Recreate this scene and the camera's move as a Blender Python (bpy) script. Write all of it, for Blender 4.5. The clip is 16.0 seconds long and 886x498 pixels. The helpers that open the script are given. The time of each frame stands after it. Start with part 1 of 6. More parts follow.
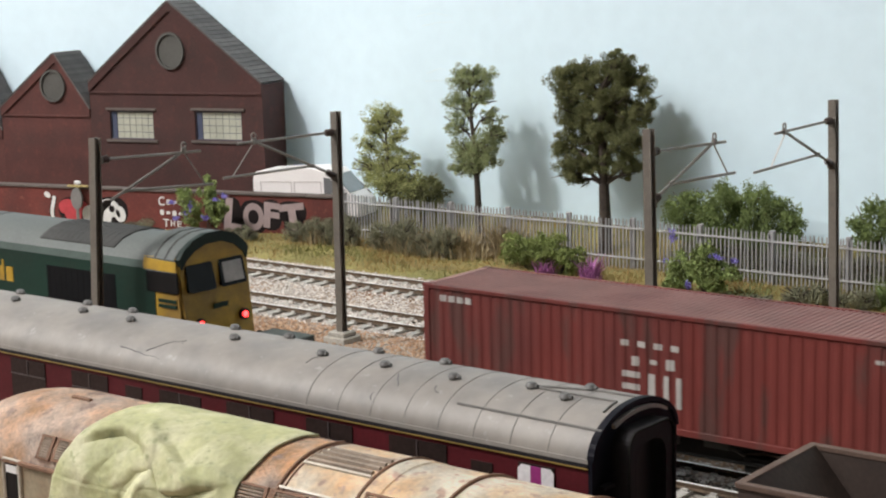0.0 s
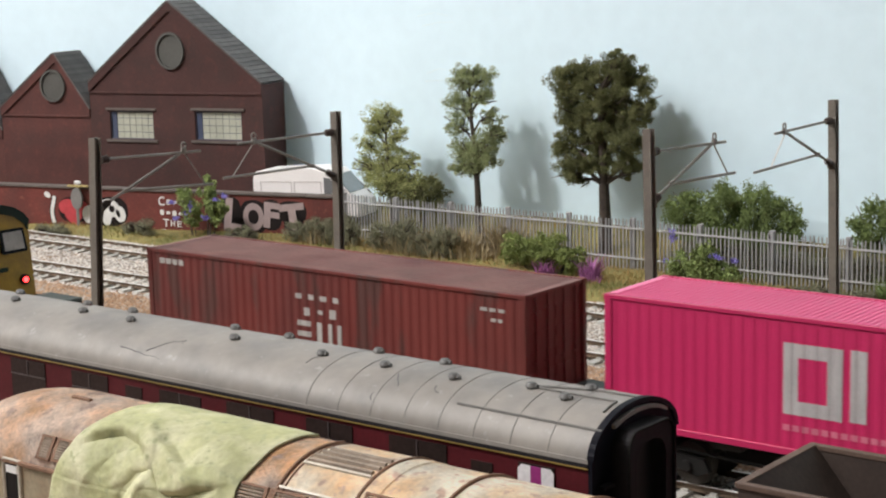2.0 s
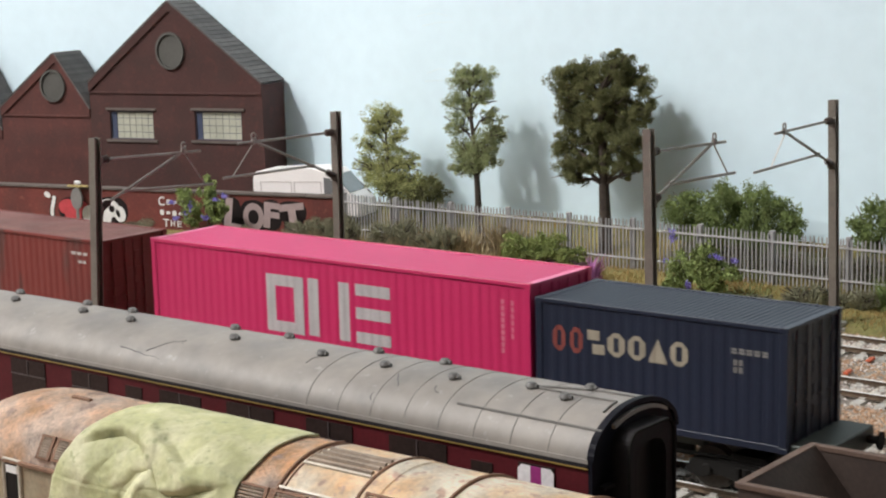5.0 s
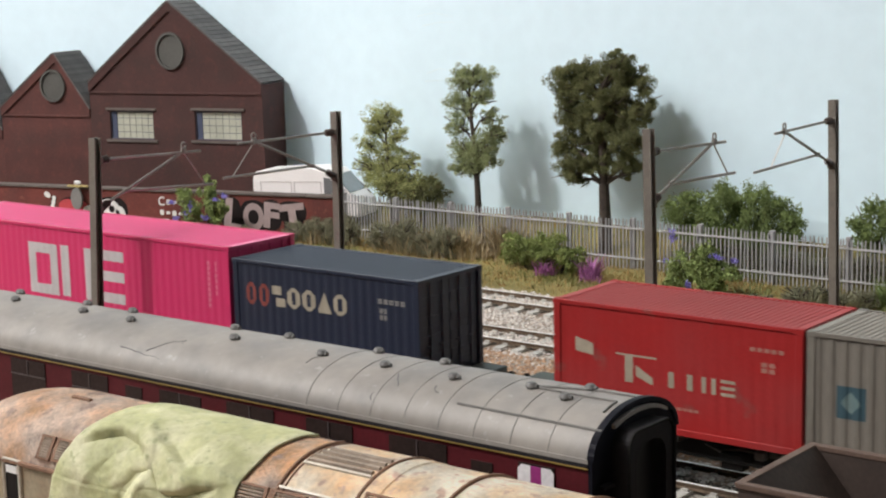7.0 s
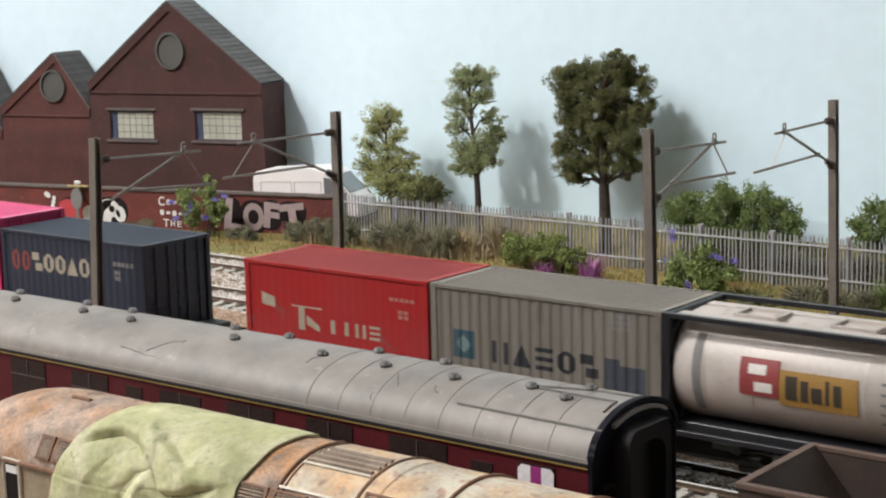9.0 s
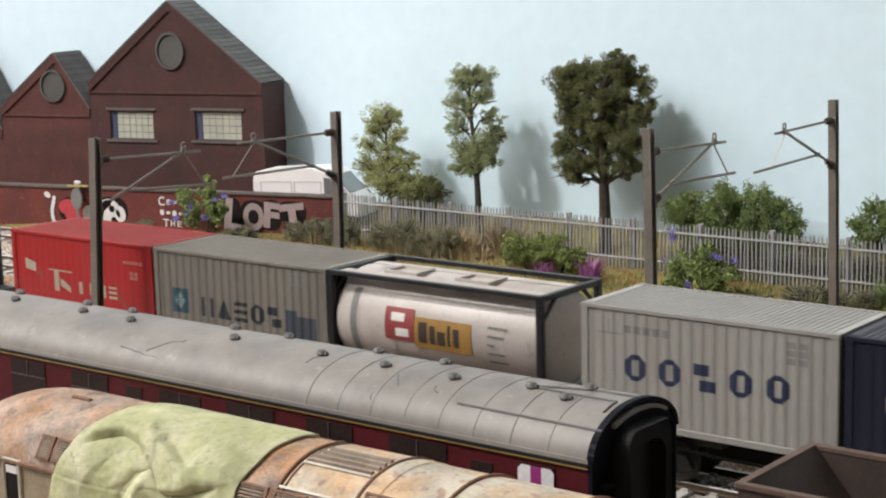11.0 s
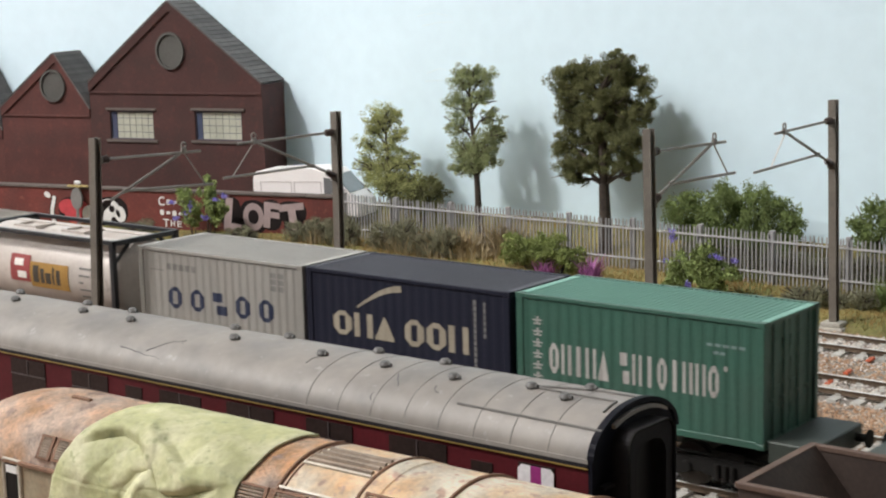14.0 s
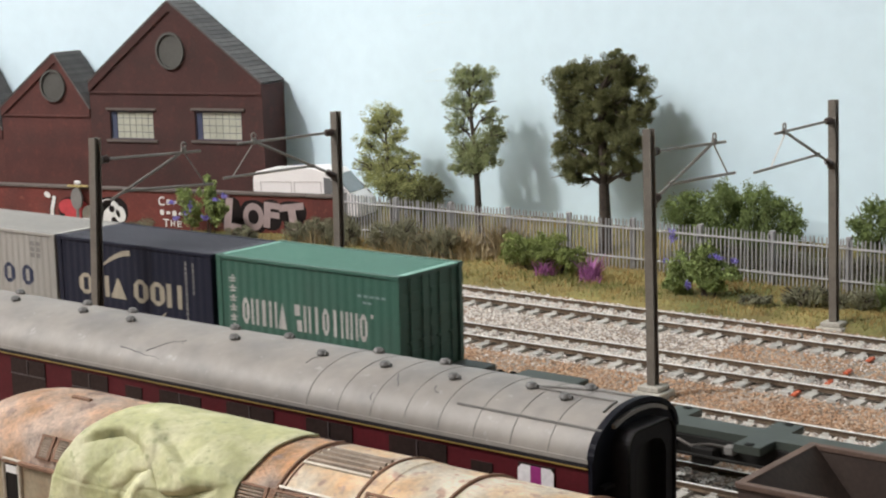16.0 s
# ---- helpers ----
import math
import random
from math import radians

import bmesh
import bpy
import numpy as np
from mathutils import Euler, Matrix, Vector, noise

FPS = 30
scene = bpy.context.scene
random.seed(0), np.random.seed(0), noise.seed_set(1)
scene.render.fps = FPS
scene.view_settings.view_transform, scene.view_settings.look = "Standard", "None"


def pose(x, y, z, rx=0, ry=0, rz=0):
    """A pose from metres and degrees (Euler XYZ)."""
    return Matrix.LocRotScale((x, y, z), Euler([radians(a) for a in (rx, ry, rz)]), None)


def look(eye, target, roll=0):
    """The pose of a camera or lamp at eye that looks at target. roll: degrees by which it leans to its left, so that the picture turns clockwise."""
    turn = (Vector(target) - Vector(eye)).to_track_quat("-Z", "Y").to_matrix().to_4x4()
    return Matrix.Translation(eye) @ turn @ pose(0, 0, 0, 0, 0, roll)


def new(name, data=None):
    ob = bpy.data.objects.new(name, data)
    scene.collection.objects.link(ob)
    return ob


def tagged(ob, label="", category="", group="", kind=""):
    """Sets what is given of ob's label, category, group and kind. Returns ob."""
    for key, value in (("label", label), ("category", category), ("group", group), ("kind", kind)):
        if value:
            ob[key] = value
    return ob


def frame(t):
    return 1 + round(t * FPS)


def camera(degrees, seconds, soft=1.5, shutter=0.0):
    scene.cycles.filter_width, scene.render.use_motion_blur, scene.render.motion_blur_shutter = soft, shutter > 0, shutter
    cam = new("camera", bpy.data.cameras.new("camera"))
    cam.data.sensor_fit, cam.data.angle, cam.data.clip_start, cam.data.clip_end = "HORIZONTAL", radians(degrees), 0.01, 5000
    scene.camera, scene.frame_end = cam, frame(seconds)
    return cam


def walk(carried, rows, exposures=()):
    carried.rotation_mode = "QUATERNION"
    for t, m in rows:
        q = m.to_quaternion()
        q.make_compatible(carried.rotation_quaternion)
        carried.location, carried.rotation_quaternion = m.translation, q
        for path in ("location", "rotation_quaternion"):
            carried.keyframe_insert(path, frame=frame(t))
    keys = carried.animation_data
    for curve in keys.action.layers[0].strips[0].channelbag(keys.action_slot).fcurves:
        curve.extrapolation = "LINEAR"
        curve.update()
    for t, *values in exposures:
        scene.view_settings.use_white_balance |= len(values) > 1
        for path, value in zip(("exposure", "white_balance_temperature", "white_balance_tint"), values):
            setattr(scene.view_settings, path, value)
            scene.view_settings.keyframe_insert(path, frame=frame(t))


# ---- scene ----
cam = camera(29.67, 16.0, soft=2.1, shutter=0.4)
EYE = Vector((0.0, -0.39894, 0.1455))
AIM = Vector((math.sin(radians(-38.54)) * math.cos(radians(9.9)), math.cos(radians(-38.54)) * math.cos(radians(9.9)), -math.sin(radians(9.9))))
walk(cam, [(0.0, look(EYE, EYE + AIM, -1.44)), (16.0, look(EYE, EYE + AIM, -1.44))], exposures=[(0.0, 0.0), (16.0, 0.0)])

# ---- light: a ceiling lamp set by the trees' shadows, and an added broad fill panel ----
world = bpy.data.worlds.new("world")
scene.world = world
world.use_nodes = True
world.node_tree.nodes["Background"].inputs[0].default_value = (0.9, 0.95, 1.0, 1)
world.node_tree.nodes["Background"].inputs[1].default_value = 0.05


def area_lamp(name, x, y, z, tx, ty, tz, sx, sy, watts, colour):
    data = bpy.data.lights.new(name, "AREA")
    data.shape, data.size, data.size_y, data.energy, data.color = "RECTANGLE", sx, sy, watts, colour
    ob = new(name, data)
    ob.matrix_world = look((x, y, z), (tx, ty, tz))
    return ob


area_lamp("ceiling_lamp", -0.99, -0.76, 1.36, -0.95, 0.25, 0.05, 0.06, 0.06, 18, (1.0, 0.985, 0.965))
# wide soft panel added to fill the shadows, not a known fitting
area_lamp("tube_lamp", -1.32, -0.7, 1.38, -1.0, -0.08, 0.0, 2.0, 1.3, 63, (1.0, 0.98, 0.965))


# ---- materials ----
def mat(name, colour, rough=0.6, metal=0.0, vary=0.15, scale=60.0, bump=0.0, fine=900.0, second=None, amount=0.35, second_scale=30.0, spread=0.12, per="none", per_amount=0.0, stretch=None, emit=0.0, third=None, third_scale=200.0, third_amount=0.2, spec=0.5):
    """Two scales of grain, an optional stain colour, optional variation per object or island."""
    m = bpy.data.materials.new(name)
    m.use_nodes = True
    nt = m.node_tree
    n, l = nt.nodes, nt.links
    bsdf = n["Principled BSDF"]
    bsdf.inputs["Roughness"].default_value, bsdf.inputs["Metallic"].default_value = rough, metal
    bsdf.inputs["Specular IOR Level"].default_value = spec
    tc = n.new("ShaderNodeTexCoord")
    src = tc.outputs["Object"]
    if stretch:
        mp = n.new("ShaderNodeMapping")
        mp.inputs["Scale"].default_value = stretch
        l.new(src, mp.inputs["Vector"])
        src = mp.outputs["Vector"]

    def noise_at(s, detail=4.0):
        t = n.new("ShaderNodeTexNoise")
        t.inputs["Scale"].default_value, t.inputs["Detail"].default_value = s, detail
        l.new(src, t.inputs["Vector"])
        return t.outputs["Fac"]

    def mixed(kind, a, b, fac):
        x = n.new("ShaderNodeMix")
        x.data_type, x.blend_type = "RGBA", kind
        for sock, v in ((x.inputs[6], a), (x.inputs[7], b), (x.inputs[0], fac)):
            if isinstance(v, (tuple, float, int)):
                sock.default_value = v if not isinstance(v, tuple) else (*v, 1)
            else:
                l.new(v, sock)
        return x.outputs[2]

    def ranged(v, lo, hi, a, b):
        r = n.new("ShaderNodeMapRange")
        for i, k in enumerate((lo, hi, a, b)):
            r.inputs[i + 1].default_value = k
        l.new(v, r.inputs[0])
        return r.outputs[0]

    big, small = noise_at(scale), noise_at(fine, 2.0)
    col = colour
    if second:
        col = mixed("MIX", colour, second, ranged(noise_at(second_scale, 6.0), 0.5 + (0.5 - amount) * 0.5 - spread, 0.5 + (0.5 - amount) * 0.5 + spread, 0.0, 1.0))
    if third:
        edge = 0.5 + (0.5 - third_amount) * 0.5
        col = mixed("MIX", col, third, ranged(noise_at(third_scale, 5.0), edge - 0.04, edge + 0.04, 0.0, 1.0))
    hsv = n.new("ShaderNodeHueSaturation")
    if isinstance(col, tuple):
        hsv.inputs["Color"].default_value = (*col, 1)
    else:
        l.new(col, hsv.inputs["Color"])
    val = n.new("ShaderNodeMath")
    val.operation = "MULTIPLY"
    l.new(ranged(big, 0.3, 0.7, 1 - vary, 1 + vary), val.inputs[0])
    l.new(ranged(small, 0.3, 0.7, 1 - vary * 0.6, 1 + vary * 0.6), val.inputs[1])
    out = val.outputs[0]
    if per != "none":
        if per == "object":
            info = n.new("ShaderNodeObjectInfo").outputs["Random"]
        else:
            info = n.new("ShaderNodeNewGeometry").outputs["Random Per Island"]
        v2 = n.new("ShaderNodeMath")
        v2.operation = "MULTIPLY"
        l.new(out, v2.inputs[0])
        l.new(ranged(info, 0, 1, 1 - per_amount, 1 + per_amount), v2.inputs[1])
        out = v2.outputs[0]
    l.new(out, hsv.inputs["Value"])
    l.new(hsv.outputs[0], bsdf.inputs["Base Color"])
    if bump:
        b = n.new("ShaderNodeBump")
        b.inputs["Strength"].default_value, b.inputs["Distance"].default_value = bump, 0.0006
        l.new(small, b.inputs["Height"])
        l.new(b.outputs[0], bsdf.inputs["Normal"])
    if emit:
        bsdf.inputs["Emission Color"].default_value = (*colour, 1)
        bsdf.inputs["Emission Strength"].default_value = emit
    return m


def speckled(name, colours, rough=0.9):
    """One colour out of several for each separate piece of a mesh."""
    m = bpy.data.materials.new(name)
    m.use_nodes = True
    n, l = m.node_tree.nodes, m.node_tree.links
    ramp = n.new("ShaderNodeValToRGB")
    ramp.color_ramp.interpolation = "CONSTANT"
    els = ramp.color_ramp.elements
    while len(els) < len(colours):
        els.new(0.5)
    for i, c in enumerate(colours):
        els[i].position, els[i].color = i / len(colours), (*c, 1)
    l.new(n.new("ShaderNodeNewGeometry").outputs["Random Per Island"], ramp.inputs[0])
    l.new(ramp.outputs[0], n["Principled BSDF"].inputs["Base Color"])
    n["Principled BSDF"].inputs["Roughness"].default_value = rough
    return m


SKY = mat("backscene_paint", (0.70, 0.85, 0.93), 0.75, vary=0.03, scale=6, fine=120, bump=0.25)
ROOM = mat("room_paint", (0.55, 0.54, 0.52), 0.9, vary=0.05, scale=2, fine=40)
CARPET = mat("room_floor", (0.16, 0.14, 0.12), 0.95, vary=0.2, scale=5, fine=200)
GRAVEL = mat("gravel_bed", (0.36, 0.32, 0.28), 0.95, vary=0.35, scale=40, fine=900, bump=0.8, second=(0.27, 0.15, 0.08), second_scale=22, amount=0.45)
GRASSBED = mat("turf_mat", (0.26, 0.21, 0.075), 0.95, vary=0.35, scale=50, fine=700, bump=0.8, second=(0.10, 0.12, 0.035), second_scale=25)
CHIPS = speckled("ballast_chips", [(0.65, 0.6, 0.546), (0.493, 0.436, 0.396), (0.762, 0.709, 0.653), (0.336, 0.283, 0.246), (0.605, 0.512, 0.428), (0.694, 0.643, 0.599)])
RUSTCHIPS = speckled("rusty_ballast_chips", [(0.475, 0.286, 0.173), (0.4, 0.233, 0.137), (0.529, 0.361, 0.242), (0.324, 0.202, 0.126), (0.518, 0.414, 0.326)])
# track dirt and the shade under the trains, both put into the colour
DARKCHIPS = speckled("oily_ballast_chips", [(0.10, 0.085, 0.07), (0.06, 0.05, 0.042), (0.15, 0.125, 0.10), (0.04, 0.035, 0.03), (0.20, 0.175, 0.15)])
TURF = speckled("straw_static_grass", [(0.396, 0.275, 0.1), (0.288, 0.209, 0.07), (0.48, 0.33, 0.14), (0.228, 0.171, 0.055), (0.372, 0.22, 0.085)])
TURFGREEN = speckled("green_static_grass", [(0.20, 0.21, 0.06), (0.15, 0.165, 0.045), (0.25, 0.23, 0.075), (0.12, 0.13, 0.04)])
SLEEPER = mat("concrete_sleeper", (0.50, 0.48, 0.44), 0.85, vary=0.2, scale=200, fine=1500, per="object", per_amount=0.15)
RAILSIDE = mat("rusty_rail", (0.13, 0.092, 0.062), 0.7, 0.4, vary=0.3, scale=150)
# polished steel; the lamp's glint is painted in as a near-white colour
RAILTOP = mat("polished_rail", (0.92, 0.90, 0.87), 0.45, 0.15, vary=0.1, scale=60)
STEEL = mat("mast_steel", (0.16, 0.138, 0.115), 0.6, 0.1, vary=0.15, scale=120)
ARM = mat("arm_steel", (0.22, 0.20, 0.18), 0.5, 0.4, vary=0.1, scale=200)
INSUL = mat("insulator_brown", (0.05, 0.028, 0.022), 0.45, vary=0.1)
CONCRETE = mat("concrete_foot", (0.42, 0.39, 0.34), 0.85, vary=0.2, scale=120)
BRICK = mat("red_brown_brickwork", (0.062, 0.0235, 0.0205), 0.85, vary=0.16, scale=50, fine=700, bump=0.15, second=(0.050, 0.023, 0.020), second_scale=60, third=(0.074, 0.026, 0.022), third_scale=240, third_amount=0.3)
BRICKRED = mat("warm_red_brickwork", (0.090, 0.029, 0.024), 0.85, vary=0.16, scale=50, fine=700, bump=0.15, second=(0.070, 0.027, 0.023), second_scale=60, third=(0.105, 0.032, 0.026), third_scale=240, third_amount=0.3)
BRICKWALL = mat("red_brick_wall", (0.142, 0.032, 0.024), 0.85, vary=0.2, scale=60, fine=700, bump=0.2, second=(0.115, 0.034, 0.027), second_scale=70, third=(0.20, 0.06, 0.045), third_scale=300, third_amount=0.2)
SLATE = mat("grey_slate", (0.105, 0.097, 0.093), 0.7, vary=0.2, scale=120, per="object", per_amount=0.2)
STONE = mat("grey_stone_trim", (0.115, 0.092, 0.082), 0.8, vary=0.15, scale=100)
GREYPANE = mat("grey_louvre", (0.085, 0.082, 0.075), 0.6, vary=0.1, scale=90)
CREAMPANE = mat("cream_window_glass", (0.47, 0.47, 0.39), 0.3, vary=0.12, scale=90)
BLUEPANE = mat("dark_blue_window_glass", (0.085, 0.10, 0.16), 0.2, vary=0.15, scale=90)
FRAMEBLUE = mat("window_bar_blue", (0.07, 0.065, 0.09), 0.6)
GALV = mat("galvanised_steel", (0.37, 0.36, 0.37), 0.5, 0.2, vary=0.12, scale=150, per="object", per_amount=0.12)
GALVRAIL = mat("bright_galvanised_steel", (0.46, 0.45, 0.46), 0.45, 0.2, vary=0.1, scale=150)
WHITEVAN = mat("white_van_paint", (0.88, 0.835, 0.825), 0.35, vary=0.04, scale=40)
BLACKPLASTIC = mat("black_plastic", (0.015, 0.014, 0.015), 0.5, vary=0.1, spec=0.25)
GLASSDARK = mat("dark_glass", (0.010, 0.010, 0.011), 0.2, vary=0.1, spec=0.15)
BARK = mat("tree_bark", (0.06, 0.045, 0.035), 0.9, vary=0.3, scale=300)


def foliage(name, colour, spread=0.32):
    return mat(name, colour, 0.85, vary=0.2, scale=70, fine=600, per="island", per_amount=spread)


LEAFBIG = foliage("olive_leaves", (0.142, 0.146, 0.056))
LEAFPALE = foliage("pale_olive_leaves", (0.384, 0.397, 0.163))
LEAFMID = foliage("mid_green_leaves", (0.303, 0.337, 0.162))
LEAFBRIGHT = foliage("bright_green_leaves", (0.172, 0.224, 0.071))
LEAFYELLOW = foliage("yellow_green_leaves", (0.238, 0.284, 0.089))
LEAFLIME = foliage("lime_green_leaves", (0.251, 0.312, 0.106))
LEAFGREY = foliage("grey_green_leaves", (0.235, 0.23, 0.15))
LEAFDRY = foliage("dry_brown_stalks", (0.391, 0.31, 0.19))
PURPLE = mat("magenta_flowers", (0.42, 0.15, 0.36), 0.8, vary=0.2, per="island", per_amount=0.3)
VIOLET = mat("violet_flowers", (0.26, 0.22, 0.58), 0.8, vary=0.2, per="island", per_amount=0.3)
PAINTWHITE = mat("white_spray_paint", (0.72, 0.70, 0.68), 0.7, vary=0.1, scale=200)
PAINTPINK = mat("pink_spray_paint", (0.37, 0.28, 0.275), 0.7, vary=0.12, scale=200)
PAINTBLACK = mat("black_spray_paint", (0.018, 0.013, 0.013), 0.85, spec=0.15)
PAINTRED = mat("red_spray_paint", (0.48, 0.05, 0.06), 0.7, vary=0.15, scale=200)
GREYDISC = mat("grey_plastic", (0.20, 0.19, 0.18), 0.7)
YELLOWED = mat("yellowed_timber", (0.42, 0.33, 0.14), 0.8)
ORANGE = mat("orange_plastic", (0.52, 0.10, 0.035), 0.6)


# ---- mesh helpers; lengths in millimetres of the model ----
MM = 0.001


def box(bm, x0, x1, y0, y1, z0, z1, bev=0.0):
    r = bmesh.ops.create_cube(bm, size=1.0, matrix=Matrix.Translation(((x0 + x1) / 2, (y0 + y1) / 2, (z0 + z1) / 2)) @ Matrix.Diagonal((abs(x1 - x0), abs(y1 - y0), abs(z1 - z0), 1)))
    if bev:
        vs = set(r["verts"])
        bmesh.ops.bevel(bm, geom=[e for e in bm.edges if e.verts[0] in vs], offset=bev, segments=1, affect="EDGES")


def tube(bm, pts, r0, r1=None, seg=8):
    """A round bar through points, tapering from r0 to r1."""
    r1 = r0 if r1 is None else r1
    pts = [Vector(p) for p in pts]
    rings = []
    for i, p in enumerate(pts):
        a = pts[min(i + 1, len(pts) - 1)] - pts[max(i - 1, 0)]
        q = Vector((0, 0, 1)).rotation_difference(a)
        r = r0 + (r1 - r0) * i / max(1, len(pts) - 1)
        rings.append([bm.verts.new(p + q @ Vector((r * math.cos(k * math.tau / seg), r * math.sin(k * math.tau / seg), 0))) for k in range(seg)])
    for a, b in zip(rings, rings[1:]):
        for k in range(seg):
            bm.faces.new((a[k], a[(k + 1) % seg], b[(k + 1) % seg], b[k]))
    bm.faces.new(rings[0][::-1])
    bm.faces.new(rings[-1])


def extrude(bm, profile, axis, a, b):
    """A closed outline pushed along x, y or z from a to b."""
    put = {"x": lambda u, v, w: (w, u, v), "y": lambda u, v, w: (u, w, v), "z": lambda u, v, w: (u, v, w)}[axis]
    lo = [bm.verts.new(put(u, v, a)) for u, v in profile]
    hi = [bm.verts.new(put(u, v, b)) for u, v in profile]
    k = len(profile)
    for i in range(k):
        bm.faces.new((lo[i], lo[(i + 1) % k], hi[(i + 1) % k], hi[i]))
    bm.faces.new(lo[::-1])
    bm.faces.new(hi)


def mesh_of(name, bm, material, smooth=35):
    bmesh.ops.recalc_face_normals(bm, faces=bm.faces)
    bmesh.ops.scale(bm, vec=(MM, MM, MM), verts=bm.verts)
    me = bpy.data.meshes.new(name)
    bm.to_mesh(me)
    bm.free()
    me.materials.append(material)
    if smooth:
        me.polygons.foreach_set("use_smooth", [True] * len(me.polygons))
        me.set_sharp_from_angle(angle=radians(smooth))
    return me


def part(name, bm, material, parent=None, label="", at=None, smooth=35):
    ob = new(name, mesh_of(name, bm, material, smooth))
    if parent:
        ob.parent = parent
    if at:
        ob.location = Vector(at) * MM
    if label:
        ob["label"] = label
    return ob


def again(ob, parent, at, turn=0.0):
    """Another object on the same mesh, elsewhere on its thing."""
    o = new(ob.name.split(".")[0], ob.data)
    o.parent = parent
    o.location = Vector(at) * MM
    o.rotation_euler = (0, 0, turn)
    return o


def thing(name, label, category, at=(0, 0, 0), turn=0.0, group="", kind=""):
    ob = new(name)
    ob.empty_display_size = 0.01
    ob.matrix_basis = pose(at[0] * MM, at[1] * MM, at[2] * MM, 0, 0, turn)
    return tagged(ob, label, category, group, kind)


def whole(name, bm, material, label, category, at=(0, 0, 0), turn=0.0, group="", kind="", smooth=35):
    ob = new(name, mesh_of(name, bm, material, smooth))
    ob.matrix_basis = pose(at[0] * MM, at[1] * MM, at[2] * MM, 0, 0, turn)
    return tagged(ob, label, category, group, kind)


def raw(name, verts, faces, material, parent=None, label="", smooth=0):
    me = bpy.data.meshes.new(name)
    me.from_pydata([(x * MM, y * MM, z * MM) for x, y, z in verts], [], faces)
    me.materials.append(material)
    if smooth:
        me.polygons.foreach_set("use_smooth", [True] * len(me.polygons))
    ob = new(name, me)
    if parent:
        ob.parent = parent
    if label:
        ob["label"] = label
    return ob


# ---- the room and the baseboard ----
def room():
    for name, (x0, x1, y0, y1, z0, z1), m in (
            ("floor", (-2500, 1700, -2300, 600, -1060, -1000), CARPET),
            ("ceiling", (-2500, 1700, -2300, 600, 1400, 1440), ROOM),
            ("wall_north", (-2500, 1700, 600, 660, -1000, 1400), ROOM),
            ("wall_south", (-2500, 1700, -2360, -2300, -1000, 1400), ROOM),
            ("wall_east", (1700, 1760, -2300, 600, -1000, 1400), ROOM),
            ("wall_west", (-2560, -2500, -2300, 600, -1000, 1400), ROOM)):
        bm = bmesh.new()
        box(bm, x0, x1, y0, y1, z0, z1)
        whole(name, bm, m, "plain painted surface of the railway room", "room surface", kind="structure")
    bm = bmesh.new()
    box(bm, -2200, 1200, -300, 330, -30, -12)
    whole("baseboard", bm, mat("baseboard_wood", (0.30, 0.20, 0.11), 0.7, vary=0.2, scale=8), "brown wooden baseboard under the model railway", "baseboard", kind="structure")
    bm = bmesh.new()
    for x in (-2000, -1000, 0, 1000):
        for y in (-270, 290):
            box(bm, x - 30, x + 30, y - 25, y + 25, -1000, -30)
    whole("trestle", bm, mat("trestle_wood", (0.33, 0.23, 0.13), 0.7, vary=0.2, scale=8), "plain timber legs under the baseboard", "trestle", kind="structure")


# the wall, buildings and sky sheet at the far corner run along WALL_U, turned from the tracks
WALL_A = Vector((-588, 248, 0))
WALL_U = Vector((-0.96701, -0.25473, 0))
WALL_N = Vector((-0.25473, 0.96701, 0))
WALL_TURN = math.degrees(math.atan2(-WALL_U.y, -WALL_U.x))


def backscene():
    pts = [(1200, 290), (600, 290), (0, 290), (-300, 290), (-520, 290)]
    q = WALL_A + WALL_N * 59
    e = [q + WALL_U * s for s in (45, 70, 120, 200, 280)]
    pts += [(-570, 290), (-600, 289)] + [(v.x, v.y) for v in e] + [(-960, 222), (-1040, 215), (-1500, 212), (-2200, 212)]
    bm = bmesh.new()
    extrude(bm, pts + [(x + 0.5, y + 5) for x, y in pts[::-1]], "z", -12, 420)
    whole("backdrop", bm, SKY, "pale blue painted sky board behind the model", "backscene", kind="structure")


def paint_wrinkles():
    board = bpy.data.objects["backdrop"]
    m = mat("sky_paint_wrinkle", (0.75, 0.86, 0.89), 0.7, vary=0.03)
    for a, b, c in (((-562.0, 115.0), (-551.0, 117.0), (-539.0, 115.0)), ((-559.0, 110.0), (-548.0, 112.0), (-538.0, 112.0)), ((-557.0, 85.0), (-548.0, 88.0), (-540.0, 87.0)), ((-558.0, 81.0), (-544.0, 82.0), (-538.0, 81.0)), ((-597.0, 68.0), (-583.0, 70.0), (-570.0, 69.0)), ((-605.0, 31.0), (-597.0, 28.0), (-585.0, 27.0))):
        bm = bmesh.new()
        tube(bm, [(a[0], 290.05, a[1]), (b[0], 289.9, b[1]), (c[0], 290.05, c[1])], 0.18, 0.08, 6)
        part("paint_wrinkle", bm, m, board, "pale ridge in the sky paint")


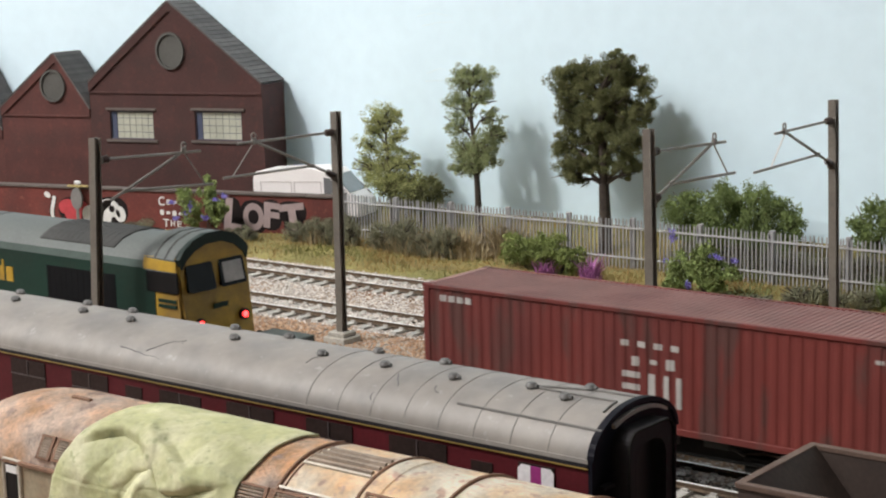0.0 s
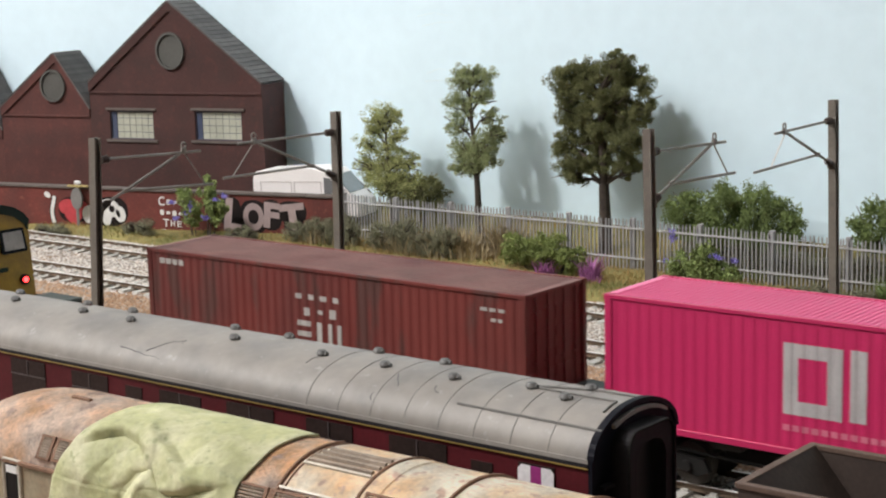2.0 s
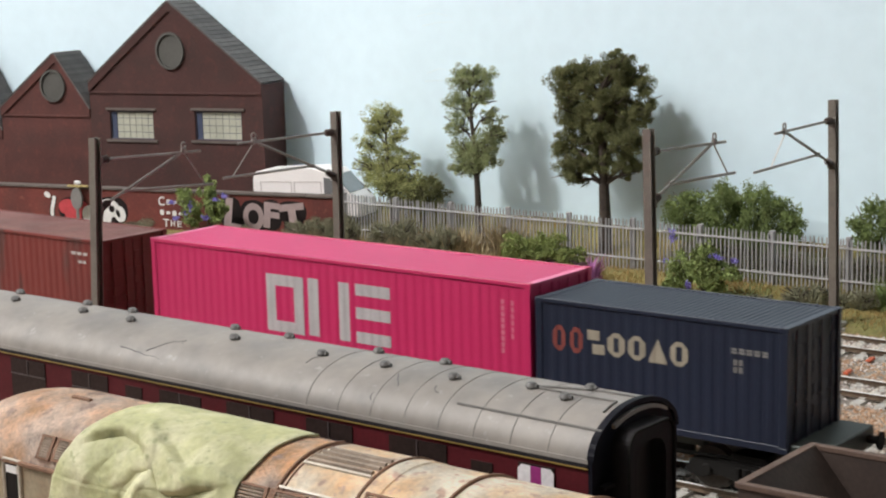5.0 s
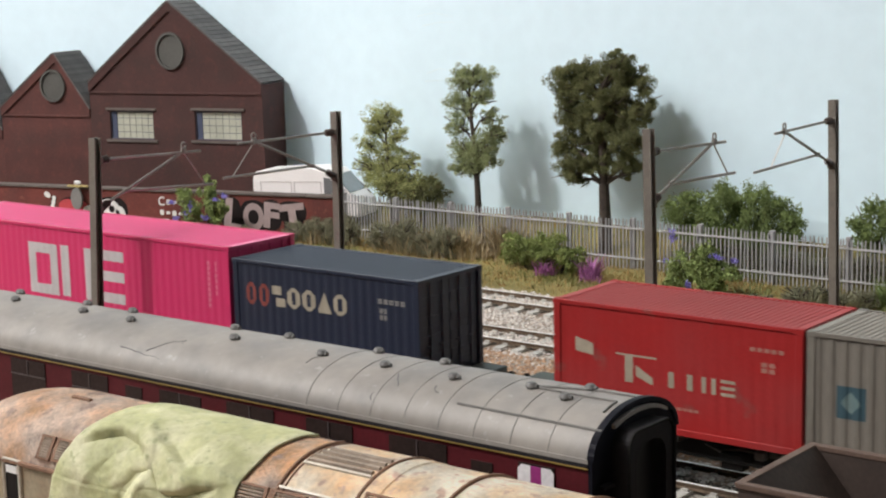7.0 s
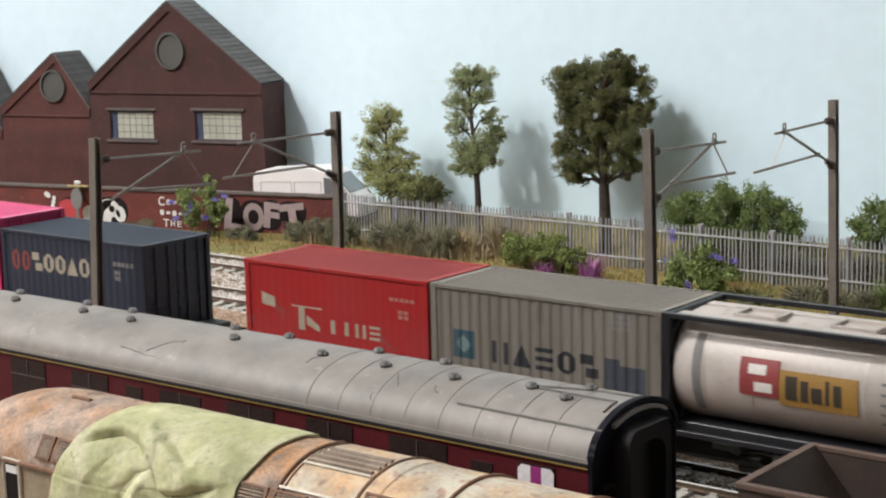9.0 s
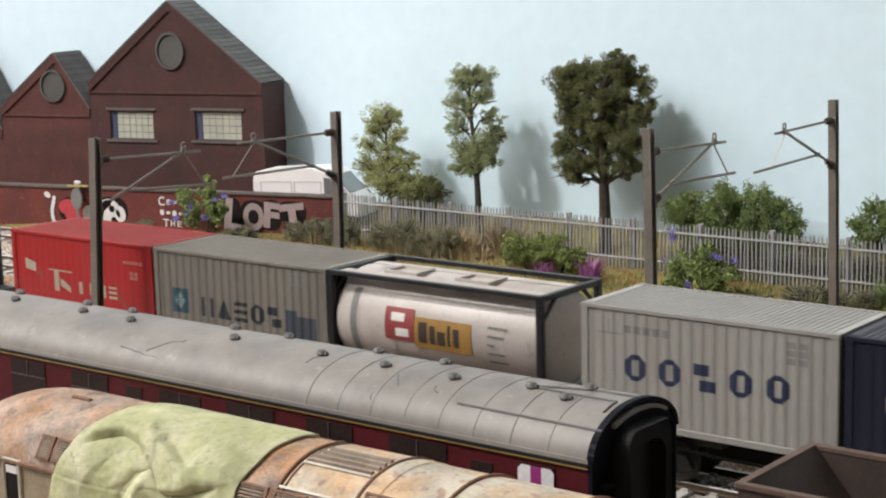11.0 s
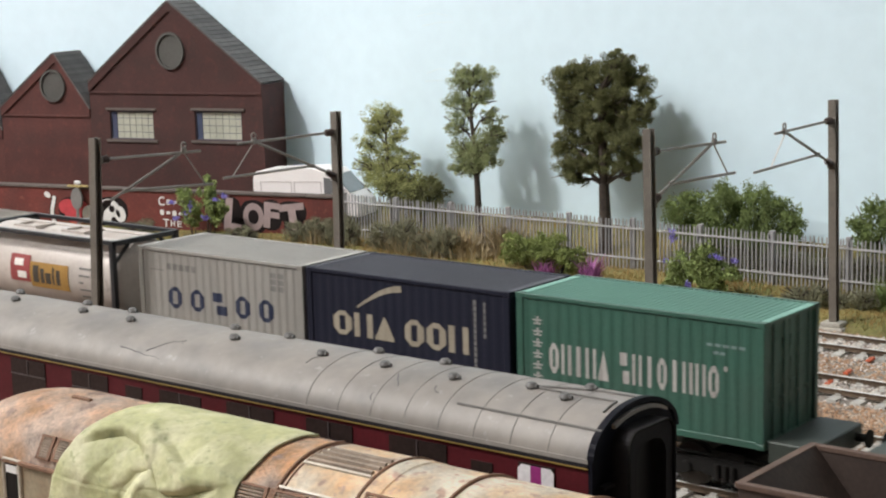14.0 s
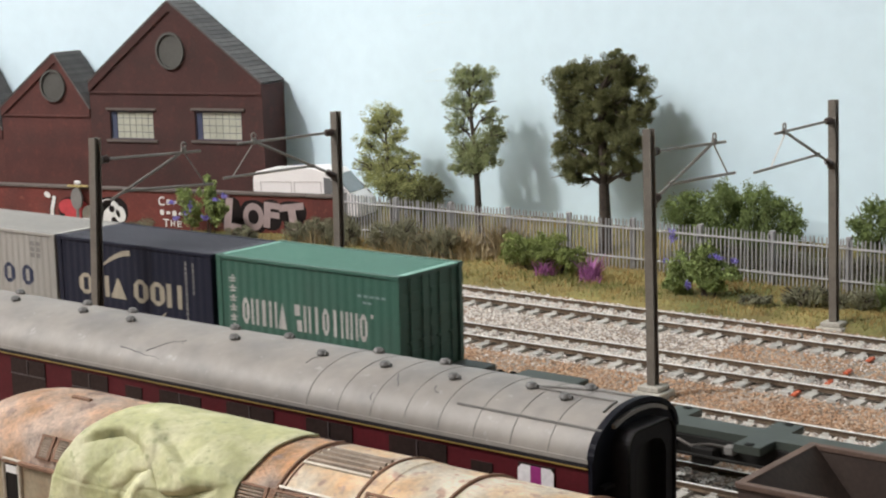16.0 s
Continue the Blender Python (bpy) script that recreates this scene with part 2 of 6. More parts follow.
def rails_and_beds():
    def ground_z(x, y):
        n1 = noise.noise((x * 0.02, y * 0.02, 0))
        n2 = noise.noise((x * 0.11, y * 0.11, 3))
        if y < 186:
            return -3.0 + 0.25 * n2
        t = min(1.0, (y - 186) / 14)
        return -3.0 + t * 4.0 + t * (1.3 * n1 + 0.5 * n2) + max(0, y - 215) * 0.03 + max(0, y - 251) * 0.27

    xs = [-2200, -1800, -1400, -1100, -950] + list(range(-900, -150, 6)) + [-150, -100, 0, 200, 500, 850, 1200]
    ys = [-300, -240, -180, -120, -60, -30, 0, 20, 40, 60, 80, 100, 120, 140, 160, 176, 180, 184] + list(range(187, 300, 4)) + [325]
    verts = [(x, y, ground_z(x, y)) for y in ys for x in xs]
    w = len(xs)
    split = ys.index(187)
    faces = [(j * w + i, j * w + i + 1, (j + 1) * w + i + 1, (j + 1) * w + i) for j in range(len(ys) - 1) for i in range(w - 1)]
    g = raw("ground", verts, faces, GRAVEL, smooth=1)
    g.data.materials.append(GRASSBED)
    for f in g.data.polygons:
        if f.center.y > 0.1895:
            f.material_index = 1
    tagged(g, "gravel trackbed running into dry grassy verge", "ground", kind="structure")
    return ground_z


TRACKS = (0.0, 53.7, 115.2, 173.8, -94.0, -152.0)


def tracks():
    rail_profile = [(-0.9, -1.9), (0.9, -1.9), (0.9, -1.65), (0.22, -1.4), (0.22, -0.8), (0.42, -0.6), (0.42, -0.12), (-0.42, -0.12), (-0.42, -0.6), (-0.22, -0.8), (-0.22, -1.4), (-0.9, -1.65)]
    bm = bmesh.new()
    extrude(bm, [(-15.5, -4.0), (15.5, -4.0), (15.2, -1.95), (-15.2, -1.95)], "x", -1.75, 1.75)
    for y in (-8.3, 8.3):
        for s in (-1, 1):
            box(bm, -1.0, 1.0, y + s * 0.7, y + s * 1.6, -2.0, -1.25)
    sl = mesh_of("sleeper", bm, SLEEPER)
    for y in TRACKS:
        t = thing("railway_track", "straight model railway track with concrete sleepers in ballast", "track", (0, y, 0), kind="structure")
        for s in (-8.3, 8.3):
            bm = bmesh.new()
            extrude(bm, [(a + s, b) for a, b in rail_profile], "x", -2150, 1150)
            r = part("rail", bm, RAILSIDE, t, "dull brown rail with a worn bright top")
            bm = bmesh.new()
            box(bm, -2150, 1150, s - 0.42, s + 0.42, -0.12, 0.0)
            part("rail_head", bm, RAILTOP, r, "polished running surface with its glint put into the colour")
        near = y > -50
        x = -880.0 if near else -480.0
        stop = -120.0 if near else -60.0
        rng = random.Random(int(y * 10))
        while x < stop:
            o = new("sleeper", sl)
            o.parent = t
            o.location = (x * MM, rng.uniform(-0.4, 0.4) * MM, rng.uniform(-0.15, 0.1) * MM)
            o.rotation_euler = (0, 0, rng.uniform(-0.012, 0.012))
            x += 8.6


def ballast(ground_z):
    rng = random.Random(5)
    for name, m, sort, label in (("ballast", CHIPS, 0, "grey and white stone ballast chips"), ("brown_ballast", RUSTCHIPS, 1, "brown dirty gravel between the tracks"), ("oily_ballast", DARKCHIPS, 2, "dark dirty ballast along the front tracks, train shade in its colour")):
        verts, faces = [], []
        for _ in range(100000):
            x = -830 + 690 * rng.random() ** 0.8
            y = rng.uniform(-45, 191)
            near = min(abs(y - c) for c in TRACKS)
            # brown dirt lies in strips between the tracks, grey stone round the sleepers
            strip = 0.42 if near > 18 and y < 100 else (0.05 if near > 16 and x > -300 else -0.45)
            brown = noise.noise((x * 0.012, y * 0.03, 7)) * 0.55 + strip + rng.uniform(-0.25, 0.25) > 0.0
            # front strip gets the chips darkened for dirt and the wagons' shade
            dark_front = y < 1 + 7 * noise.noise((x * 0.03, y * 0.05, 3)) and rng.random() < 0.88
            if (2 if dark_front else int(brown)) != sort:
                continue
            if abs(near - 8.3) < 1.1 or (9.4 < near < 16 and rng.random() < 0.72):
                continue
            s = rng.uniform(0.45, 0.95)
            z = ground_z(x, y) + s * 0.25 + (0.75 if near < 7.5 else 0.2 if near < 16 else 0.0)
            k = len(verts)
            a, b = rng.uniform(0, 6.28), rng.uniform(0.6, 1.0)
            c0, s0 = math.cos(a) * s, math.sin(a) * s
            verts += [(x + c0, y + s0, z), (x - s0 * b, y + c0 * b, z + 0.2 * s), (x - c0, y - s0, z - 0.1 * s), (x + s0 * b, y - c0 * b, z), (x + rng.uniform(-.2, .2), y + rng.uniform(-.2, .2), z + s * rng.uniform(0.5, 0.9)), ]
            faces += [(k, k + 1, k + 4), (k + 1, k + 2, k + 4), (k + 2, k + 3, k + 4), (k + 3, k, k + 4)]
        tagged(raw(name, verts, faces, m), label, "ballast", kind="stuff")


def turf(ground_z):
    rng = random.Random(9)
    straw, green = ([], []), ([], [])
    for _ in range(52000):
        x = -800 + 640 * rng.random() ** 0.85
        y = 187 + 98 * rng.random()
        if y < 193 + 5 * noise.noise((x * 0.05, 0, 0)) and rng.random() < 0.8:
            continue
        z = ground_z(x, y)
        h = rng.uniform(1.0, 3.2) * (0.7 + 0.6 * noise.noise((x * 0.03, y * 0.03, 2)))
        a = rng.uniform(0, 6.28)
        w = 0.22
        patch = noise.noise((x * 0.022, y * 0.045, 11)) + 0.5 * noise.noise((x * 0.09, y * 0.12, 4))
        verts, faces = green if patch + rng.uniform(-0.3, 0.3) > 0.12 else straw
        k = len(verts)
        lx, ly = rng.uniform(-1, 1) * h * 0.5, rng.uniform(-1, 1) * h * 0.5
        verts += [(x - w * math.cos(a), y - w * math.sin(a), z - 0.3), (x + w * math.cos(a), y + w * math.sin(a), z - 0.3), (x + lx, y + ly, z + h)]
        faces.append((k, k + 1, k + 2))
    tagged(raw("dry_grass", *straw, TURF), "short dry straw-coloured static grass on the verge", "grass", kind="stuff")
    tagged(raw("grass", *green, TURFGREEN), "short olive-green patches of static grass on the verge", "grass", kind="stuff")


# ---- overhead line masts ----
def mast(x, y, way, lean, top, clamp, stay, reg, drop, thin=None):
    """An arm mast. top, reg: end of the tube, out from the post and up; stay: its upper end; drop: the dropper's foot."""
    t = thing("overhead_line_mast", "grey-brown steel overhead line mast with a bare cantilever arm", "mast", (x, y, -3.0), 0 if way > 0 else 180, "overhead line masts")
    t.rotation_euler[1] = radians(lean * way)
    z0 = 3.0
    bm = bmesh.new()
    # an I-section
    w, b, k = 1.45, 1.55, 0.4
    extrude(bm, [(-b, -w), (b, -w), (b, -w + k), (k * 0.6, -w + k), (k * 0.6, w - k), (b, w - k), (b, w), (-b, w), (-b, w - k), (-k * 0.6, w - k), (-k * 0.6, -w + k), (-b, -w + k)], "z", 1.0, 88 + z0)
    part("post", bm, STEEL, t)
    bm = bmesh.new()
    box(bm, -5.6, 5.6, -5.2, 5.2, -1.0, 2.6, 0.4)
    box(bm, -4.2, 4.2, -3.8, 3.8, 2.6, 4.4, 0.3)
    part("foot", bm, CONCRETE, t, "pale concrete foot block")
    for z in (80.2, 63.0):
        tilt = 0 if z > 70 else 0.5
        bm = bmesh.new()
        tube(bm, [(0, w, z + z0), (0, w + 4.6, z + z0 + 4.6 * tilt)], 0.85, 0.85, 10)
        for i in range(4):
            yy = w + 0.9 + i * 0.85
            tube(bm, [(0, yy, z + z0 + tilt * (yy - w)), (0, yy + 0.4, z + z0 + tilt * (yy + 0.4 - w))], 1.4, 1.4, 12)
        part("insulator", bm, INSUL, t, "dark ribbed insulator")
        bm = bmesh.new()
        box(bm, -1.7, 1.7, w - 0.1, w + 0.7, z + z0 - 1.3, z + z0 + 1.3, 0.2)
        part("clamp_plate", bm, STEEL, t)
    root = (6.0, 63.0 + 2.3)
    f = (reg[0] - root[0]) / (stay[0] - root[0])
    joint = (reg[0], root[1] + (stay[1] - root[1]) * f)
    for name, a, c, r in (("top_tube", (6.0, 80.2), top, 0.5), ("stay_tube", root, stay, 0.55), ("registration_tube", joint, reg[1:], 0.5), ("dropper", (stay[0], stay[1] - 0.4), drop, 0.26)):
        bm = bmesh.new()
        tube(bm, [(0, a[0], a[1] + z0), (0, c[0], c[1] + z0)], r)
        part(name, bm, thin if thin and name == "dropper" else ARM, t, "white dropper wire" if thin and name == "dropper" else "")
    # a small open ring over the tubes' joint, and the claw at the registration end
    bm = bmesh.new()
    ring = [(0, clamp[0] + 1.1 * math.cos(k * math.tau / 12), clamp[1] + z0 + 1.9 + 1.1 * math.sin(k * math.tau / 12)) for k in range(13)]
    tube(bm, ring, 0.34, None, 6)
    box(bm, -0.7, 0.7, clamp[0] - 1.1, clamp[0] + 1.1, clamp[1] + z0 - 1.1, clamp[1] + z0 + 0.9, 0.25)
    part("clamp", bm, ARM, t)
    bm = bmesh.new()
    box(bm, -0.6, 0.6, joint[0] - 0.8, joint[0] + 0.8, joint[1] + z0 - 0.8, joint[1] + z0 + 0.8, 0.2)
    part("tube_joint", bm, ARM, t)
    return t


# ---- fence, wall and buildings ----
def fence():
    t = thing("palisade_fence", "grey galvanised steel palisade fence along the grassy verge", "fence", (0, 248, 0.4))
    bm = bmesh.new()
    extrude(bm, [(-0.31, 0.0), (0.31, 0.0), (0.31, 22.6), (0.0, 23.6), (-0.31, 22.6)], "y", -0.35, 0.15)
    pale = part("pale", bm, GALV, t, at=(-580, -0.75, 1))
    x = -578.0
    rng = random.Random(3)
    while x < -215:
        o = again(pale, t, (x, -0.75 + rng.uniform(-.1, .1), 1 + rng.uniform(-.25, .15)))
        o.rotation_euler = (0, radians(rng.uniform(-1.2, 1.2)), 0)
        x += 1.95
    bm = bmesh.new()
    box(bm, -1.2, 1.2, -1.0, 1.0, -3, 25.0, 0.2)
    post = part("post", bm, GALV, t, at=(-581, 0.6, 0))
    x = -545.5
    while x < -215:
        again(post, t, (x, 0.6, 0))
        x += 35.4
    for z in (6.5, 20.4):
        bm = bmesh.new()
        box(bm, -582, -214, -1.75, -1.12, z - 0.42, z + 0.42, 0.1)
        part("rail", bm, GALVRAIL, t, "bright galvanised rail")


def on_wall(s, q, z):
    p = WALL_A + WALL_U * s + WALL_N * q
    return (p.x, p.y, z)


def gable_building(s0, s1, z0, eave, apex_s, apex, depth, q, string, rounds, windows, label, brick=None):
    """A low-relief gabled front: local x runs along the wall (towards its fenced end), local y into the sky board."""
    mid = s1
    brick = brick or BRICK
    t = thing("low_relief_warehouse", label, "building", on_wall(mid, q, z0), WALL_TURN, "gabled warehouses")
    L = s1 - s0
    ax = s1 - apex_s
    he, ha = eave - z0, apex - z0
    # front wall with openings cut out, made of strips
    cuts = [(s1 - b, s1 - a, c - z0, d - z0) for a, b, c, d in windows]
    xs = sorted({0, L, ax} | {v for c in cuts for v in c[:2]})

    def top(x):
        return he + (ha - he) * (x / ax if x <= ax else (L - x) / (L - ax))
    bm = bmesh.new()
    for a, b in zip(xs, xs[1:]):
        spans = [c for c in cuts if c[0] <= a + 1e-6 and c[1] >= b - 1e-6]
        z = 0.0
        for c in spans:
            extrude(bm, [(a, z), (b, z), (b, c[2]), (a, c[2])], "y", 0, 2)
            z = c[3]
        extrude(bm, [(a, z), (b, z), (b, top(b)), (a, top(a))], "y", 0, 2)
    bmesh.ops.remove_doubles(bm, verts=bm.verts, dist=0.001)
    part("front_wall", bm, brick, t)
    for x in (L - 2, 0):
        bm = bmesh.new()
        box(bm, x, x + 2, 2, depth, 0, he - 0.5)
        part("side_wall", bm, brick, t)
    # string course, verge and eave trims
    bm = bmesh.new()
    box(bm, 0.3, L - 0.3, -0.7, 0.4, string - z0 - 0.6, string - z0 + 0.6, 0.15)
    part("string_course", bm, brick, t)
    for x0, x1, za, zb in ((0, ax, he, ha), (ax, L, ha, he)):
        bm = bmesh.new()
        extrude(bm, [(x0, za - 5.2), (x1, zb - 5.2), (x1, zb), (x0, za)], "y", -1.0, -0.02)
        part("verge_trim", bm, brick, t)
        # slates in rows
        rows = 21
        nrm = Vector((-(zb - za), 0, x1 - x0)).normalized()
        roof = None
        bm = bmesh.new()
        extrude(bm, [(x0, za), (x1, zb), (x1 + nrm.x * 0.8, zb + nrm.z * 0.8), (x0 + nrm.x * 0.8, za + nrm.z * 0.8)], "y", -1.2, depth)
        roof = part("roof", bm, SLATE, t, "grey slate roof slope")
        low = (x0, za) if za < zb else (x1, zb)
        high = (x1, zb) if za < zb else (x0, za)
        for i in range(rows):
            f0, f1 = i / rows, (i + 1.18) / rows
            f1 = min(f1, 1.0)
            p = [(low[0] + (high[0] - low[0]) * f, low[1] + (high[1] - low[1]) * f) for f in (f0, f1)]
            bm = bmesh.new()
            e0, e1 = 1.15, 0.85
            extrude(bm, [(p[0][0] + nrm.x * 0.8, p[0][1] + nrm.z * 0.8), (p[0][0] + nrm.x * e0, p[0][1] + nrm.z * e0), (p[1][0] + nrm.x * e1, p[1][1] + nrm.z * e1)], "y", -1.4, depth)
            part("slate_course", bm, SLATE, roof)
    for cs, cz, rx, rz in rounds:
        x, z = s1 - cs, cz - z0
        ring = [(x + rx * math.cos(k * math.tau / 28), z + rz * math.sin(k * math.tau / 28)) for k in range(28)]
        bm = bmesh.new()
        inner = [(x + (a - x) * 0.86, z + (b - z) * 0.86) for a, b in ring]
        for k in range(28):
            j = (k + 1) % 28
            extrude(bm, [ring[k], ring[j], inner[j], inner[k]], "y", -1.3, 0.3)
        bmesh.ops.remove_doubles(bm, verts=bm.verts, dist=0.001)
        w = part("round_window", bm, GREYPANE, t, "round grey louvred gable opening")
        bm = bmesh.new()
        extrude(bm, [(x + (a - x) * 0.85, z + (b - z) * 0.85) for a, b in ring], "y", -0.35, 0.2)
        part("pane", bm, GREYPANE, w)
    for a, b, c, d in cuts:
        bm = bmesh.new()
        extrude(bm, [(a, c), (b, c), (b, d), (a, d)], "y", 1.7, 1.95)
        w = part("window", bm, BLUEPANE, t, "steel-framed multi-pane window with cream panes")
        for x0, x1, za, zb in ((a, a + 0.6, c, d), (b - 0.6, b, c, d), (a + 0.6, b - 0.6, c, c + 0.6), (a + 0.6, b - 0.6, d - 0.6, d)):
            bm = bmesh.new()
            box(bm, x0, x1, 0.7, 1.7, za, zb)
            part("window_frame", bm, FRAMEBLUE, w)
        n = 7
        for i in range(n):
            for j in range(4):
                bm = bmesh.new()
                box(bm, a + (b - a) * i / n + 0.17, a + (b - a) * (i + 1) / n - 0.17, 1.3, 1.6, c + (d - c) * j / 4 + 0.17, c + (d - c) * (j + 1) / 4 - 0.17)
                part("pane", bm, BLUEPANE if i == 0 else CREAMPANE, w)
        for name, z, ex in (("lintel", d + 1.2, 2.2), ("sill", c - 0.9, 2.6)):
            bm = bmesh.new()
            box(bm, a - ex, b + ex, -0.9, 0.5, z - 0.8, z + 0.7, 0.15)
            part(name, bm, STONE, t, "grey stone band")
    return t


def brick_wall():
    t = thing("boundary_wall", "red brick boundary wall covered in graffiti", "wall", on_wall(330, 0, 0), WALL_TURN)
    bm = bmesh.new()
    box(bm, 0, 330, 0, 4, -3, 21.6)
    part("brickwork", bm, BRICKWALL, t)
    x = 0
    bm = bmesh.new()
    box(bm, 0.1, 16.4, -0.9, 4.9, 21.6, 23.2, 0.3)
    cop = part("coping_stone", bm, STONE, t)
    for i in range(1, 20):
        again(cop, t, (i * 16.5, 0, 0))
    # spray-painted letters become plain rounded shapes: (s, z, half width, half height, paint)
    def blob(name, s, z, rx, rz, m, y, power=3.0, turn=0.0):
        x = 330 - s
        bm = bmesh.new()
        ring = []
        for k in range(22):
            a = k * math.tau / 22
            c, q = math.cos(a), math.sin(a)
            u = rx * math.copysign(abs(c) ** (2 / power), c)
            v = rz * math.copysign(abs(q) ** (2 / power), q)
            ring.append((x + u * math.cos(turn) - v * math.sin(turn), z + u * math.sin(turn) + v * math.cos(turn)))
        extrude(bm, ring, "y", -y, 0.02)
        part(name, bm, m, t)
    def letter(ch, s, z, rx, rz, m, y, fat, turn=0.0):
        data = bpy.data.curves.new("letter", "FONT")
        data.body, data.offset, data.resolution_u = ch, fat, 4
        ob = bpy.data.objects.new("letter", data)
        me = bpy.data.meshes.new_from_object(ob)
        bpy.data.objects.remove(ob)
        bpy.data.curves.remove(data)
        bm = bmesh.new()
        bm.from_mesh(me)
        bpy.data.meshes.remove(me)
        xs, ys = [v.co.x for v in bm.verts], [v.co.y for v in bm.verts]
        for v in bm.verts:
            u = ((v.co.x - min(xs)) / (max(xs) - min(xs)) * 2 - 1) * rx
            w = ((v.co.y - min(ys)) / (max(ys) - min(ys)) * 2 - 1) * rz
            v.co = (330 - s + u * math.cos(turn) - w * math.sin(turn), -y, z + u * math.sin(turn) + w * math.cos(turn))
        part("graffiti_letter", bm, m, t)
    # black haloes run into one another behind the fat letters
    for sx, z, rx, rz in ((63, 11.5, 6.5, 9.0), (60, 4.5, 7.5, 5.0), (49, 10.0, 8.4, 9.2), (38, 11.4, 6.4, 8.4), (25.5, 13.4, 9.0, 6.0), (24.5, 7.0, 6.0, 6.4)):
        blob("graffiti_shadow", sx, z, rx, rz, PAINTBLACK, 0.12, 2.6)
    for ch, sx, z, rx, rz, tn, fat in (("L", 61.5, 10.4, 5.4, 9.2, -0.12, 0.06), ("O", 49, 10.0, 6.4, 7.6, 0, 0.05), ("F", 37.8, 11.2, 4.8, 7.0, -0.08, 0.05), ("T", 25.0, 10.6, 7.6, 7.4, 0.12, 0.055)):
        letter(ch, sx, z, rx, rz, PAINTPINK, 0.2, fat, tn)
    # the curved white stroke, the heart and the white figures beside it
    for k in range(7):
        blob("graffiti_bar", 180.0 + 1.0 * math.sin(k * 0.7), 2.5 + k * 2.2, 1.9, 1.6, PAINTBLACK, 0.10, 2.4)
        blob("graffiti_bar", 180.0 + 1.0 * math.sin(k * 0.7), 2.5 + k * 2.2, 1.3, 1.4, PAINTWHITE, 0.2, 2.4)
    blob("graffiti_bar", 183.6, 17.6, 2.2, 1.5, PAINTWHITE, 0.22, 2.5, -0.5)
    blob("graffiti_shadow", 166, 9.5, 10.5, 7.4, PAINTBLACK, 0.08, 2.4)
    blob("graffiti_heart", 171.0, 11.4, 5.2, 4.0, PAINTRED, 0.2, 2.2, 0.3)
    blob("graffiti_heart", 161.2, 11.4, 5.2, 4.0, PAINTRED, 0.22, 2.2, -0.3)
    blob("graffiti_heart", 166.3, 7.2, 5.4, 5.4, PAINTRED, 0.24, 3.0, math.pi / 4)
    blob("graffiti_shadow", 141, 9.5, 11.6, 8.4, PAINTBLACK, 0.12, 2.4, 0.1)
    blob("graffiti_shape", 154.6, 7.4, 5.6, 5.2, PAINTWHITE, 0.26, 2.2, 0.25)
    blob("graffiti_mark", 153.6, 5.6, 1.6, 1.8, PAINTRED, 0.32, 2)
    blob("graffiti_shape", 141.4, 11.4, 6.2, 5.0, PAINTWHITE, 0.28, 2.2, -0.3)
    blob("graffiti_shape", 134.8, 8.2, 3.6, 4.6, PAINTWHITE, 0.30, 2.2, 0.3)
    blob("graffiti_shape", 143.5, 5.6, 2.8, 4.4, PAINTWHITE, 0.27, 2.4, -0.2)
    blob("graffiti_mark", 140.0, 11.0, 1.9, 2.0, PAINTBLACK, 0.34, 2)
    blob("graffiti_mark", 136.0, 8.6, 1.2, 2.4, PAINTBLACK, 0.34, 2, 0.4)
    for k, ch in enumerate("THE"):
        letter(ch, 104.6 - k * 4.3, 4.6 - k * 0.2, 1.8 if k == 0 else 1.4, 2.2 if k == 0 else 1.7, PAINTWHITE, 0.2, 0.02)
    letter("C", 107.0, 16.6, 2.1, 2.6, PAINTWHITE, 0.2, 0.02)
    for z, first, count in ((16.2, 102.6, 3), (10.3, 107.0, 4), (-0.6, 106.0, 5)):
        for k in range(count):
            blob("graffiti_letter_bar", first - k * 4.0, z - k * 0.15, 1.3, 0.8 if k % 2 else 1.5, PAINTWHITE, 0.2, 4)


def oval_marker():
    t = thing("oval_marker", "grey oval disc on a stake before the graffiti wall", "marker", on_wall(160.5, -4, -0.4), WALL_TURN)
    bm = bmesh.new()
    box(bm, -0.8, 0.8, -0.4, 0.4, -1, 12)
    part("stake", bm, GREYDISC, t)
    bm = bmesh.new()
    extrude(bm, [(3.7 * math.cos(k * math.tau / 24), 17 + 6.2 * math.sin(k * math.tau / 24)) for k in range(24)], "y", -0.7, 0.7)
    part("disc", bm, GREYDISC, t)
    bm = bmesh.new()
    box(bm, -7, 7, 0.8, 2.2, 23.4, 24.6, 0.2)
    box(bm, -0.7, 0.7, 0.9, 2.0, 12, 23.4)
    part("crossbar", bm, YELLOWED, t, "yellowed timber crossbar")
    bm = bmesh.new()
    box(bm, -2.2, 2.2, 0.6, 2.4, 24.6, 27, 0.6)
    part("cap", bm, PAINTWHITE, t)


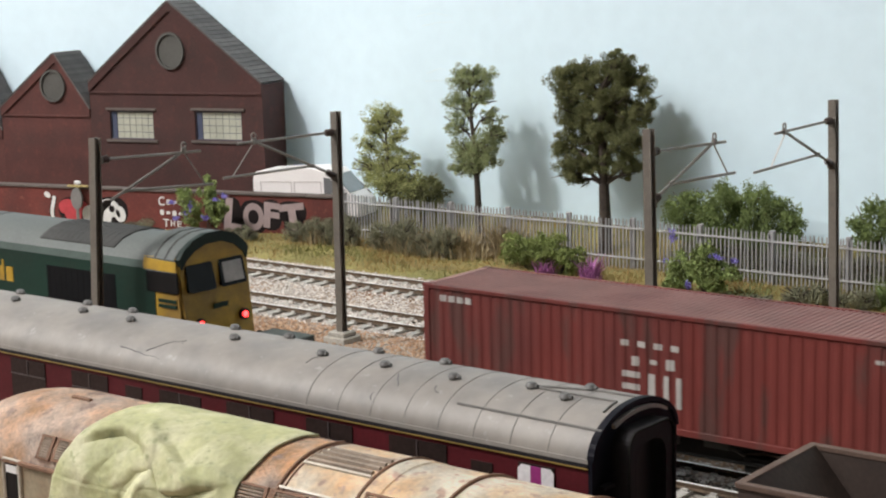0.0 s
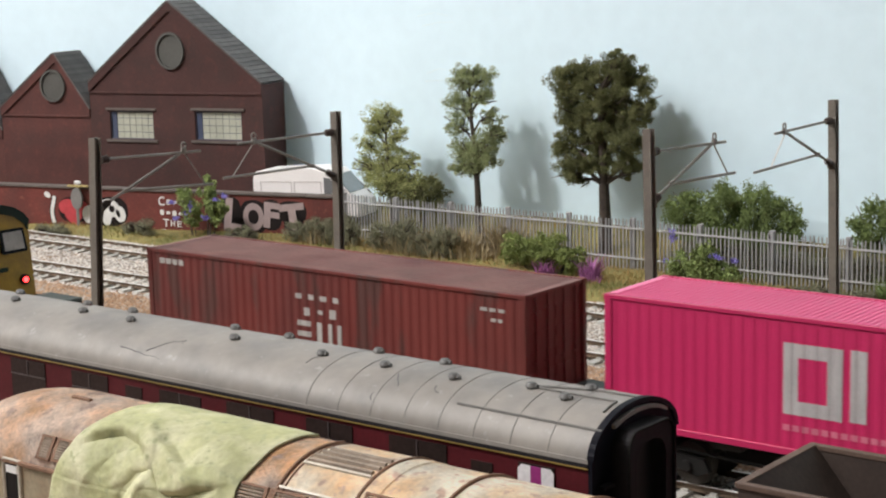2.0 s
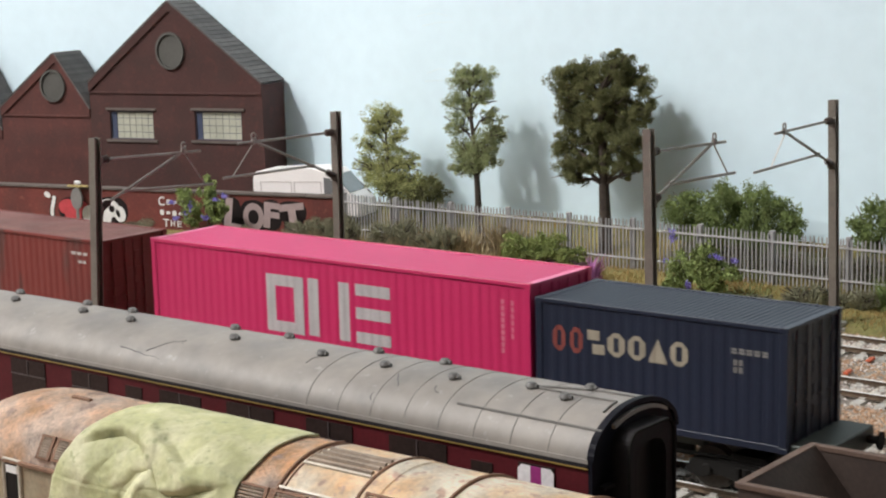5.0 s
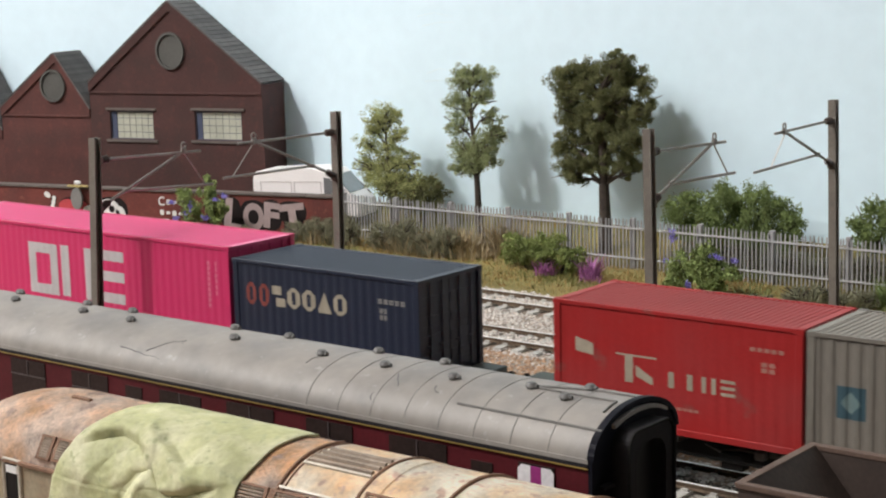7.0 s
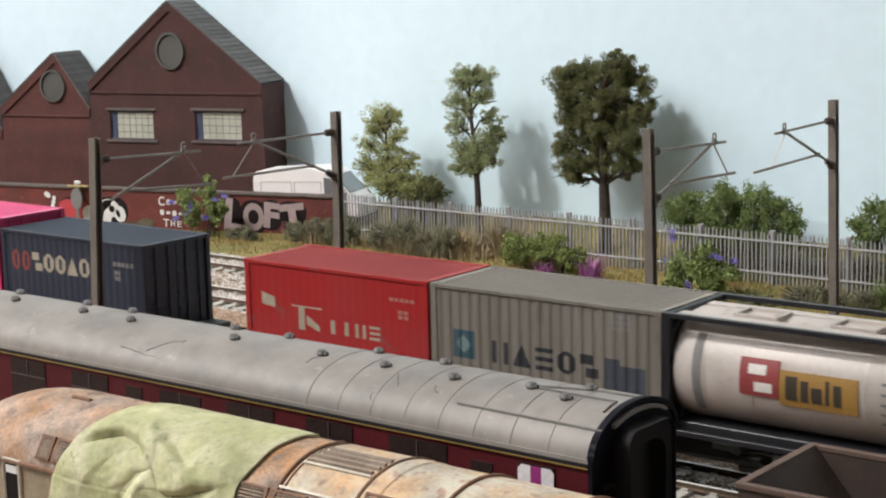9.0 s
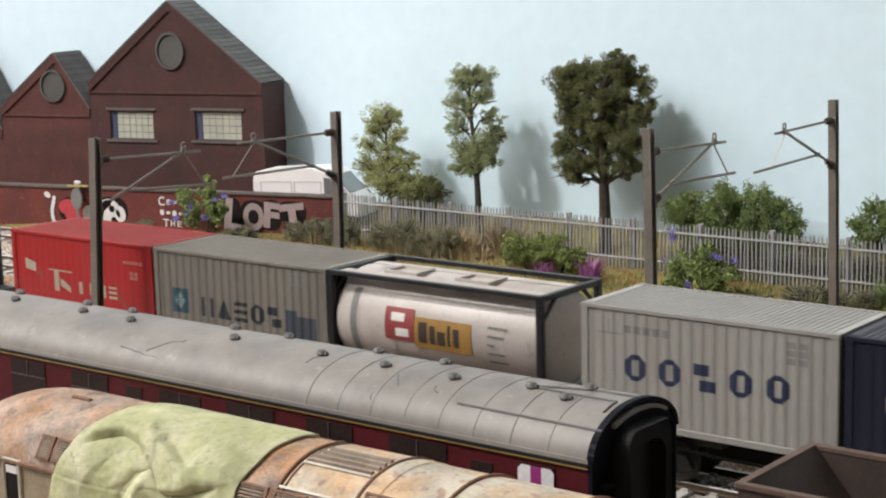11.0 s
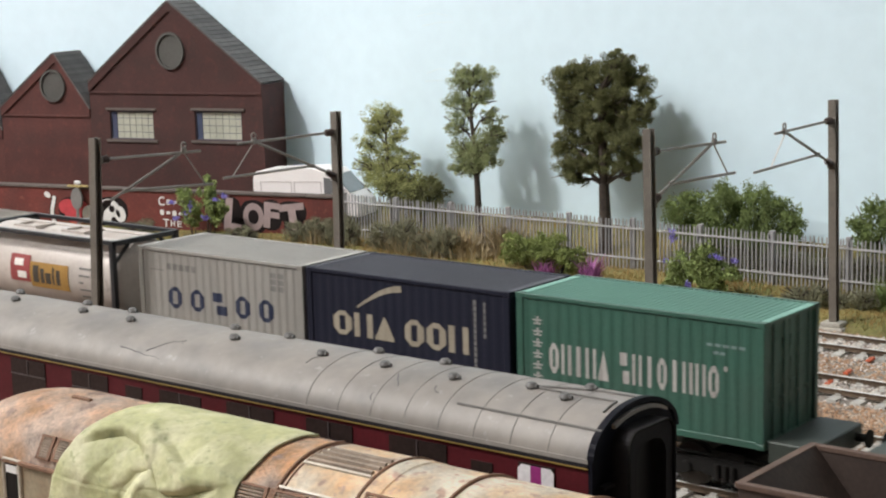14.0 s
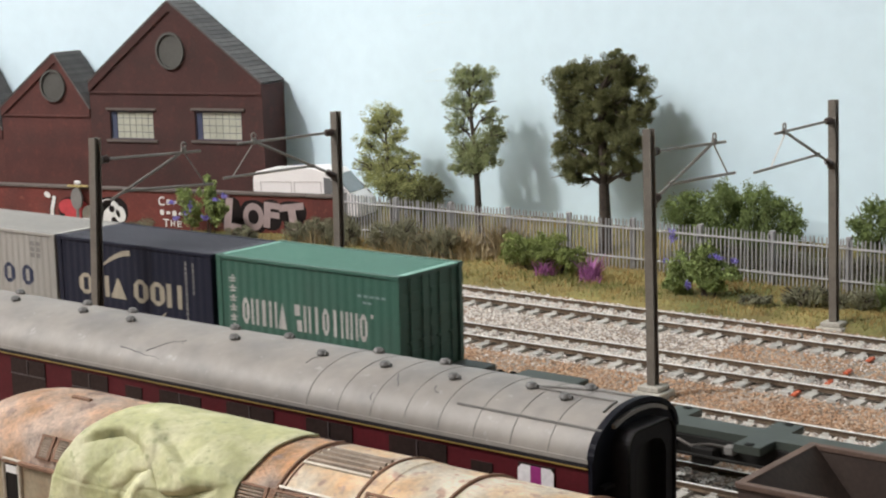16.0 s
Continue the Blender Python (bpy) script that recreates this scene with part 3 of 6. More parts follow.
def van():
    K = 0.86  # a slightly smaller scale than the trains
    t = thing("white_van", "white panel van parked behind the boundary wall", "van", on_wall(-13, 18, 6.8), WALL_TURN)
    t.rotation_euler[1] = radians(-1.5)
    prof = [(-76, 5), (-76, 28), (-74.5, 32.5), (-72, 33.6), (-34, 35.0), (-24, 34.0), (-19, 31.5), (-8.5, 19.0), (-3, 15.5), (-1.5, 12), (-1.5, 5)]
    bm = bmesh.new()
    extrude(bm, prof, "y", -13, 13)
    bmesh.ops.bevel(bm, geom=list(bm.edges), offset=1.1, segments=2, affect="EDGES")
    bmesh.ops.scale(bm, vec=(K, K, K), verts=bm.verts)
    body = part("body", bm, WHITEVAN, t)
    bm = bmesh.new()
    for x0, x1, z0, z1 in ((-70, -48, 13, 27), (-46, -27, 13, 27)):
        for a, b, c, d in ((x0, x1, z1 - 0.4, z1), (x0, x1, z0, z0 + 0.4), (x0, x0 + 0.4, z0, z1), (x1 - 0.4, x1, z0, z1)):
            box(bm, a, b, -13.25, -12.9, c, d)
    bmesh.ops.scale(bm, vec=(K, K, K), verts=bm.verts)
    part("panel_seam", bm, mat("van_seam", (0.55, 0.50, 0.49), 0.6), body)
    bm = bmesh.new()
    extrude(bm, [(-18.8, 30.4), (-9.6, 19.4), (-8.8, 20.0), (-18.0, 31.0)], "y", -11, 11)
    bmesh.ops.scale(bm, vec=(K, K, K), verts=bm.verts)
    # sky reflection put into the glass as a pale grey-blue colour
    part("windscreen", bm, mat("pale_windscreen", (0.30, 0.33, 0.35), 0.12, vary=0.1, scale=60), body)
    bm = bmesh.new()
    extrude(bm, [(-25, 19.5), (-13, 19.5), (-20.5, 29.0), (-25, 29.5)], "y", -13.3, -12.8)
    bmesh.ops.scale(bm, vec=(K, K, K), verts=bm.verts)
    part("side_window", bm, mat("grey_side_glass", (0.17, 0.17, 0.175), 0.15, vary=0.1, scale=60), body)
    bm = bmesh.new()
    box(bm, -13.6, -11.6, -15.2, -13.0, 19.5, 23.0, 0.4)
    bmesh.ops.scale(bm, vec=(K, K, K), verts=bm.verts)
    part("wing_mirror", bm, BLACKPLASTIC, body)
    for x in (-61, -14):
        for y in (-11.6, 11.6):
            bm = bmesh.new()
            tube(bm, [(x, y - 1.8, 4.6), (x, y + 1.8, 4.6)], 4.6, 4.6, 20)
            bmesh.ops.scale(bm, vec=(K, K, K), verts=bm.verts)
            part("wheel", bm, BLACKPLASTIC, t)


# ---- foliage ----
def leaf_cloud(verts, faces, rng, c, r, count, size, hollow=0.55):
    """Small folded leaves spread through an uneven clump."""
    for _ in range(count):
        v = Vector((rng.gauss(0, 1), rng.gauss(0, 1), rng.gauss(0, 1))).normalized()
        f = hollow + (1 - hollow) * rng.random()
        f *= 1 + 0.3 * noise.noise(v * 2.2 + Vector(c) * 0.13)
        p = Vector((c[0] + v.x * r[0] * f, c[1] + v.y * r[1] * f, c[2] + v.z * r[2] * f))
        a = Vector((rng.uniform(-1, 1), rng.uniform(-1, 1), rng.uniform(-1, 1))).normalized()
        b = a.cross(Vector((rng.uniform(-1, 1), rng.uniform(-1, 1), rng.uniform(-1, 1)))).normalized()
        s = size * rng.uniform(0.6, 1.3)
        k = len(verts)
        mid = p + a.cross(b) * s * 0.3
        verts += [tuple(p - a * s), tuple(mid - b * s * 0.6), tuple(p + a * s), tuple(mid + b * s * 0.6)]
        faces += [(k, k + 1, k + 2), (k, k + 2, k + 3)]


def tree(label, at, height, trunk_r, fork, clumps, leaf, count, size, seed, lean=(0, 0), twigs=10, wide=1.0, squeeze=1.0):
    """clumps: centre and radii above the foot; limbs run from the trunk to each clump."""
    rng = random.Random(seed)
    t = thing("tree", label, "tree", at)
    clumps = [((c[0] * squeeze, c[1], c[2]), tuple(q * wide for q in r)) for c, r in clumps]
    bm = bmesh.new()
    steps = 7
    path = [(lean[0] * (i / steps) ** 1.4 + rng.uniform(-.3, .3) * i / 3, lean[1] * i / steps + rng.uniform(-.3, .3) * i / 3, -2 + (height * 0.82 + 2) * i / steps) for i in range(steps + 1)]
    tube(bm, path, trunk_r, trunk_r * 0.35, 9)
    trunk = part("trunk", bm, BARK, t, "dark brown bark")

    def on_trunk(z):
        f = max(0, min(1, (z + 2) / (height * 0.82 + 2))) * steps
        i = min(int(f), steps - 1)
        return Vector(path[i]).lerp(Vector(path[i + 1]), f - i)
    verts, faces = [], []
    total = sum(r[0] * r[2] for _, r in clumps)
    for c, r in clumps:
        root = on_trunk(max(fork, c[2] - 9))
        mid = root.lerp(Vector(c), 0.5) + Vector((rng.uniform(-1.5, 1.5), rng.uniform(-1.5, 1.5), rng.uniform(0, 2)))
        bm = bmesh.new()
        tube(bm, [root, mid, c], trunk_r * 0.35, trunk_r * 0.12, 6)
        for _ in range(twigs):
            e = Vector(c) + Vector((rng.uniform(-1, 1) * r[0], rng.uniform(-1, 1) * r[1], rng.uniform(-1, 1) * r[2])) * rng.uniform(0.65, 1.0)
            m2 = mid.lerp(e, 0.5) + Vector((rng.uniform(-1, 1), rng.uniform(-1, 1), rng.uniform(-1, 1)))
            tube(bm, [mid.lerp(Vector(c), rng.random()), m2, e], 0.42, 0.16, 4)
        part("limb", bm, BARK, trunk)
        n = int(count * r[0] * r[2] / total)
        subs = max(5, int(n / (150 if count > 50000 else 45)))
        for _ in range(subs):
            v = Vector((rng.gauss(0, 1), rng.gauss(0, 1), rng.gauss(0, 1))).normalized() * rng.uniform(0.3, 1.0)
            leaf_cloud(verts, faces, rng, (c[0] + v.x * r[0], c[1] + v.y * r[1], c[2] + v.z * r[2]), (r[0] * 0.30, r[1] * 0.32, r[2] * 0.30), n // subs, size, 0.3)
    raw("crown", verts, faces, leaf, t)
    return t


def bush(name, label, category, at, clumps, leaf, count, size, seed, flowers=(), stems=14):
    rng = random.Random(seed)
    t = thing(name, label, category, at)
    bm = bmesh.new()
    for _ in range(stems):
        c, r = rng.choice(clumps)
        e = Vector(c) + Vector((rng.uniform(-1, 1) * r[0], rng.uniform(-1, 1) * r[1], rng.uniform(-.3, 1) * r[2])) * 0.8
        tube(bm, [(c[0] * 0.6 + rng.uniform(-1, 1), c[1] * 0.6, -1.5), Vector((c[0] * 0.8, c[1] * 0.8, e.z * 0.5)), e], 0.4, 0.15, 5)
    part("stem", bm, BARK, t)
    verts, faces = [], []
    total = sum(r[0] * r[2] for _, r in clumps)
    for c, r in clumps:
        n = int(count * r[0] * r[2] / total)
        spread = 0.4 if n < 2500 else 0.27
        subs = max(3, n // 80)
        for _ in range(subs):
            v = Vector((rng.gauss(0, 1), rng.gauss(0, 1), rng.gauss(0, 1))).normalized() * rng.uniform(0.4, 0.92)
            leaf_cloud(verts, faces, rng, (c[0] + v.x * r[0], c[1] + v.y * r[1], max(0.5, c[2] + v.z * r[2])), (r[0] * spread, r[1] * spread, r[2] * spread), n // subs, size, 0.3)
    raw("leaves", verts, faces, leaf, t)
    for i, (c, r, m) in enumerate(flowers):
        verts, faces = [], []
        leaf_cloud(verts, faces, rng, c, r, 60 if m == VIOLET else 34, 0.7 if m == VIOLET else 0.45, 0.2)
        raw("flower", verts, faces, m, t, "violet flower spike" if m == VIOLET else "magenta flower tuft")
    return t


def wisps(name, label, at, half, height, count, material, seed, lean=0.5):
    """Dry stalks and tufts."""
    rng = random.Random(seed)
    verts, faces = [], []
    for _ in range(count):
        x, y = rng.gauss(0, 0.5) * half[0], rng.gauss(0, 0.5) * half[1]
        h = height * rng.uniform(0.4, 1.0) * math.exp(-(x / half[0]) ** 2 * 0.7)
        a = rng.uniform(0, 6.28)
        lx, ly = rng.uniform(-lean, lean) * h, rng.uniform(-lean, lean) * h
        w = rng.uniform(0.12, 0.3)
        k = len(verts)
        dx, dy = w * math.cos(a), w * math.sin(a)
        verts += [(x - dx, y - dy, -1.2), (x + dx, y + dy, -1.2), (x + lx * 0.4 + dx, y + ly * 0.4 + dy, h * 0.55), (x + lx * 0.4 - dx, y + ly * 0.4 - dy, h * 0.55), (x + lx, y + ly, h)]
        faces += [(k, k + 1, k + 2, k + 3), (k + 3, k + 2, k + 4)]
    ob = raw(name, verts, faces, material)
    ob.matrix_basis = pose(at[0] * MM, at[1] * MM, at[2] * MM)
    return tagged(ob, label, "plant", "verge plants")


# ---- containers ----
ZF = 15.4
CON_W = 16.0


def corrugation(x0, x1, pitch, depth):
    """Breakpoints (x, inset) of a pressed steel side between two posts."""
    n = max(1, round((x1 - x0) / pitch))
    p = (x1 - x0) / n
    out = []
    for i in range(n):
        a = x0 + i * p
        out += [(a, 0.0), (a + p * 0.36, 0.0), (a + p * 0.5, depth), (a + p * 0.86, depth)]
    return out + [(x1, 0.0)]


def inset_at(prof, x):
    for (a, u), (b, v) in zip(prof, prof[1:]):
        if a <= x <= b:
            return u + (v - u) * (x - a) / max(1e-9, b - a)
    return 0.0


def container(label, length, height, side, roof, depth, marks, pitch=3.55, edge=None):
    """Local x runs along the train, y away from the viewer, z up from the container's floor.
    marks: paint, and trapezoids (x0, x1, low0, high0, low1, high1) in parts of length and height."""
    t = thing("shipping_container", label, "container", (0, 0, ZF), group="containers on the train")
    L, Hh, W = length, height, CON_W
    prof = corrugation(2.2, L - 2.2, pitch, depth * 0.62)
    for sgn, nm in ((-1, "side_panel"), (1, "side_panel")):
        verts, faces = [], []
        for x, d in prof:
            y = sgn * (W - 0.35 - d)
            verts += [(x, y, 1.9), (x, y, Hh - 1.2)]
        for i in range(len(prof) - 1):
            faces.append((2 * i, 2 * i + 2, 2 * i + 3, 2 * i + 1))
        raw(nm, verts, faces, side, t)
    bars = [(1.5, L - 1.5, s * W, s * (W - k), z0, z1) for s in (-1, 1) for k, z0, z1 in ((1.4, 0.15, 2.0), (1.1, Hh - 1.3, Hh - 0.1))]
    bars += [(x, x + 0.8, -W + 1, W - 1, z0, z1) for x in (0.2, L - 1.0) for z0, z1 in ((0.2, 2.0), (Hh - 1.4, Hh - 0.15))]
    for bar in bars:
        bm = bmesh.new()
        box(bm, *bar, 0.12)
        part("frame_rail", bm, side, t)
    for x in (0.0, L - 2.3):
        for s in (-1, 1):
            bm = bmesh.new()
            box(bm, x, x + 2.3, s * W, s * (W - 2.0), 1.6, Hh - 1.5, 0.15)
            post = part("corner_post", bm, side, t)
            for z in (0, Hh - 1.6):
                bm = bmesh.new()
                box(bm, x - 0.1, x + 2.5, s * (W + 0.1), s * (W - 2.2), z, z + 1.6, 0.15)
                part("corner_casting", bm, side, post)
    bm = bmesh.new()
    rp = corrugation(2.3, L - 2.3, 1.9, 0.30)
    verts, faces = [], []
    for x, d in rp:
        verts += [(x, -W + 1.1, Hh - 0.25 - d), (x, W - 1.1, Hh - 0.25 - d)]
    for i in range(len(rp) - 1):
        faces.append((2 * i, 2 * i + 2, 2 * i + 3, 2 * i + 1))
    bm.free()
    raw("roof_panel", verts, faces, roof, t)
    for x in (0.15, L - 2.4):
        bm = bmesh.new()
        box(bm, x, x + 2.25, -W + 1.0, W - 1.0, Hh - 0.5, Hh - 0.12)
        part("header_plate", bm, edge or roof, t)
    # door end (towards the rear) and plain end
    for dr in (-1, 1):
        bm = bmesh.new()
        box(bm, L - 1.5, L - 0.9, *(sorted((dr * 0.15, dr * (W - 2.0)))), 2.0, Hh - 1.4)
        for z in (0.2, 0.4, 0.6, 0.8):
            zz = 2 + (Hh - 3.4) * z
            box(bm, L - 0.95, L - 0.65, *(sorted((dr * 0.6, dr * (W - 2.4)))), zz - 1.6, zz + 1.6, 0.1)
        door = part("door", bm, side, t)
        for y in (4.2, 10.2):
            bm = bmesh.new()
            tube(bm, [(L - 0.35, dr * y, 1.2), (L - 0.35, dr * y, Hh - 1.0)], 0.28, None, 6)
            box(bm, L - 0.6, L - 0.1, dr * y - 1.4, dr * y + 0.2, Hh * 0.36, Hh * 0.36 + 0.5)
            part("locking_bar", bm, side, door)
    bm = bmesh.new()
    ep = corrugation(-W + 2, W - 2, 3.4, 0.5)
    for (a, u), (b, v) in zip(ep, ep[1:]):
        q = [bm.verts.new(c) for c in ((1.0 + u, a, 1.9), (1.0 + v, b, 1.9), (1.0 + v, b, Hh - 1.3), (1.0 + u, a, Hh - 1.3))]
        bm.faces.new(q)
    part("end_panel", bm, side, t)
    bm = bmesh.new()
    box(bm, 1.2, L - 1.2, -W + 1.2, W - 1.2, 0.5, 1.3)
    part("floor_pan", bm, BLACKPLASTIC, t)
    # paint marks follow the pressed side
    for nm, m, shapes in marks:
        per = {"emblem_arc": 6, "emblem_shape": 2}.get(nm, 1)
        for g in range(0, len(shapes), per):
            verts, faces = [], []
            figure = shapes[g] if isinstance(shapes[g], list) else shapes[g:g + per]
            for x0, x1, l0, h0, l1, h1 in figure:
                X0, X1 = x0 * L, x1 * L
                cuts = [X0] + [x for x, _ in prof if X0 < x < X1] + [X1]
                k = len(verts)
                for x in cuts:
                    f = (x - X0) / (X1 - X0)
                    y = -(W - 0.35 - inset_at(prof, x)) - 0.06
                    verts += [(x, y, (l0 + (l1 - l0) * f) * Hh), (x, y, (h0 + (h1 - h0) * f) * Hh)]
                for i in range(len(cuts) - 1):
                    j = k + 2 * i
                    faces.append((j, j + 2, j + 3, j + 1))
            raw(nm, verts, faces, m, t)
    return t


def rect(x0, x1, l, h):
    return (x0, x1, l, h, l, h)


def shape(kind, x0, x1, l, h):
    """One plain figure in a cell: o ring, u two posts, e three bars, a wedge, i post, s two offset bars."""
    w, t = x1 - x0, h - l
    b, v = w * 0.30, t * 0.2
    if kind == "o":
        c = w * 0.34
        d = t * 0.16
        return [(x0, x0 + c, l + d * 1.6, h - d * 1.6, l, h), (x1 - c, x1, l, h, l + d * 1.6, h - d * 1.6), rect(x0 + c, x1 - c, l, l + v), rect(x0 + c, x1 - c, h - v, h)]
    if kind == "u":
        return [rect(x0, x0 + b, l, h), rect(x1 - b, x1, l, h)]
    if kind == "e":
        return [rect(x0, x1, l, l + v), rect(x0, x1, l + t * 0.4, l + t * 0.6), rect(x0, x1, h - v, h)]
    if kind == "a":
        return [(x0, x0 + w / 2, l, l + t * 0.12, l, h), (x0 + w / 2, x1, l, h, l, l + t * 0.12)]
    if kind == "i":
        return [rect(x0 + w * 0.3, x1 - w * 0.3, l, h)]
    return [rect(x0, x0 + w * 0.72, h - t * 0.42, h), rect(x0 + w * 0.28, x1, l, l + t * 0.42)]


def word(x0, x1, l, h, kinds, share=0.8):
    """A row of plain figures in place of a brand's word; '.' leaves a space."""
    w = (x1 - x0) / len(kinds)
    return [shape(c, x0 + (i + 0.5 - share / 2) * w, x0 + (i + 0.5 + share / 2) * w, l, h) for i, c in enumerate(kinds) if c != "."]


def square_ring(x0, x1, l, h, sx, sz):
    return [rect(x0, x1, l, l + sz), rect(x0, x1, h - sz, h), rect(x0, x0 + sx, l + sz, h - sz), rect(x1 - sx, x1, l + sz, h - sz)]


def small_print(x0, x1, l, h, rows, per):
    out = []
    for r in range(rows):
        z0 = h - (h - l) * (r + 0.8) / rows
        z1 = h - (h - l) * r / rows
        w = (x1 - x0) / per
        out += [rect(x0 + i * w, x0 + (i + 0.75) * w, z0, z1) for i in range(per)]
    return out


def tank_container(length, height):
    t = thing("tank_container", "silver tank container in a black steel frame", "tank container", (0, 0, ZF), group="containers on the train")
    L, Hh, W = length, height, CON_W
    SILVER = mat("silver_tank_cladding", (0.53, 0.475, 0.435), 0.45, 0.1, vary=0.08, scale=60, second=(0.44, 0.37, 0.325), second_scale=50, third=(0.40, 0.34, 0.30), third_scale=150, third_amount=0.14)
    BLACKF = mat("black_tank_frame", (0.016, 0.016, 0.019), 0.42, vary=0.15)
    bm = bmesh.new()
    r, cz = 15.3, 18.1
    xs = [(0.7, 11.6), (1.0, 13.2), (1.9, 14.5), (3.6, r), (L - 3.6, r), (L - 1.9, 14.5), (L - 1.0, 13.2), (L - 0.7, 11.6)]
    seg = 40
    rings = [[bm.verts.new((x, q * math.cos(k * math.tau / seg), cz + q * math.sin(k * math.tau / seg))) for k in range(seg)] for x, q in xs]
    for a, b in zip(rings, rings[1:]):
        for k in range(seg):
            bm.faces.new((a[k], a[(k + 1) % seg], b[(k + 1) % seg], b[k]))
    bm.faces.new(rings[0][::-1])
    bm.faces.new(rings[-1])
    barrel = part("barrel", bm, SILVER, t, smooth=50)
    for x in (12, 26, 42, 58, 68):
        bm = bmesh.new()
        for k in range(seg):
            a0, a1 = k * math.tau / seg, (k + 1) * math.tau / seg
            q = [bm.verts.new((xx, rr * math.cos(aa), cz + rr * math.sin(aa))) for xx, rr, aa in ((x - .5, r + .12, a0), (x + .5, r + .12, a0), (x + .5, r + .12, a1), (x - .5, r + .12, a1))]
            bm.faces.new(q)
        bmesh.ops.remove_doubles(bm, verts=bm.verts, dist=0.001)
        part("band", bm, SILVER, barrel)
    bm = bmesh.new()
    for k in range(seg):
        a0, a1 = math.pi + 0.75 - 1.5 * k / seg, math.pi + 0.75 - 1.5 * (k + 1) / seg
        q = [bm.verts.new((xx, (r + .1) * math.cos(aa), cz + (r + .1) * math.sin(aa))) for xx, aa in ((8.6, a0), (11.4, a0), (11.4, a1), (8.6, a1))]
        bm.faces.new(q)
    part("grey_stripe", bm, GREYDISC, barrel)
    def patch(nm, m, x0, x1, za, zb, off):
        bm = bmesh.new()
        n = 8
        pts = []
        for i in range(n + 1):
            z = za + (zb - za) * i / n
            y = -math.sqrt(max(0.01, (r + off) ** 2 - (z - cz) ** 2))
            pts.append((y, z))
        rows = [[bm.verts.new((x, y, z)) for x in (x0, x1)] for y, z in pts]
        for a, b in zip(rows, rows[1:]):
            bm.faces.new((a[0], a[1], b[1], b[0]))
        part(nm, bm, m, barrel)
    RED = mat("red_logo_paint", (0.27, 0.05, 0.05), 0.5)
    YEL = mat("amber_logo_paint", (0.36, 0.20, 0.05), 0.5)
    BRN = mat("dark_brown_paint", (0.05, 0.04, 0.03), 0.5)
    WHT = mat("white_logo_paint", (0.7, 0.66, 0.62), 0.5)
    patch("logo_panel", RED, 23, 34.5, 14.5, 24.5, 0.25)
    patch("logo_panel", YEL, 34.7, 56.5, 13.0, 22.5, 0.25)
    patch("logo_bar", WHT, 25.6, 30.8, 20.4, 23.0, 0.34)
    patch("logo_bar", WHT, 27.4, 32.6, 15.8, 18.4, 0.34)
    for i, (w, hgt) in enumerate(((3.4, 6.4), (2.2, 5.6), (3.0, 4.2), (1.1, 6.4), (2.2, 5.6))):
        x = 36.4 + (0, 4.3, 7.3, 11.2, 13.4)[i]
        patch("logo_bar", BRN, x, x + w, 14.8, 14.8 + hgt, 0.34)
    for i in range(5):
        patch("small_print_bar", GREYDISC, 62.6, 62.6 + (7, 6, 2.5, 6.4, 7)[i], 22 - i * 2.6, 22.7 - i * 2.6, 0.25)
    bm = bmesh.new()
    box(bm, 2.2, L - 2.2, -12.5, 12.5, 0.3, 3.4, 0.3)
    part("cradle", bm, BLACKF, t, "dark cradle under the barrel")
    k = 1.5
    for s in (-1, 1):
        for z in (0.2, Hh - k):
            bm = bmesh.new()
            box(bm, 0, L, s * W, s * (W - k), z, z + k, 0.15)
            part("side_rail", bm, BLACKF, t)
    for x in (0, L - 2.2):
        for s in (-1, 1):
            bm = bmesh.new()
            box(bm, x, x + 2.2, s * W, s * (W - 2.0), 0, Hh, 0.2)
            part("corner_post", bm, BLACKF, t)
        for z in (0.2, Hh - 2.0):
            bm = bmesh.new()
            box(bm, x + .2, x + 2.0, -W + 2, W - 2, z, z + 1.8, 0.2)
            part("end_beam", bm, BLACKF, t)
        for s in (-1, 1):
            bm = bmesh.new()
            tube(bm, [(x + 1.1, s * (W - 2), Hh - 8), (x + 1.1, s * (W - 9), Hh - 1.6)], 0.7, None, 6)
            part("corner_brace", bm, BLACKF, t)
    bm = bmesh.new()
    box(bm, 2.4, L - 2.4, -13.6, -8.4, Hh - 1.1, Hh - 0.5, 0.15)
    box(bm, 2.4, L - 2.4, 4.0, 7.5, Hh - 1.2, Hh - 0.7, 0.15)
    part("walkway", bm, SILVER, t, "bright metal top walkway")
    bm = bmesh.new()
    for x in (17, 45):
        box(bm, x, x + 13, -8.0, 1.5, Hh - 1.8, Hh - 0.9, 0.2)
        for a, b, c, e in ((x, x + 13, -8.0, -7.2), (x, x + 13, 0.7, 1.5), (x, x + 0.9, -7.2, 0.7), (x + 12.1, x + 13, -7.2, 0.7)):
            box(bm, a, b, c, e, Hh - 0.9, Hh + 0.3)
    part("hatch_box", bm, SILVER, t)
    return t


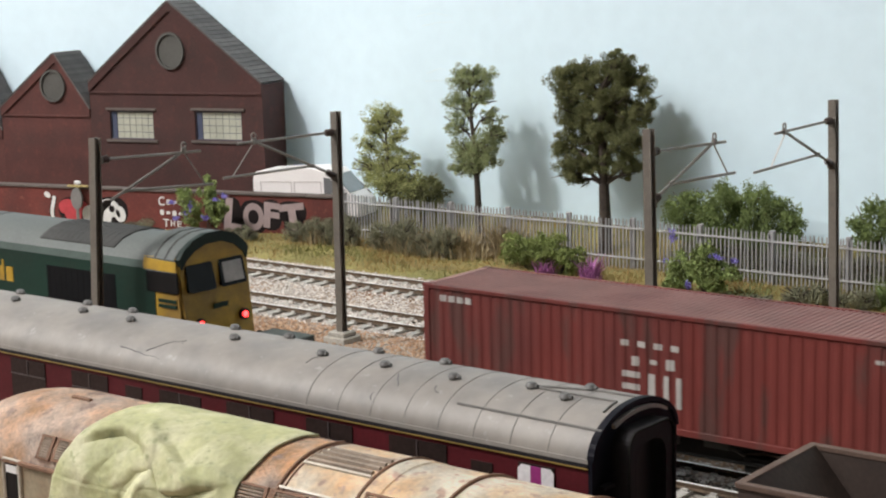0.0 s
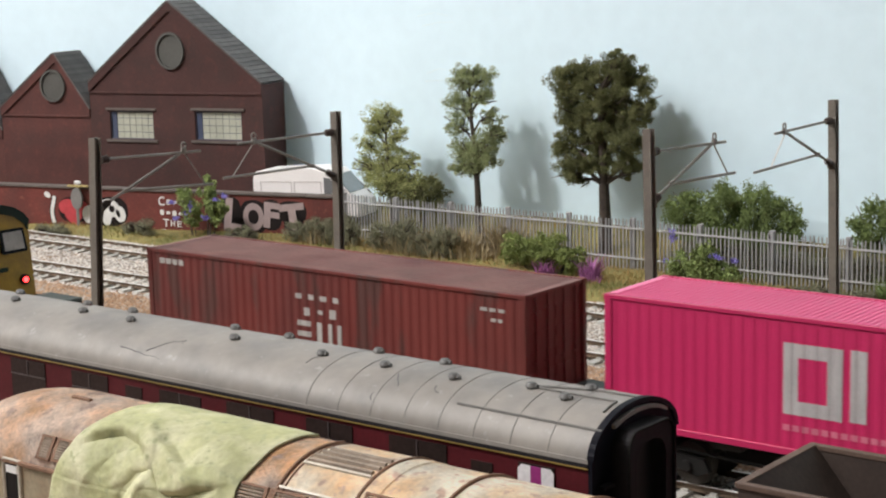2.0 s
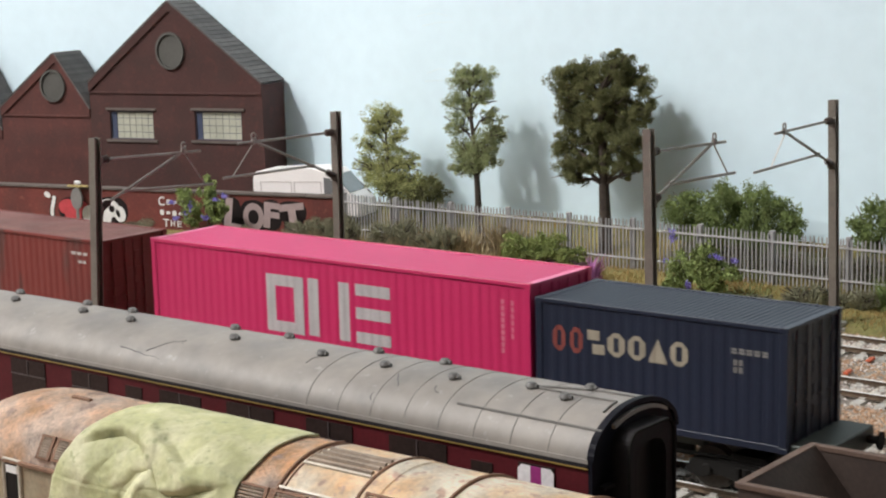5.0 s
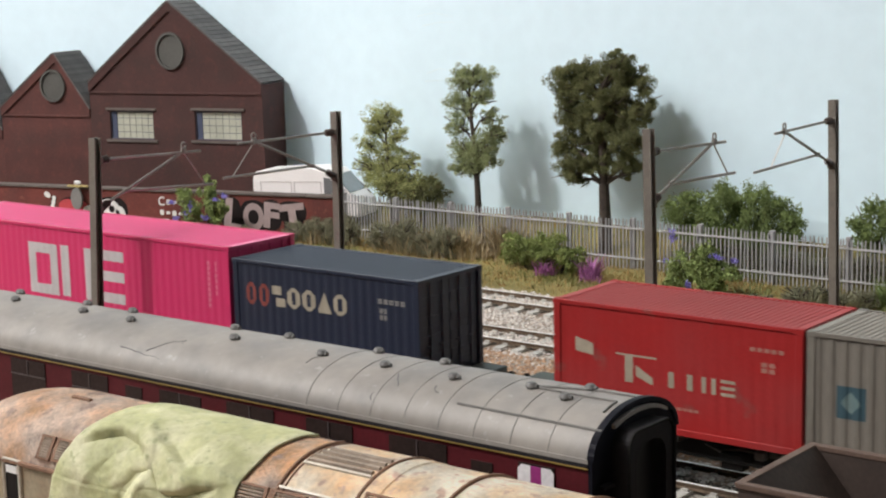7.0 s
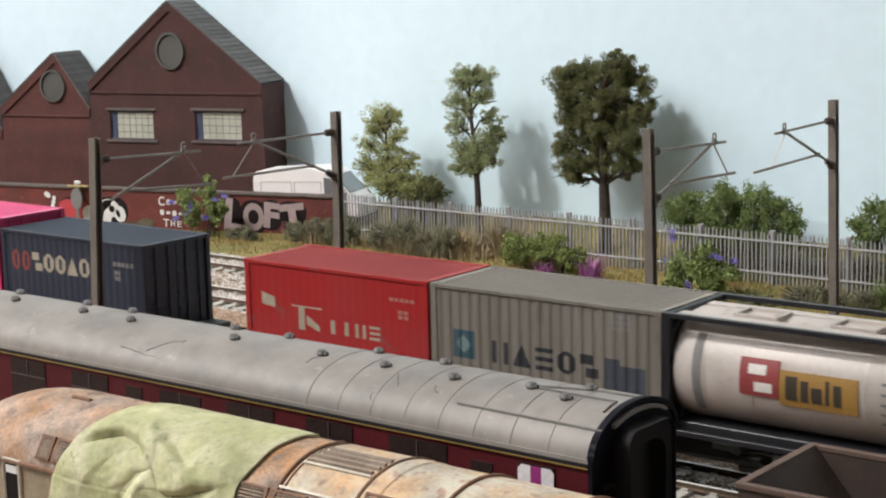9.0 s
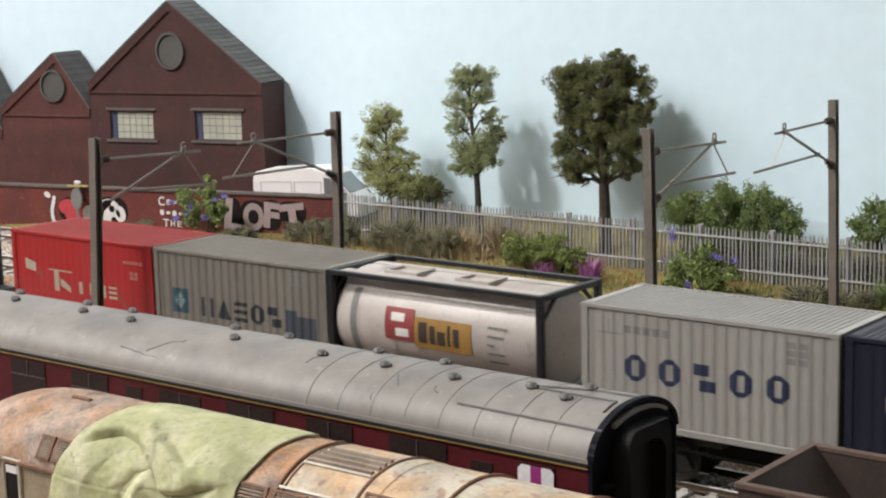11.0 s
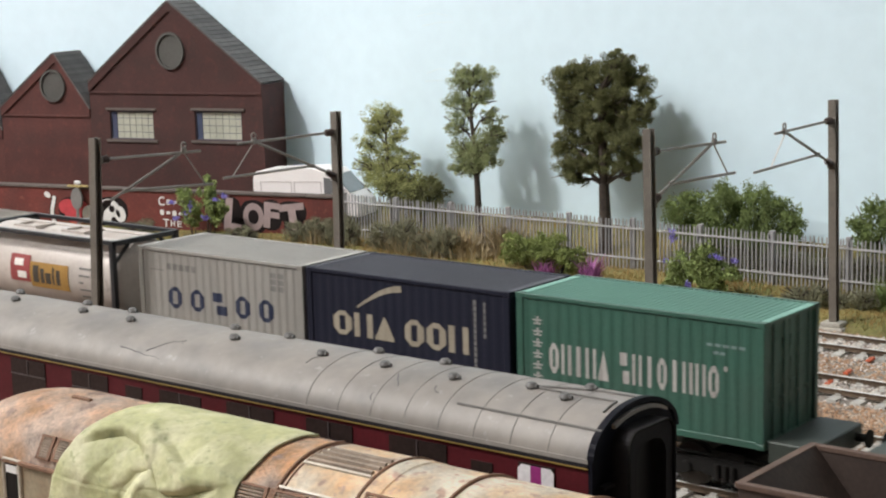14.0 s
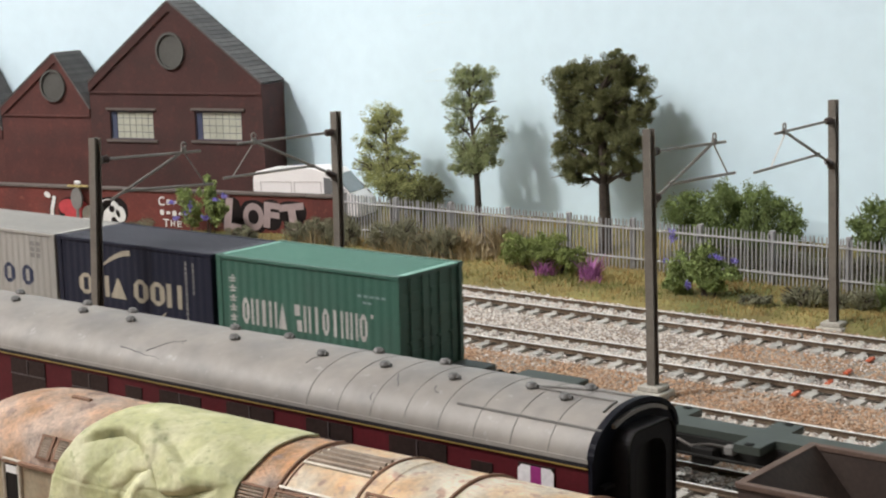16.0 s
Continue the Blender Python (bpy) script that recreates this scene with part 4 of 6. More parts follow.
# ---- wagons ----
def wheelset(parent, x, m):
    bm = bmesh.new()
    tube(bm, [(0, -10.5, 0), (0, 10.5, 0)], 0.9, None, 8)
    w = part("axle", bm, m, parent)
    w.matrix_basis = pose(x * MM, 0, 6.0 * MM)
    for s in (-1, 1):
        bm = bmesh.new()
        tube(bm, [(0, s * 7.2, 0), (0, s * 8.9, 0)], 6.0, None, 22)
        tube(bm, [(0, s * 6.8, 0), (0, s * 7.25, 0)], 6.6, None, 22)
        for k in range(5):
            a = k * math.tau / 5
            tube(bm, [(3.6 * math.cos(a), s * 8.8, 3.6 * math.sin(a)), (3.6 * math.cos(a), s * 9.05, 3.6 * math.sin(a))], 0.7, None, 6)
        part("wheel", bm, m, w)
    WHEELS.append((w, x))
    return w


WHEELS = []


def flat_wagon(x0, x1, plat0, plat1, deck_mat, label):
    t = thing("container_wagon", label, "railway wagon", (0, 0, 0), group="wagons of the train")
    L = x1 - x0
    DARK = UNDER
    # raised end platforms, a stepped spine deck with cut-outs, side sills
    for a, b in ((0, plat0), (L - plat1, L)):
        bm = bmesh.new()
        box(bm, a, b, -15.0, 15.0, 12.0, 18.0, 0.35)
        part("end_platform", bm, deck_mat, t, "dull green raised end platform")
    bm = bmesh.new()
    a, b = plat0, L - plat1
    n = max(3, round((b - a) / 34))
    edge = []
    for i in range(n):
        u, v = a + (b - a) * i / n, a + (b - a) * (i + 1) / n
        edge += [(u, 13.0), (u + 8, 13.0), (u + 8, 4.6), (v, 4.6)]
    extrude(bm, [(x, -y) for x, y in edge] + edge[::-1], "z", 12.8, 15.0)
    part("spine_deck", bm, deck_mat, t, "dull green stepped deck with cut-outs")
    for s in (-1, 1):
        bm = bmesh.new()
        box(bm, plat0 + 34, L - plat1 - 34, s * 4.6 - 0.8, s * 4.6 + 0.8, 7.0, 12.7, 0.2)
        part("side_sill", bm, DARK, t)
        bm = bmesh.new()
        tube(bm, [(plat0, s * 10.5, 10.6), (L * 0.25, s * 11.2, 9.4), (L * 0.5, s * 11.0, 9.0), (L * 0.75, s * 11.2, 9.4), (L - plat1, s * 10.5, 10.6)], 0.5, None, 6)
        part("air_pipe", bm, DARK, t)
    for f in (0.28, 0.62, 0.75):
        bm = bmesh.new()
        box(bm, L * f, L * f + 7, -10.6, -6.0, 6.6, 11.4, 0.4)
        part("equipment_box", bm, DARK, t)
        bm = bmesh.new()
        tube(bm, [(L * f - 6, -7.5, 12.0), (L * f - 1, -9.0, 11.0), (L * f + 5, -8.6, 12.2), (L * f + 12, -7.0, 11.6)], 0.45, None, 6)
        part("brake_hose", bm, WHEELSTEEL, t, "grey brake hose")
        bm = bmesh.new()
        box(bm, L * f + 9, L * f + 12, -8.4, -5.6, 9.8, 12.4, 0.4)
        part("valve_box", bm, GREYDISC, t, "pale grey valve box")
    for i in range(n):
        for s in (-1, 1):
            x = a + (b - a) * i / n + 3
            bm = bmesh.new()
            box(bm, x, x + 2.2, s * 11.6 - 1.0, s * 11.6 + 1.0, 14.9, 15.4, 0.1)
            part("twistlock", bm, DARK, t)
    for c in (plat0 + 14, L - plat1 - 14):
        for s in (-1, 1):
            bm = bmesh.new()
            extrude(bm, [(c - 19, 5.2), (c - 15, 3.6), (c - 8, 5.4), (c - 4, 4.4), (c + 4, 4.4), (c + 8, 5.4), (c + 15, 3.6), (c + 19, 5.2), (c + 17, 8.6), (c + 6, 9.4), (c - 6, 9.4), (c - 17, 8.6)], "y", s * 11.2 - 0.9, s * 11.2 + 0.9)
            for dx in (-12, 12):
                tube(bm, [(c + dx, s * 11.0, 6.2), (c + dx, s * 13.0, 6.2)], 2.0, 1.5, 10)
            for dx in (-2.4, 0, 2.4):
                tube(bm, [(c + dx, s * 12.4, 3.8), (c + dx, s * 12.4, 8.2)], 0.9, None, 8)
            part("bogie_frame", bm, DARK, t)
        bm = bmesh.new()
        box(bm, c - 5, c + 5, -11, 11, 6.5, 11.5)
        part("bolster", bm, DARK, t)
        for dx in (-12, 12):
            wheelset(t, c + dx, WHEELSTEEL)
    bm = bmesh.new()
    box(bm, L * 0.42, L * 0.5, -11, -6, 6, 13, 0.3)
    tube(bm, [(L * 0.54, -9, 9), (L * 0.63, -9, 9)], 2.6, None, 12)
    part("brake_gear", bm, DARK, t)
    for e, s in ((0, -1), (L, 1)):
        for y in (-11.4, 11.4):
            bm = bmesh.new()
            tube(bm, [(e, y, 14.9), (e + s * 3.2, y, 14.9)], 1.2, None, 10)
            tube(bm, [(e + s * 3.2, y, 14.9), (e + s * 3.9, y, 14.9)], 2.5, None, 16)
            part("buffer", bm, DARK, t)
        bm = bmesh.new()
        box(bm, e, e + s * 6.0, -1.0, 1.0, 9.6, 11.2)
        part("coupling", bm, DARK, t)
    return t


def diesel_loco():
    """Local origin at its rear (coupled) end; the body runs to negative x."""
    t = thing("diesel_locomotive", "green diesel locomotive with yellow cab and lit red tail lamps", "locomotive", (0, 0, 0))
    GREEN = mat("loco_green", (0.007, 0.030, 0.021), 0.5, spec=0.25, vary=0.15, scale=30, second=(0.012, 0.028, 0.021), second_scale=50)
    GREY = mat("loco_roof_grey", (0.108, 0.121, 0.116), 0.65, vary=0.15, scale=60, second=(0.09, 0.10, 0.094), second_scale=60)
    YELLOW = mat("warning_yellow", (0.46, 0.28, 0.025), 0.5, vary=0.14, scale=40, second=(0.26, 0.155, 0.03), second_scale=70, amount=0.5)
    DKGREY = mat("loco_grille_grey", (0.058, 0.058, 0.056), 0.75, spec=0.2)
    TAIL = mat("tail_lamp_red", (1.0, 0.03, 0.03), 0.4, emit=9.0)
    side = [(-17.2, 13), (-17.2, 42.5), (-15.8, 45.0)]
    roofp = [(-16.6, 44.4), (-14.4, 46.9), (-10, 49.6), (-4, 51.2), (4, 51.2), (10, 49.6), (14.4, 46.9), (16.6, 44.4)]
    L0, cab = -285, -21
    bm = bmesh.new()
    extrude(bm, [(-17.2, 13), (-17.2, 41.8), (17.2, 41.8), (17.2, 13)], "x", L0, cab)
    body = part("body", bm, GREEN, t, "dark green body side")
    bm = bmesh.new()
    extrude(bm, roofp, "x", L0, cab + 2)
    roof = part("roof", bm, GREY, t, "curved grey roof")
    SHOULDER = mat("loco_shoulder_grey_green", (0.062, 0.088, 0.078), 0.6, vary=0.15, scale=60)
    bm = bmesh.new()
    extrude(bm, [(-17.2, 41.8), (-16.6, 44.4), (16.6, 44.4), (17.2, 41.8)], "x", L0, cab)
    part("roof_shoulder", bm, SHOULDER, roof, "dull grey-green band under the roof edge")
    for x in (-120, -160, -200, -240):
        bm = bmesh.new()
        for p, q in zip(roofp, roofp[1:]):
            extrude(bm, [p, q, (q[0], q[1] + 0.15), (p[0], p[1] + 0.15)], "x", x - 0.3, x + 0.3)
        bmesh.ops.remove_doubles(bm, verts=bm.verts, dist=0.01)
        part("roof_seam", bm, DKGREY, roof)
    bm = bmesh.new()
    for p, q in zip(roofp[1:5], roofp[2:6]):
        extrude(bm, [p, q, (q[0], q[1] + 0.5), (p[0], p[1] + 0.5)], "x", -80, -39)
    bmesh.ops.remove_doubles(bm, verts=bm.verts, dist=0.01)
    grille = part("roof_grille", bm, DKGREY, roof, "dark radiator grille")
    for i in range(14):
        bm = bmesh.new()
        for p, q in zip(roofp[1:5], roofp[2:6]):
            extrude(bm, [(p[0], p[1] + 0.5), (q[0], q[1] + 0.5), (q[0], q[1] + 0.62), (p[0], p[1] + 0.62)], "x", -79 + i * 2.9, -78 + i * 2.9)
        bmesh.ops.remove_doubles(bm, verts=bm.verts, dist=0.01)
        part("grille_slat", bm, DKGREY, grille)
    # cab: yellow nose raked back above the waist
    bm = bmesh.new()
    prof = [(-17.2, 12), (-17.2, 44.0), (-16.4, 46.2), (16.4, 46.2), (17.2, 44.0), (17.2, 12)]
    a = [bm.verts.new((cab, y, z)) for y, z in prof]
    b = [bm.verts.new((-1.0 - max(0, z - 30) * 0.2, y * 0.985, z)) for y, z in prof]
    k = len(prof)
    for i in range(k):
        bm.faces.new((a[i], a[(i + 1) % k], b[(i + 1) % k], b[i]))
    bm.faces.new(b)
    bm.faces.new(a[::-1])
    bmesh.ops.bevel(bm, geom=[e for e in bm.edges if all(v in b for v in e.verts)], offset=1.2, segments=2, affect="EDGES")
    cabp = part("cab", bm, YELLOW, t, "yellow cab end")
    bm = bmesh.new()
    arc = [(-16.6, 45.8), (-14.4, 48.6), (-10, 51.6), (-4, 53.4), (4, 53.4), (10, 51.6), (14.4, 48.6), (16.6, 45.8)]
    p1 = [bm.verts.new((cab, y, z)) for y, z in arc + [(16.6, 45.2), (-16.6, 45.2)]]
    p2 = [bm.verts.new((-4.0 - 0.12 * abs(y) + (0.8 if z < 45.5 else 0), y, z)) for y, z in arc + [(16.6, 45.2), (-16.6, 45.2)]]
    for i in range(len(p1)):
        j = (i + 1) % len(p1)
        bm.faces.new((p1[i], p1[j], p2[j], p2[i]))
    bm.faces.new(p2)
    bm.faces.new(p1[::-1])
    cr = part("cab_roof", bm, GREY, t)
    for x in (-15.5, -10.5):
        bm = bmesh.new()
        for p, q in zip(arc, arc[1:]):
            extrude(bm, [p, q, (q[0], q[1] + 0.18), (p[0], p[1] + 0.18)], "x", x - 0.35, x + 0.35)
        bmesh.ops.remove_doubles(bm, verts=bm.verts, dist=0.01)
        part("roof_seam", bm, DKGREY, cr)
    bm = bmesh.new()
    for (y, z), (y2, z2) in zip(arc, arc[1:]):
        extrude(bm, [(y, z + .15), (y2, z2 + .15), (y2 * .93, z2 - 3.6), (y * .93, z - 3.6)], "x", -5.2, -3.2)
    bmesh.ops.remove_doubles(bm, verts=bm.verts, dist=0.01)
    part("roof_brow", bm, mat("brow_green", (0.006, 0.019, 0.015), 0.55, spec=0.25, vary=0.15, scale=60), t, "dark green brow over the windscreens")
    bm = bmesh.new()
    extrude(bm, [(y * 0.93, max(45.2, z - 3.4)) for y, z in arc] + [(15.4 * 0.93, 43.6), (-15.4 * 0.93, 43.6)], "x", -6.0, -3.45)
    part("cab_front_panel", bm, YELLOW, t)
    for y0, y1 in ((-13.9, -0.9), (1.6, 13.9)):
        bm = bmesh.new()
        q = []
        for y, z in ((y0, 34.6), (y0 + 0.7, 33.9), (y1 - 0.7, 33.9), (y1, 34.6), (y1 - 0.3, 42.8), (y1 - 1.0, 43.4), (y0 + 1.0, 43.4), (y0 + 0.3, 42.8)):
            q.append((y, z))
        fr = [bm.verts.new((-0.9 - max(0, z - 30) * 0.2, y, z)) for y, z in q]
        bk = [bm.verts.new((-2.6 - max(0, z - 30) * 0.2, y, z)) for y, z in q]
        for i in range(8):
            bm.faces.new((fr[i], fr[(i + 1) % 8], bk[(i + 1) % 8], bk[i]))
        bm.faces.new(fr)
        bm.faces.new(bk[::-1])
        w = part("windscreen", bm, GLASSDARK, t, "windscreen in a black rubber seal")
        if y0 > 0:
            bm = bmesh.new()
            fr = [bm.verts.new((-0.75 - max(0, z - 30) * 0.2, y, z)) for y, z in ((3.0, 35.2), (12.6, 35.2), (12.4, 42.3), (3.2, 42.3))]
            bm.faces.new(fr)
            part("sun_blind", bm, mat("grey_blind", (0.42, 0.39, 0.38), 0.6, vary=0.15, scale=150), w, "pale blind behind the glass")
    bm = bmesh.new()
    box(bm, -19.6, -3.6, -17.6, -16.9, 34.0, 41.6, 0.25)
    part("cab_side_window", bm, GLASSDARK, t)
    bm = bmesh.new()
    extrude(bm, [(cab - 12, 13), (cab + 5.5, 13), (cab + 5.5, 41.7), (cab - 12, 41.7)], "y", -17.35, -16.9)
    part("cab_door_panel", bm, GREEN, t)
    bm = bmesh.new()
    for z in (26.3, 28.2):
        box(bm, -14, -5, -17.42, -17.0, z + 2.6, z + 3.7)
    box(bm, -0.92, -0.6, -4, 3, 27.2, 29.0)
    part("lettering_bar", bm, GREEN, t, "plain dark bars of lettering")
    bm = bmesh.new()
    box(bm, -74, -36, -17.35, -17.0, 20, 38, 0.1)
    for i in range(12):
        box(bm, -73.5 + i * 3.15, -72.2 + i * 3.15, -17.42, -17.2, 20.5, 37.5)
    part("side_grille", bm, mat("grille_black", (0.007, 0.007, 0.008), 0.8, spec=0.1), t, "black louvred side grille")
    bm = bmesh.new()
    for i in range(10):
        x = -94.0 - i * 5.2
        box(bm, x - 4.0, x, -17.4, -17.1, 29.6, 35.2)
        if i % 3 == 1:
            box(bm, x - 1.2, x, -17.4, -17.1, 35.2, 37.6)
    part("lettering_block", bm, YELLOW, t, "plain yellow blocks of lettering")
    for y in (-10.2, 10.9):
        bm = bmesh.new()
        tube(bm, [(-1.6, y, 22.8), (-0.5, y, 22.8)], 2.1, None, 16)
        lamp = part("lamp_housing", bm, BLACKPLASTIC, t)
        bm = bmesh.new()
        tube(bm, [(-0.5, y, 22.8), (-0.15, y, 22.8)], 1.1, None, 16)
        part("tail_lamp", bm, TAIL, lamp, "lit red tail lamp")
    bm = bmesh.new()
    box(bm, -20, -0.8, -16.4, 16.4, 5, 12.2, 0.8)
    part("buffer_beam", bm, BLACKPLASTIC, t)
    for y in (-11.4, 11.4):
        bm = bmesh.new()
        tube(bm, [(-0.8, y, 13.4), (3.5, y, 13.4)], 1.5, None, 10)
        tube(bm, [(3.5, y, 13.4), (4.3, y, 13.4)], 3.2, None, 16)
        part("buffer", bm, BLACKPLASTIC, t)
    bm = bmesh.new()
    box(bm, -0.8, 6, -1, 1, 9.6, 11.2)
    part("coupling", bm, BLACKPLASTIC, t)
    for c in (-52, -232):
        bm = bmesh.new()
        for s in (-1, 1):
            box(bm, c - 28, c + 28, s * 12 - 1, s * 12 + 1, 4.5, 10.5, 0.6)
        box(bm, c - 8, c + 8, -12, 12, 7, 13.2)
        part("bogie_frame", bm, UNDER, t)
        for dx in (-20, 0, 20):
            wheelset(t, c + dx, WHEELSTEEL)
    bm = bmesh.new()
    box(bm, -170, -112, -14, 14, 5, 13.2, 1.0)
    part("fuel_tank", bm, UNDER, t)
    return t


UNDER = mat("underframe_black", (0.014, 0.013, 0.012), 0.8, spec=0.2, vary=0.25, scale=80)
WHEELSTEEL = mat("wheel_steel", (0.10, 0.09, 0.08), 0.5, 0.5, vary=0.2)
DECKGREEN = mat("wagon_green", (0.046, 0.056, 0.047), 0.55, vary=0.15, scale=60)


# ---- the standing coach ----
def coach():
    x1, yc = -192.0, -94.0
    L = 266.0
    t = thing("passenger_coach", "maroon passenger coach with a weathered grey roof", "railway coach", (x1 - L, yc, 0))
    ROOF = mat("coach_roof_grey", (0.275, 0.25, 0.228), 0.55, vary=0.1, scale=25, fine=300, second=(0.215, 0.20, 0.19), second_scale=90, amount=0.4, third=(0.32, 0.30, 0.285), third_scale=420, third_amount=0.14)
    MAROON = mat("maroon_paint", (0.078, 0.010, 0.014), 0.5, spec=0.2, vary=0.15, scale=40)
    BLACKC = mat("coach_black", (0.021, 0.019, 0.021), 0.6, vary=0.15, spec=0.15)
    BLUEBLK = mat("coach_end_blue_black", (0.006, 0.006, 0.011), 0.6, vary=0.15, spec=0.15)
    GOLD = mat("gold_line", (0.30, 0.19, 0.05), 0.5)
    WINDOW = mat("coach_window_glass", (0.030, 0.019, 0.017), 0.55, spec=0.12, vary=0.35, scale=20)
    WINFRAME = mat("window_frame_dark", (0.06, 0.045, 0.045), 0.5)
    LABEL = mat("white_window_label", (0.75, 0.72, 0.74), 0.5)
    LABELP = mat("magenta_window_label", (0.30, 0.03, 0.18), 0.5)
    RIB = mat("roof_rib_grey", (0.185, 0.175, 0.165), 0.5)
    CRACK = mat("crack_dark", (0.135, 0.13, 0.135), 0.8)
    zg, rise, hw = 38.8, 9.5, 17.5

    def arc(a, off=0.0):
        return (hw + off) * math.sin(a), zg + (rise + off) * math.cos(a)
    n = 28
    prof = [arc(-math.pi / 2 + math.pi * i / n) for i in range(n + 1)]
    bm = bmesh.new()
    extrude(bm, prof, "x", 0, L + 1.2)
    roof = part("roof", bm, ROOF, t, "weathered grey curved roof with cracked paint", smooth=40)
    for s in (-1, 1):
        bm = bmesh.new()
        box(bm, 0, L + 1.2, s * (hw - 0.2), s * (hw + 0.35), zg - 0.7, zg + 0.25)
        part("gutter", bm, ROOF, roof)
    bm = bmesh.new()
    extrude(bm, [(-17.3, zg - 0.6), (-17.6, 24), (-17.4, 12), (-16.4, 8), (16.4, 8), (17.4, 12), (17.6, 24), (17.3, zg - 0.6)], "x", 0, L + 1.2)
    body = part("body", bm, MAROON, t, "maroon body with gold lining")
    bm = bmesh.new()
    extrude(bm, [(-17.35, 37.2), (-17.85, 37.2), (-17.85, 38.1), (-17.35, 38.1)], "x", 0, L + 1.2)
    part("black_band", bm, BLACKC, body)
    bm = bmesh.new()
    extrude(bm, [(-17.35, 36.85), (-17.92, 36.85), (-17.92, 37.1), (-17.35, 37.1)], "x", 0, L + 1.2)
    part("gold_stripe", bm, GOLD, body)
    base = x1 - L
    for a, b, hi, lo, small in ((-420, -402, 36, 24, 0), (-388, -372.8, 35.9, 24, 1), (-361.2, -346.2, 35.7, 24, 1), (-339, -332.5, 34.6, 28, 0), (-325.6, -310, 35.3, 24, 1), (-300.5, -284, 35.8, 24, 1), (-273, -258, 35.8, 24, 1), (-246.5, -229.4, 35.8, 24, 1), (-222.4, -216.4, 33.8, 27, 0), (-209.2, -199.6, 35.6, 29.5, 2)):
        bm = bmesh.new()
        box(bm, a - base, b - base, -17.64, -17.2, lo, hi)
        w = part("window", bm, WINDOW, body, "dark glazed coach window")
        if small == 1:
            bm = bmesh.new()
            box(bm, a - base, b - base, -17.85, -17.6, hi - 4.6, hi - 4.2)
            box(bm, (a + b) / 2 - base - .2, (a + b) / 2 - base + .2, -17.85, -17.6, hi - 4.4, hi)
            part("glazing_bar", bm, WINFRAME, w)
        if small == 2:
            wd = (b - a)
            for f0, f1, m in ((0.0, 0.36, LABEL), (0.36, 0.66, LABELP), (0.66, 1.0, LABEL)):
                bm = bmesh.new()
                xa, xb, za, zb = a - base + wd * f0, a - base + wd * f1, lo + .3, hi - .4
                ca, cb = (0.9 if f0 == 0.0 else 0.0), (0.9 if f1 == 1.0 else 0.0)
                extrude(bm, [p for n, p in enumerate([(xa + ca, za), (xb - cb, za), (xb, za + cb), (xb, zb - cb), (xb - cb, zb), (xa + ca, zb), (xa, zb - ca), (xa, za + ca)]) if not (n in (2, 4) and not cb) and not (n in (6, 0) and not ca)], "y", -17.9, -17.65)
                part("window_label", bm, m, w)
    # ribs across the roof
    for x in [-201.3 - 10.2 * i for i in range(8)]:
        bm = bmesh.new()
        for i in range(n):
            a0, a1 = -math.pi / 2 + math.pi * i / n, -math.pi / 2 + math.pi * (i + 1) / n
            (y0, z0), (y1, z1), (y2, z2), (y3, z3) = arc(a0), arc(a1), arc(a1, 0.1), arc(a0, 0.1)
            extrude(bm, [(y0, z0), (y1, z1), (y2, z2), (y3, z3)], "x", x - base - 0.14, x - base + 0.14)
        bmesh.ops.remove_doubles(bm, verts=bm.verts, dist=0.002)
        part("roof_rib", bm, mat("roof_rib_line", (0.205, 0.193, 0.18), 0.55) if x > -202 else bpy.data.materials["roof_rib_line"], roof)
    # rain strip and pipe runs
    for (xa, aa), (xb, ab), r in (((-229, -51), (-189.6, -53), 0.15), ((-229, -49.5), (-189.6, -51.5), 0.15), ((-215.5, -9), (-192.8, -10), 0.28), ((-192.8, -10), (-192.6, -29), 0.28), ((-215, -7), (-210, -1), 0.32), ((-210, -1), (-203.6, 5), 0.32), ((-203.6, 8), (-191.4, 8), 0.26)):
        bm = bmesh.new()
        pts = []
        for i in range(7):
            f = i / 6
            y, z = arc(radians(aa + (ab - aa) * f), 0.2)
            pts.append((xa + (xb - xa) * f - base, y, z))
        tube(bm, pts, r, None, 6)
        part("roof_pipe", bm, RIB, roof, "thin grey conduit on the roof")
    # ventilators
    bm = bmesh.new()
    tube(bm, [(0, 0, -0.4), (0, 0, 0.45)], 1.15, 1.1, 14)
    tube(bm, [(0, 0, 0.45), (0, 0, 1.1), (0, 0, 1.35)], 1.5, 0.85, 14)
    tube(bm, [(0.7, 0, 0.6), (1.8, 0, 0.5)], 0.65, 0.55, 8)
    vent = None
    VENTG = mat("roof_vent_grey", (0.13, 0.125, 0.12), 0.6, vary=0.2, scale=300)
    spots = [(-403.3, -10), (-372.6, -10), (-351.6, -12), (-310.6, -13), (-279.0, -15), (-258.0, -16), (-236.6, -17), (-204.6, -19), (-215.7, -10), (-203.4, 9), (-411.6, 17), (-380.4, 17), (-360.7, 17), (-319.5, 17), (-299.4, 17), (-268.6, 17), (-247.2, 17)]
    for x, deg in spots:
        y, z = arc(radians(deg))
        if vent is None:
            vent = part("roof_vent", bm, VENTG, roof, "small grey torpedo ventilator", at=(x - base, y, z))
        else:
            again(vent, roof, (x - base, y, z))
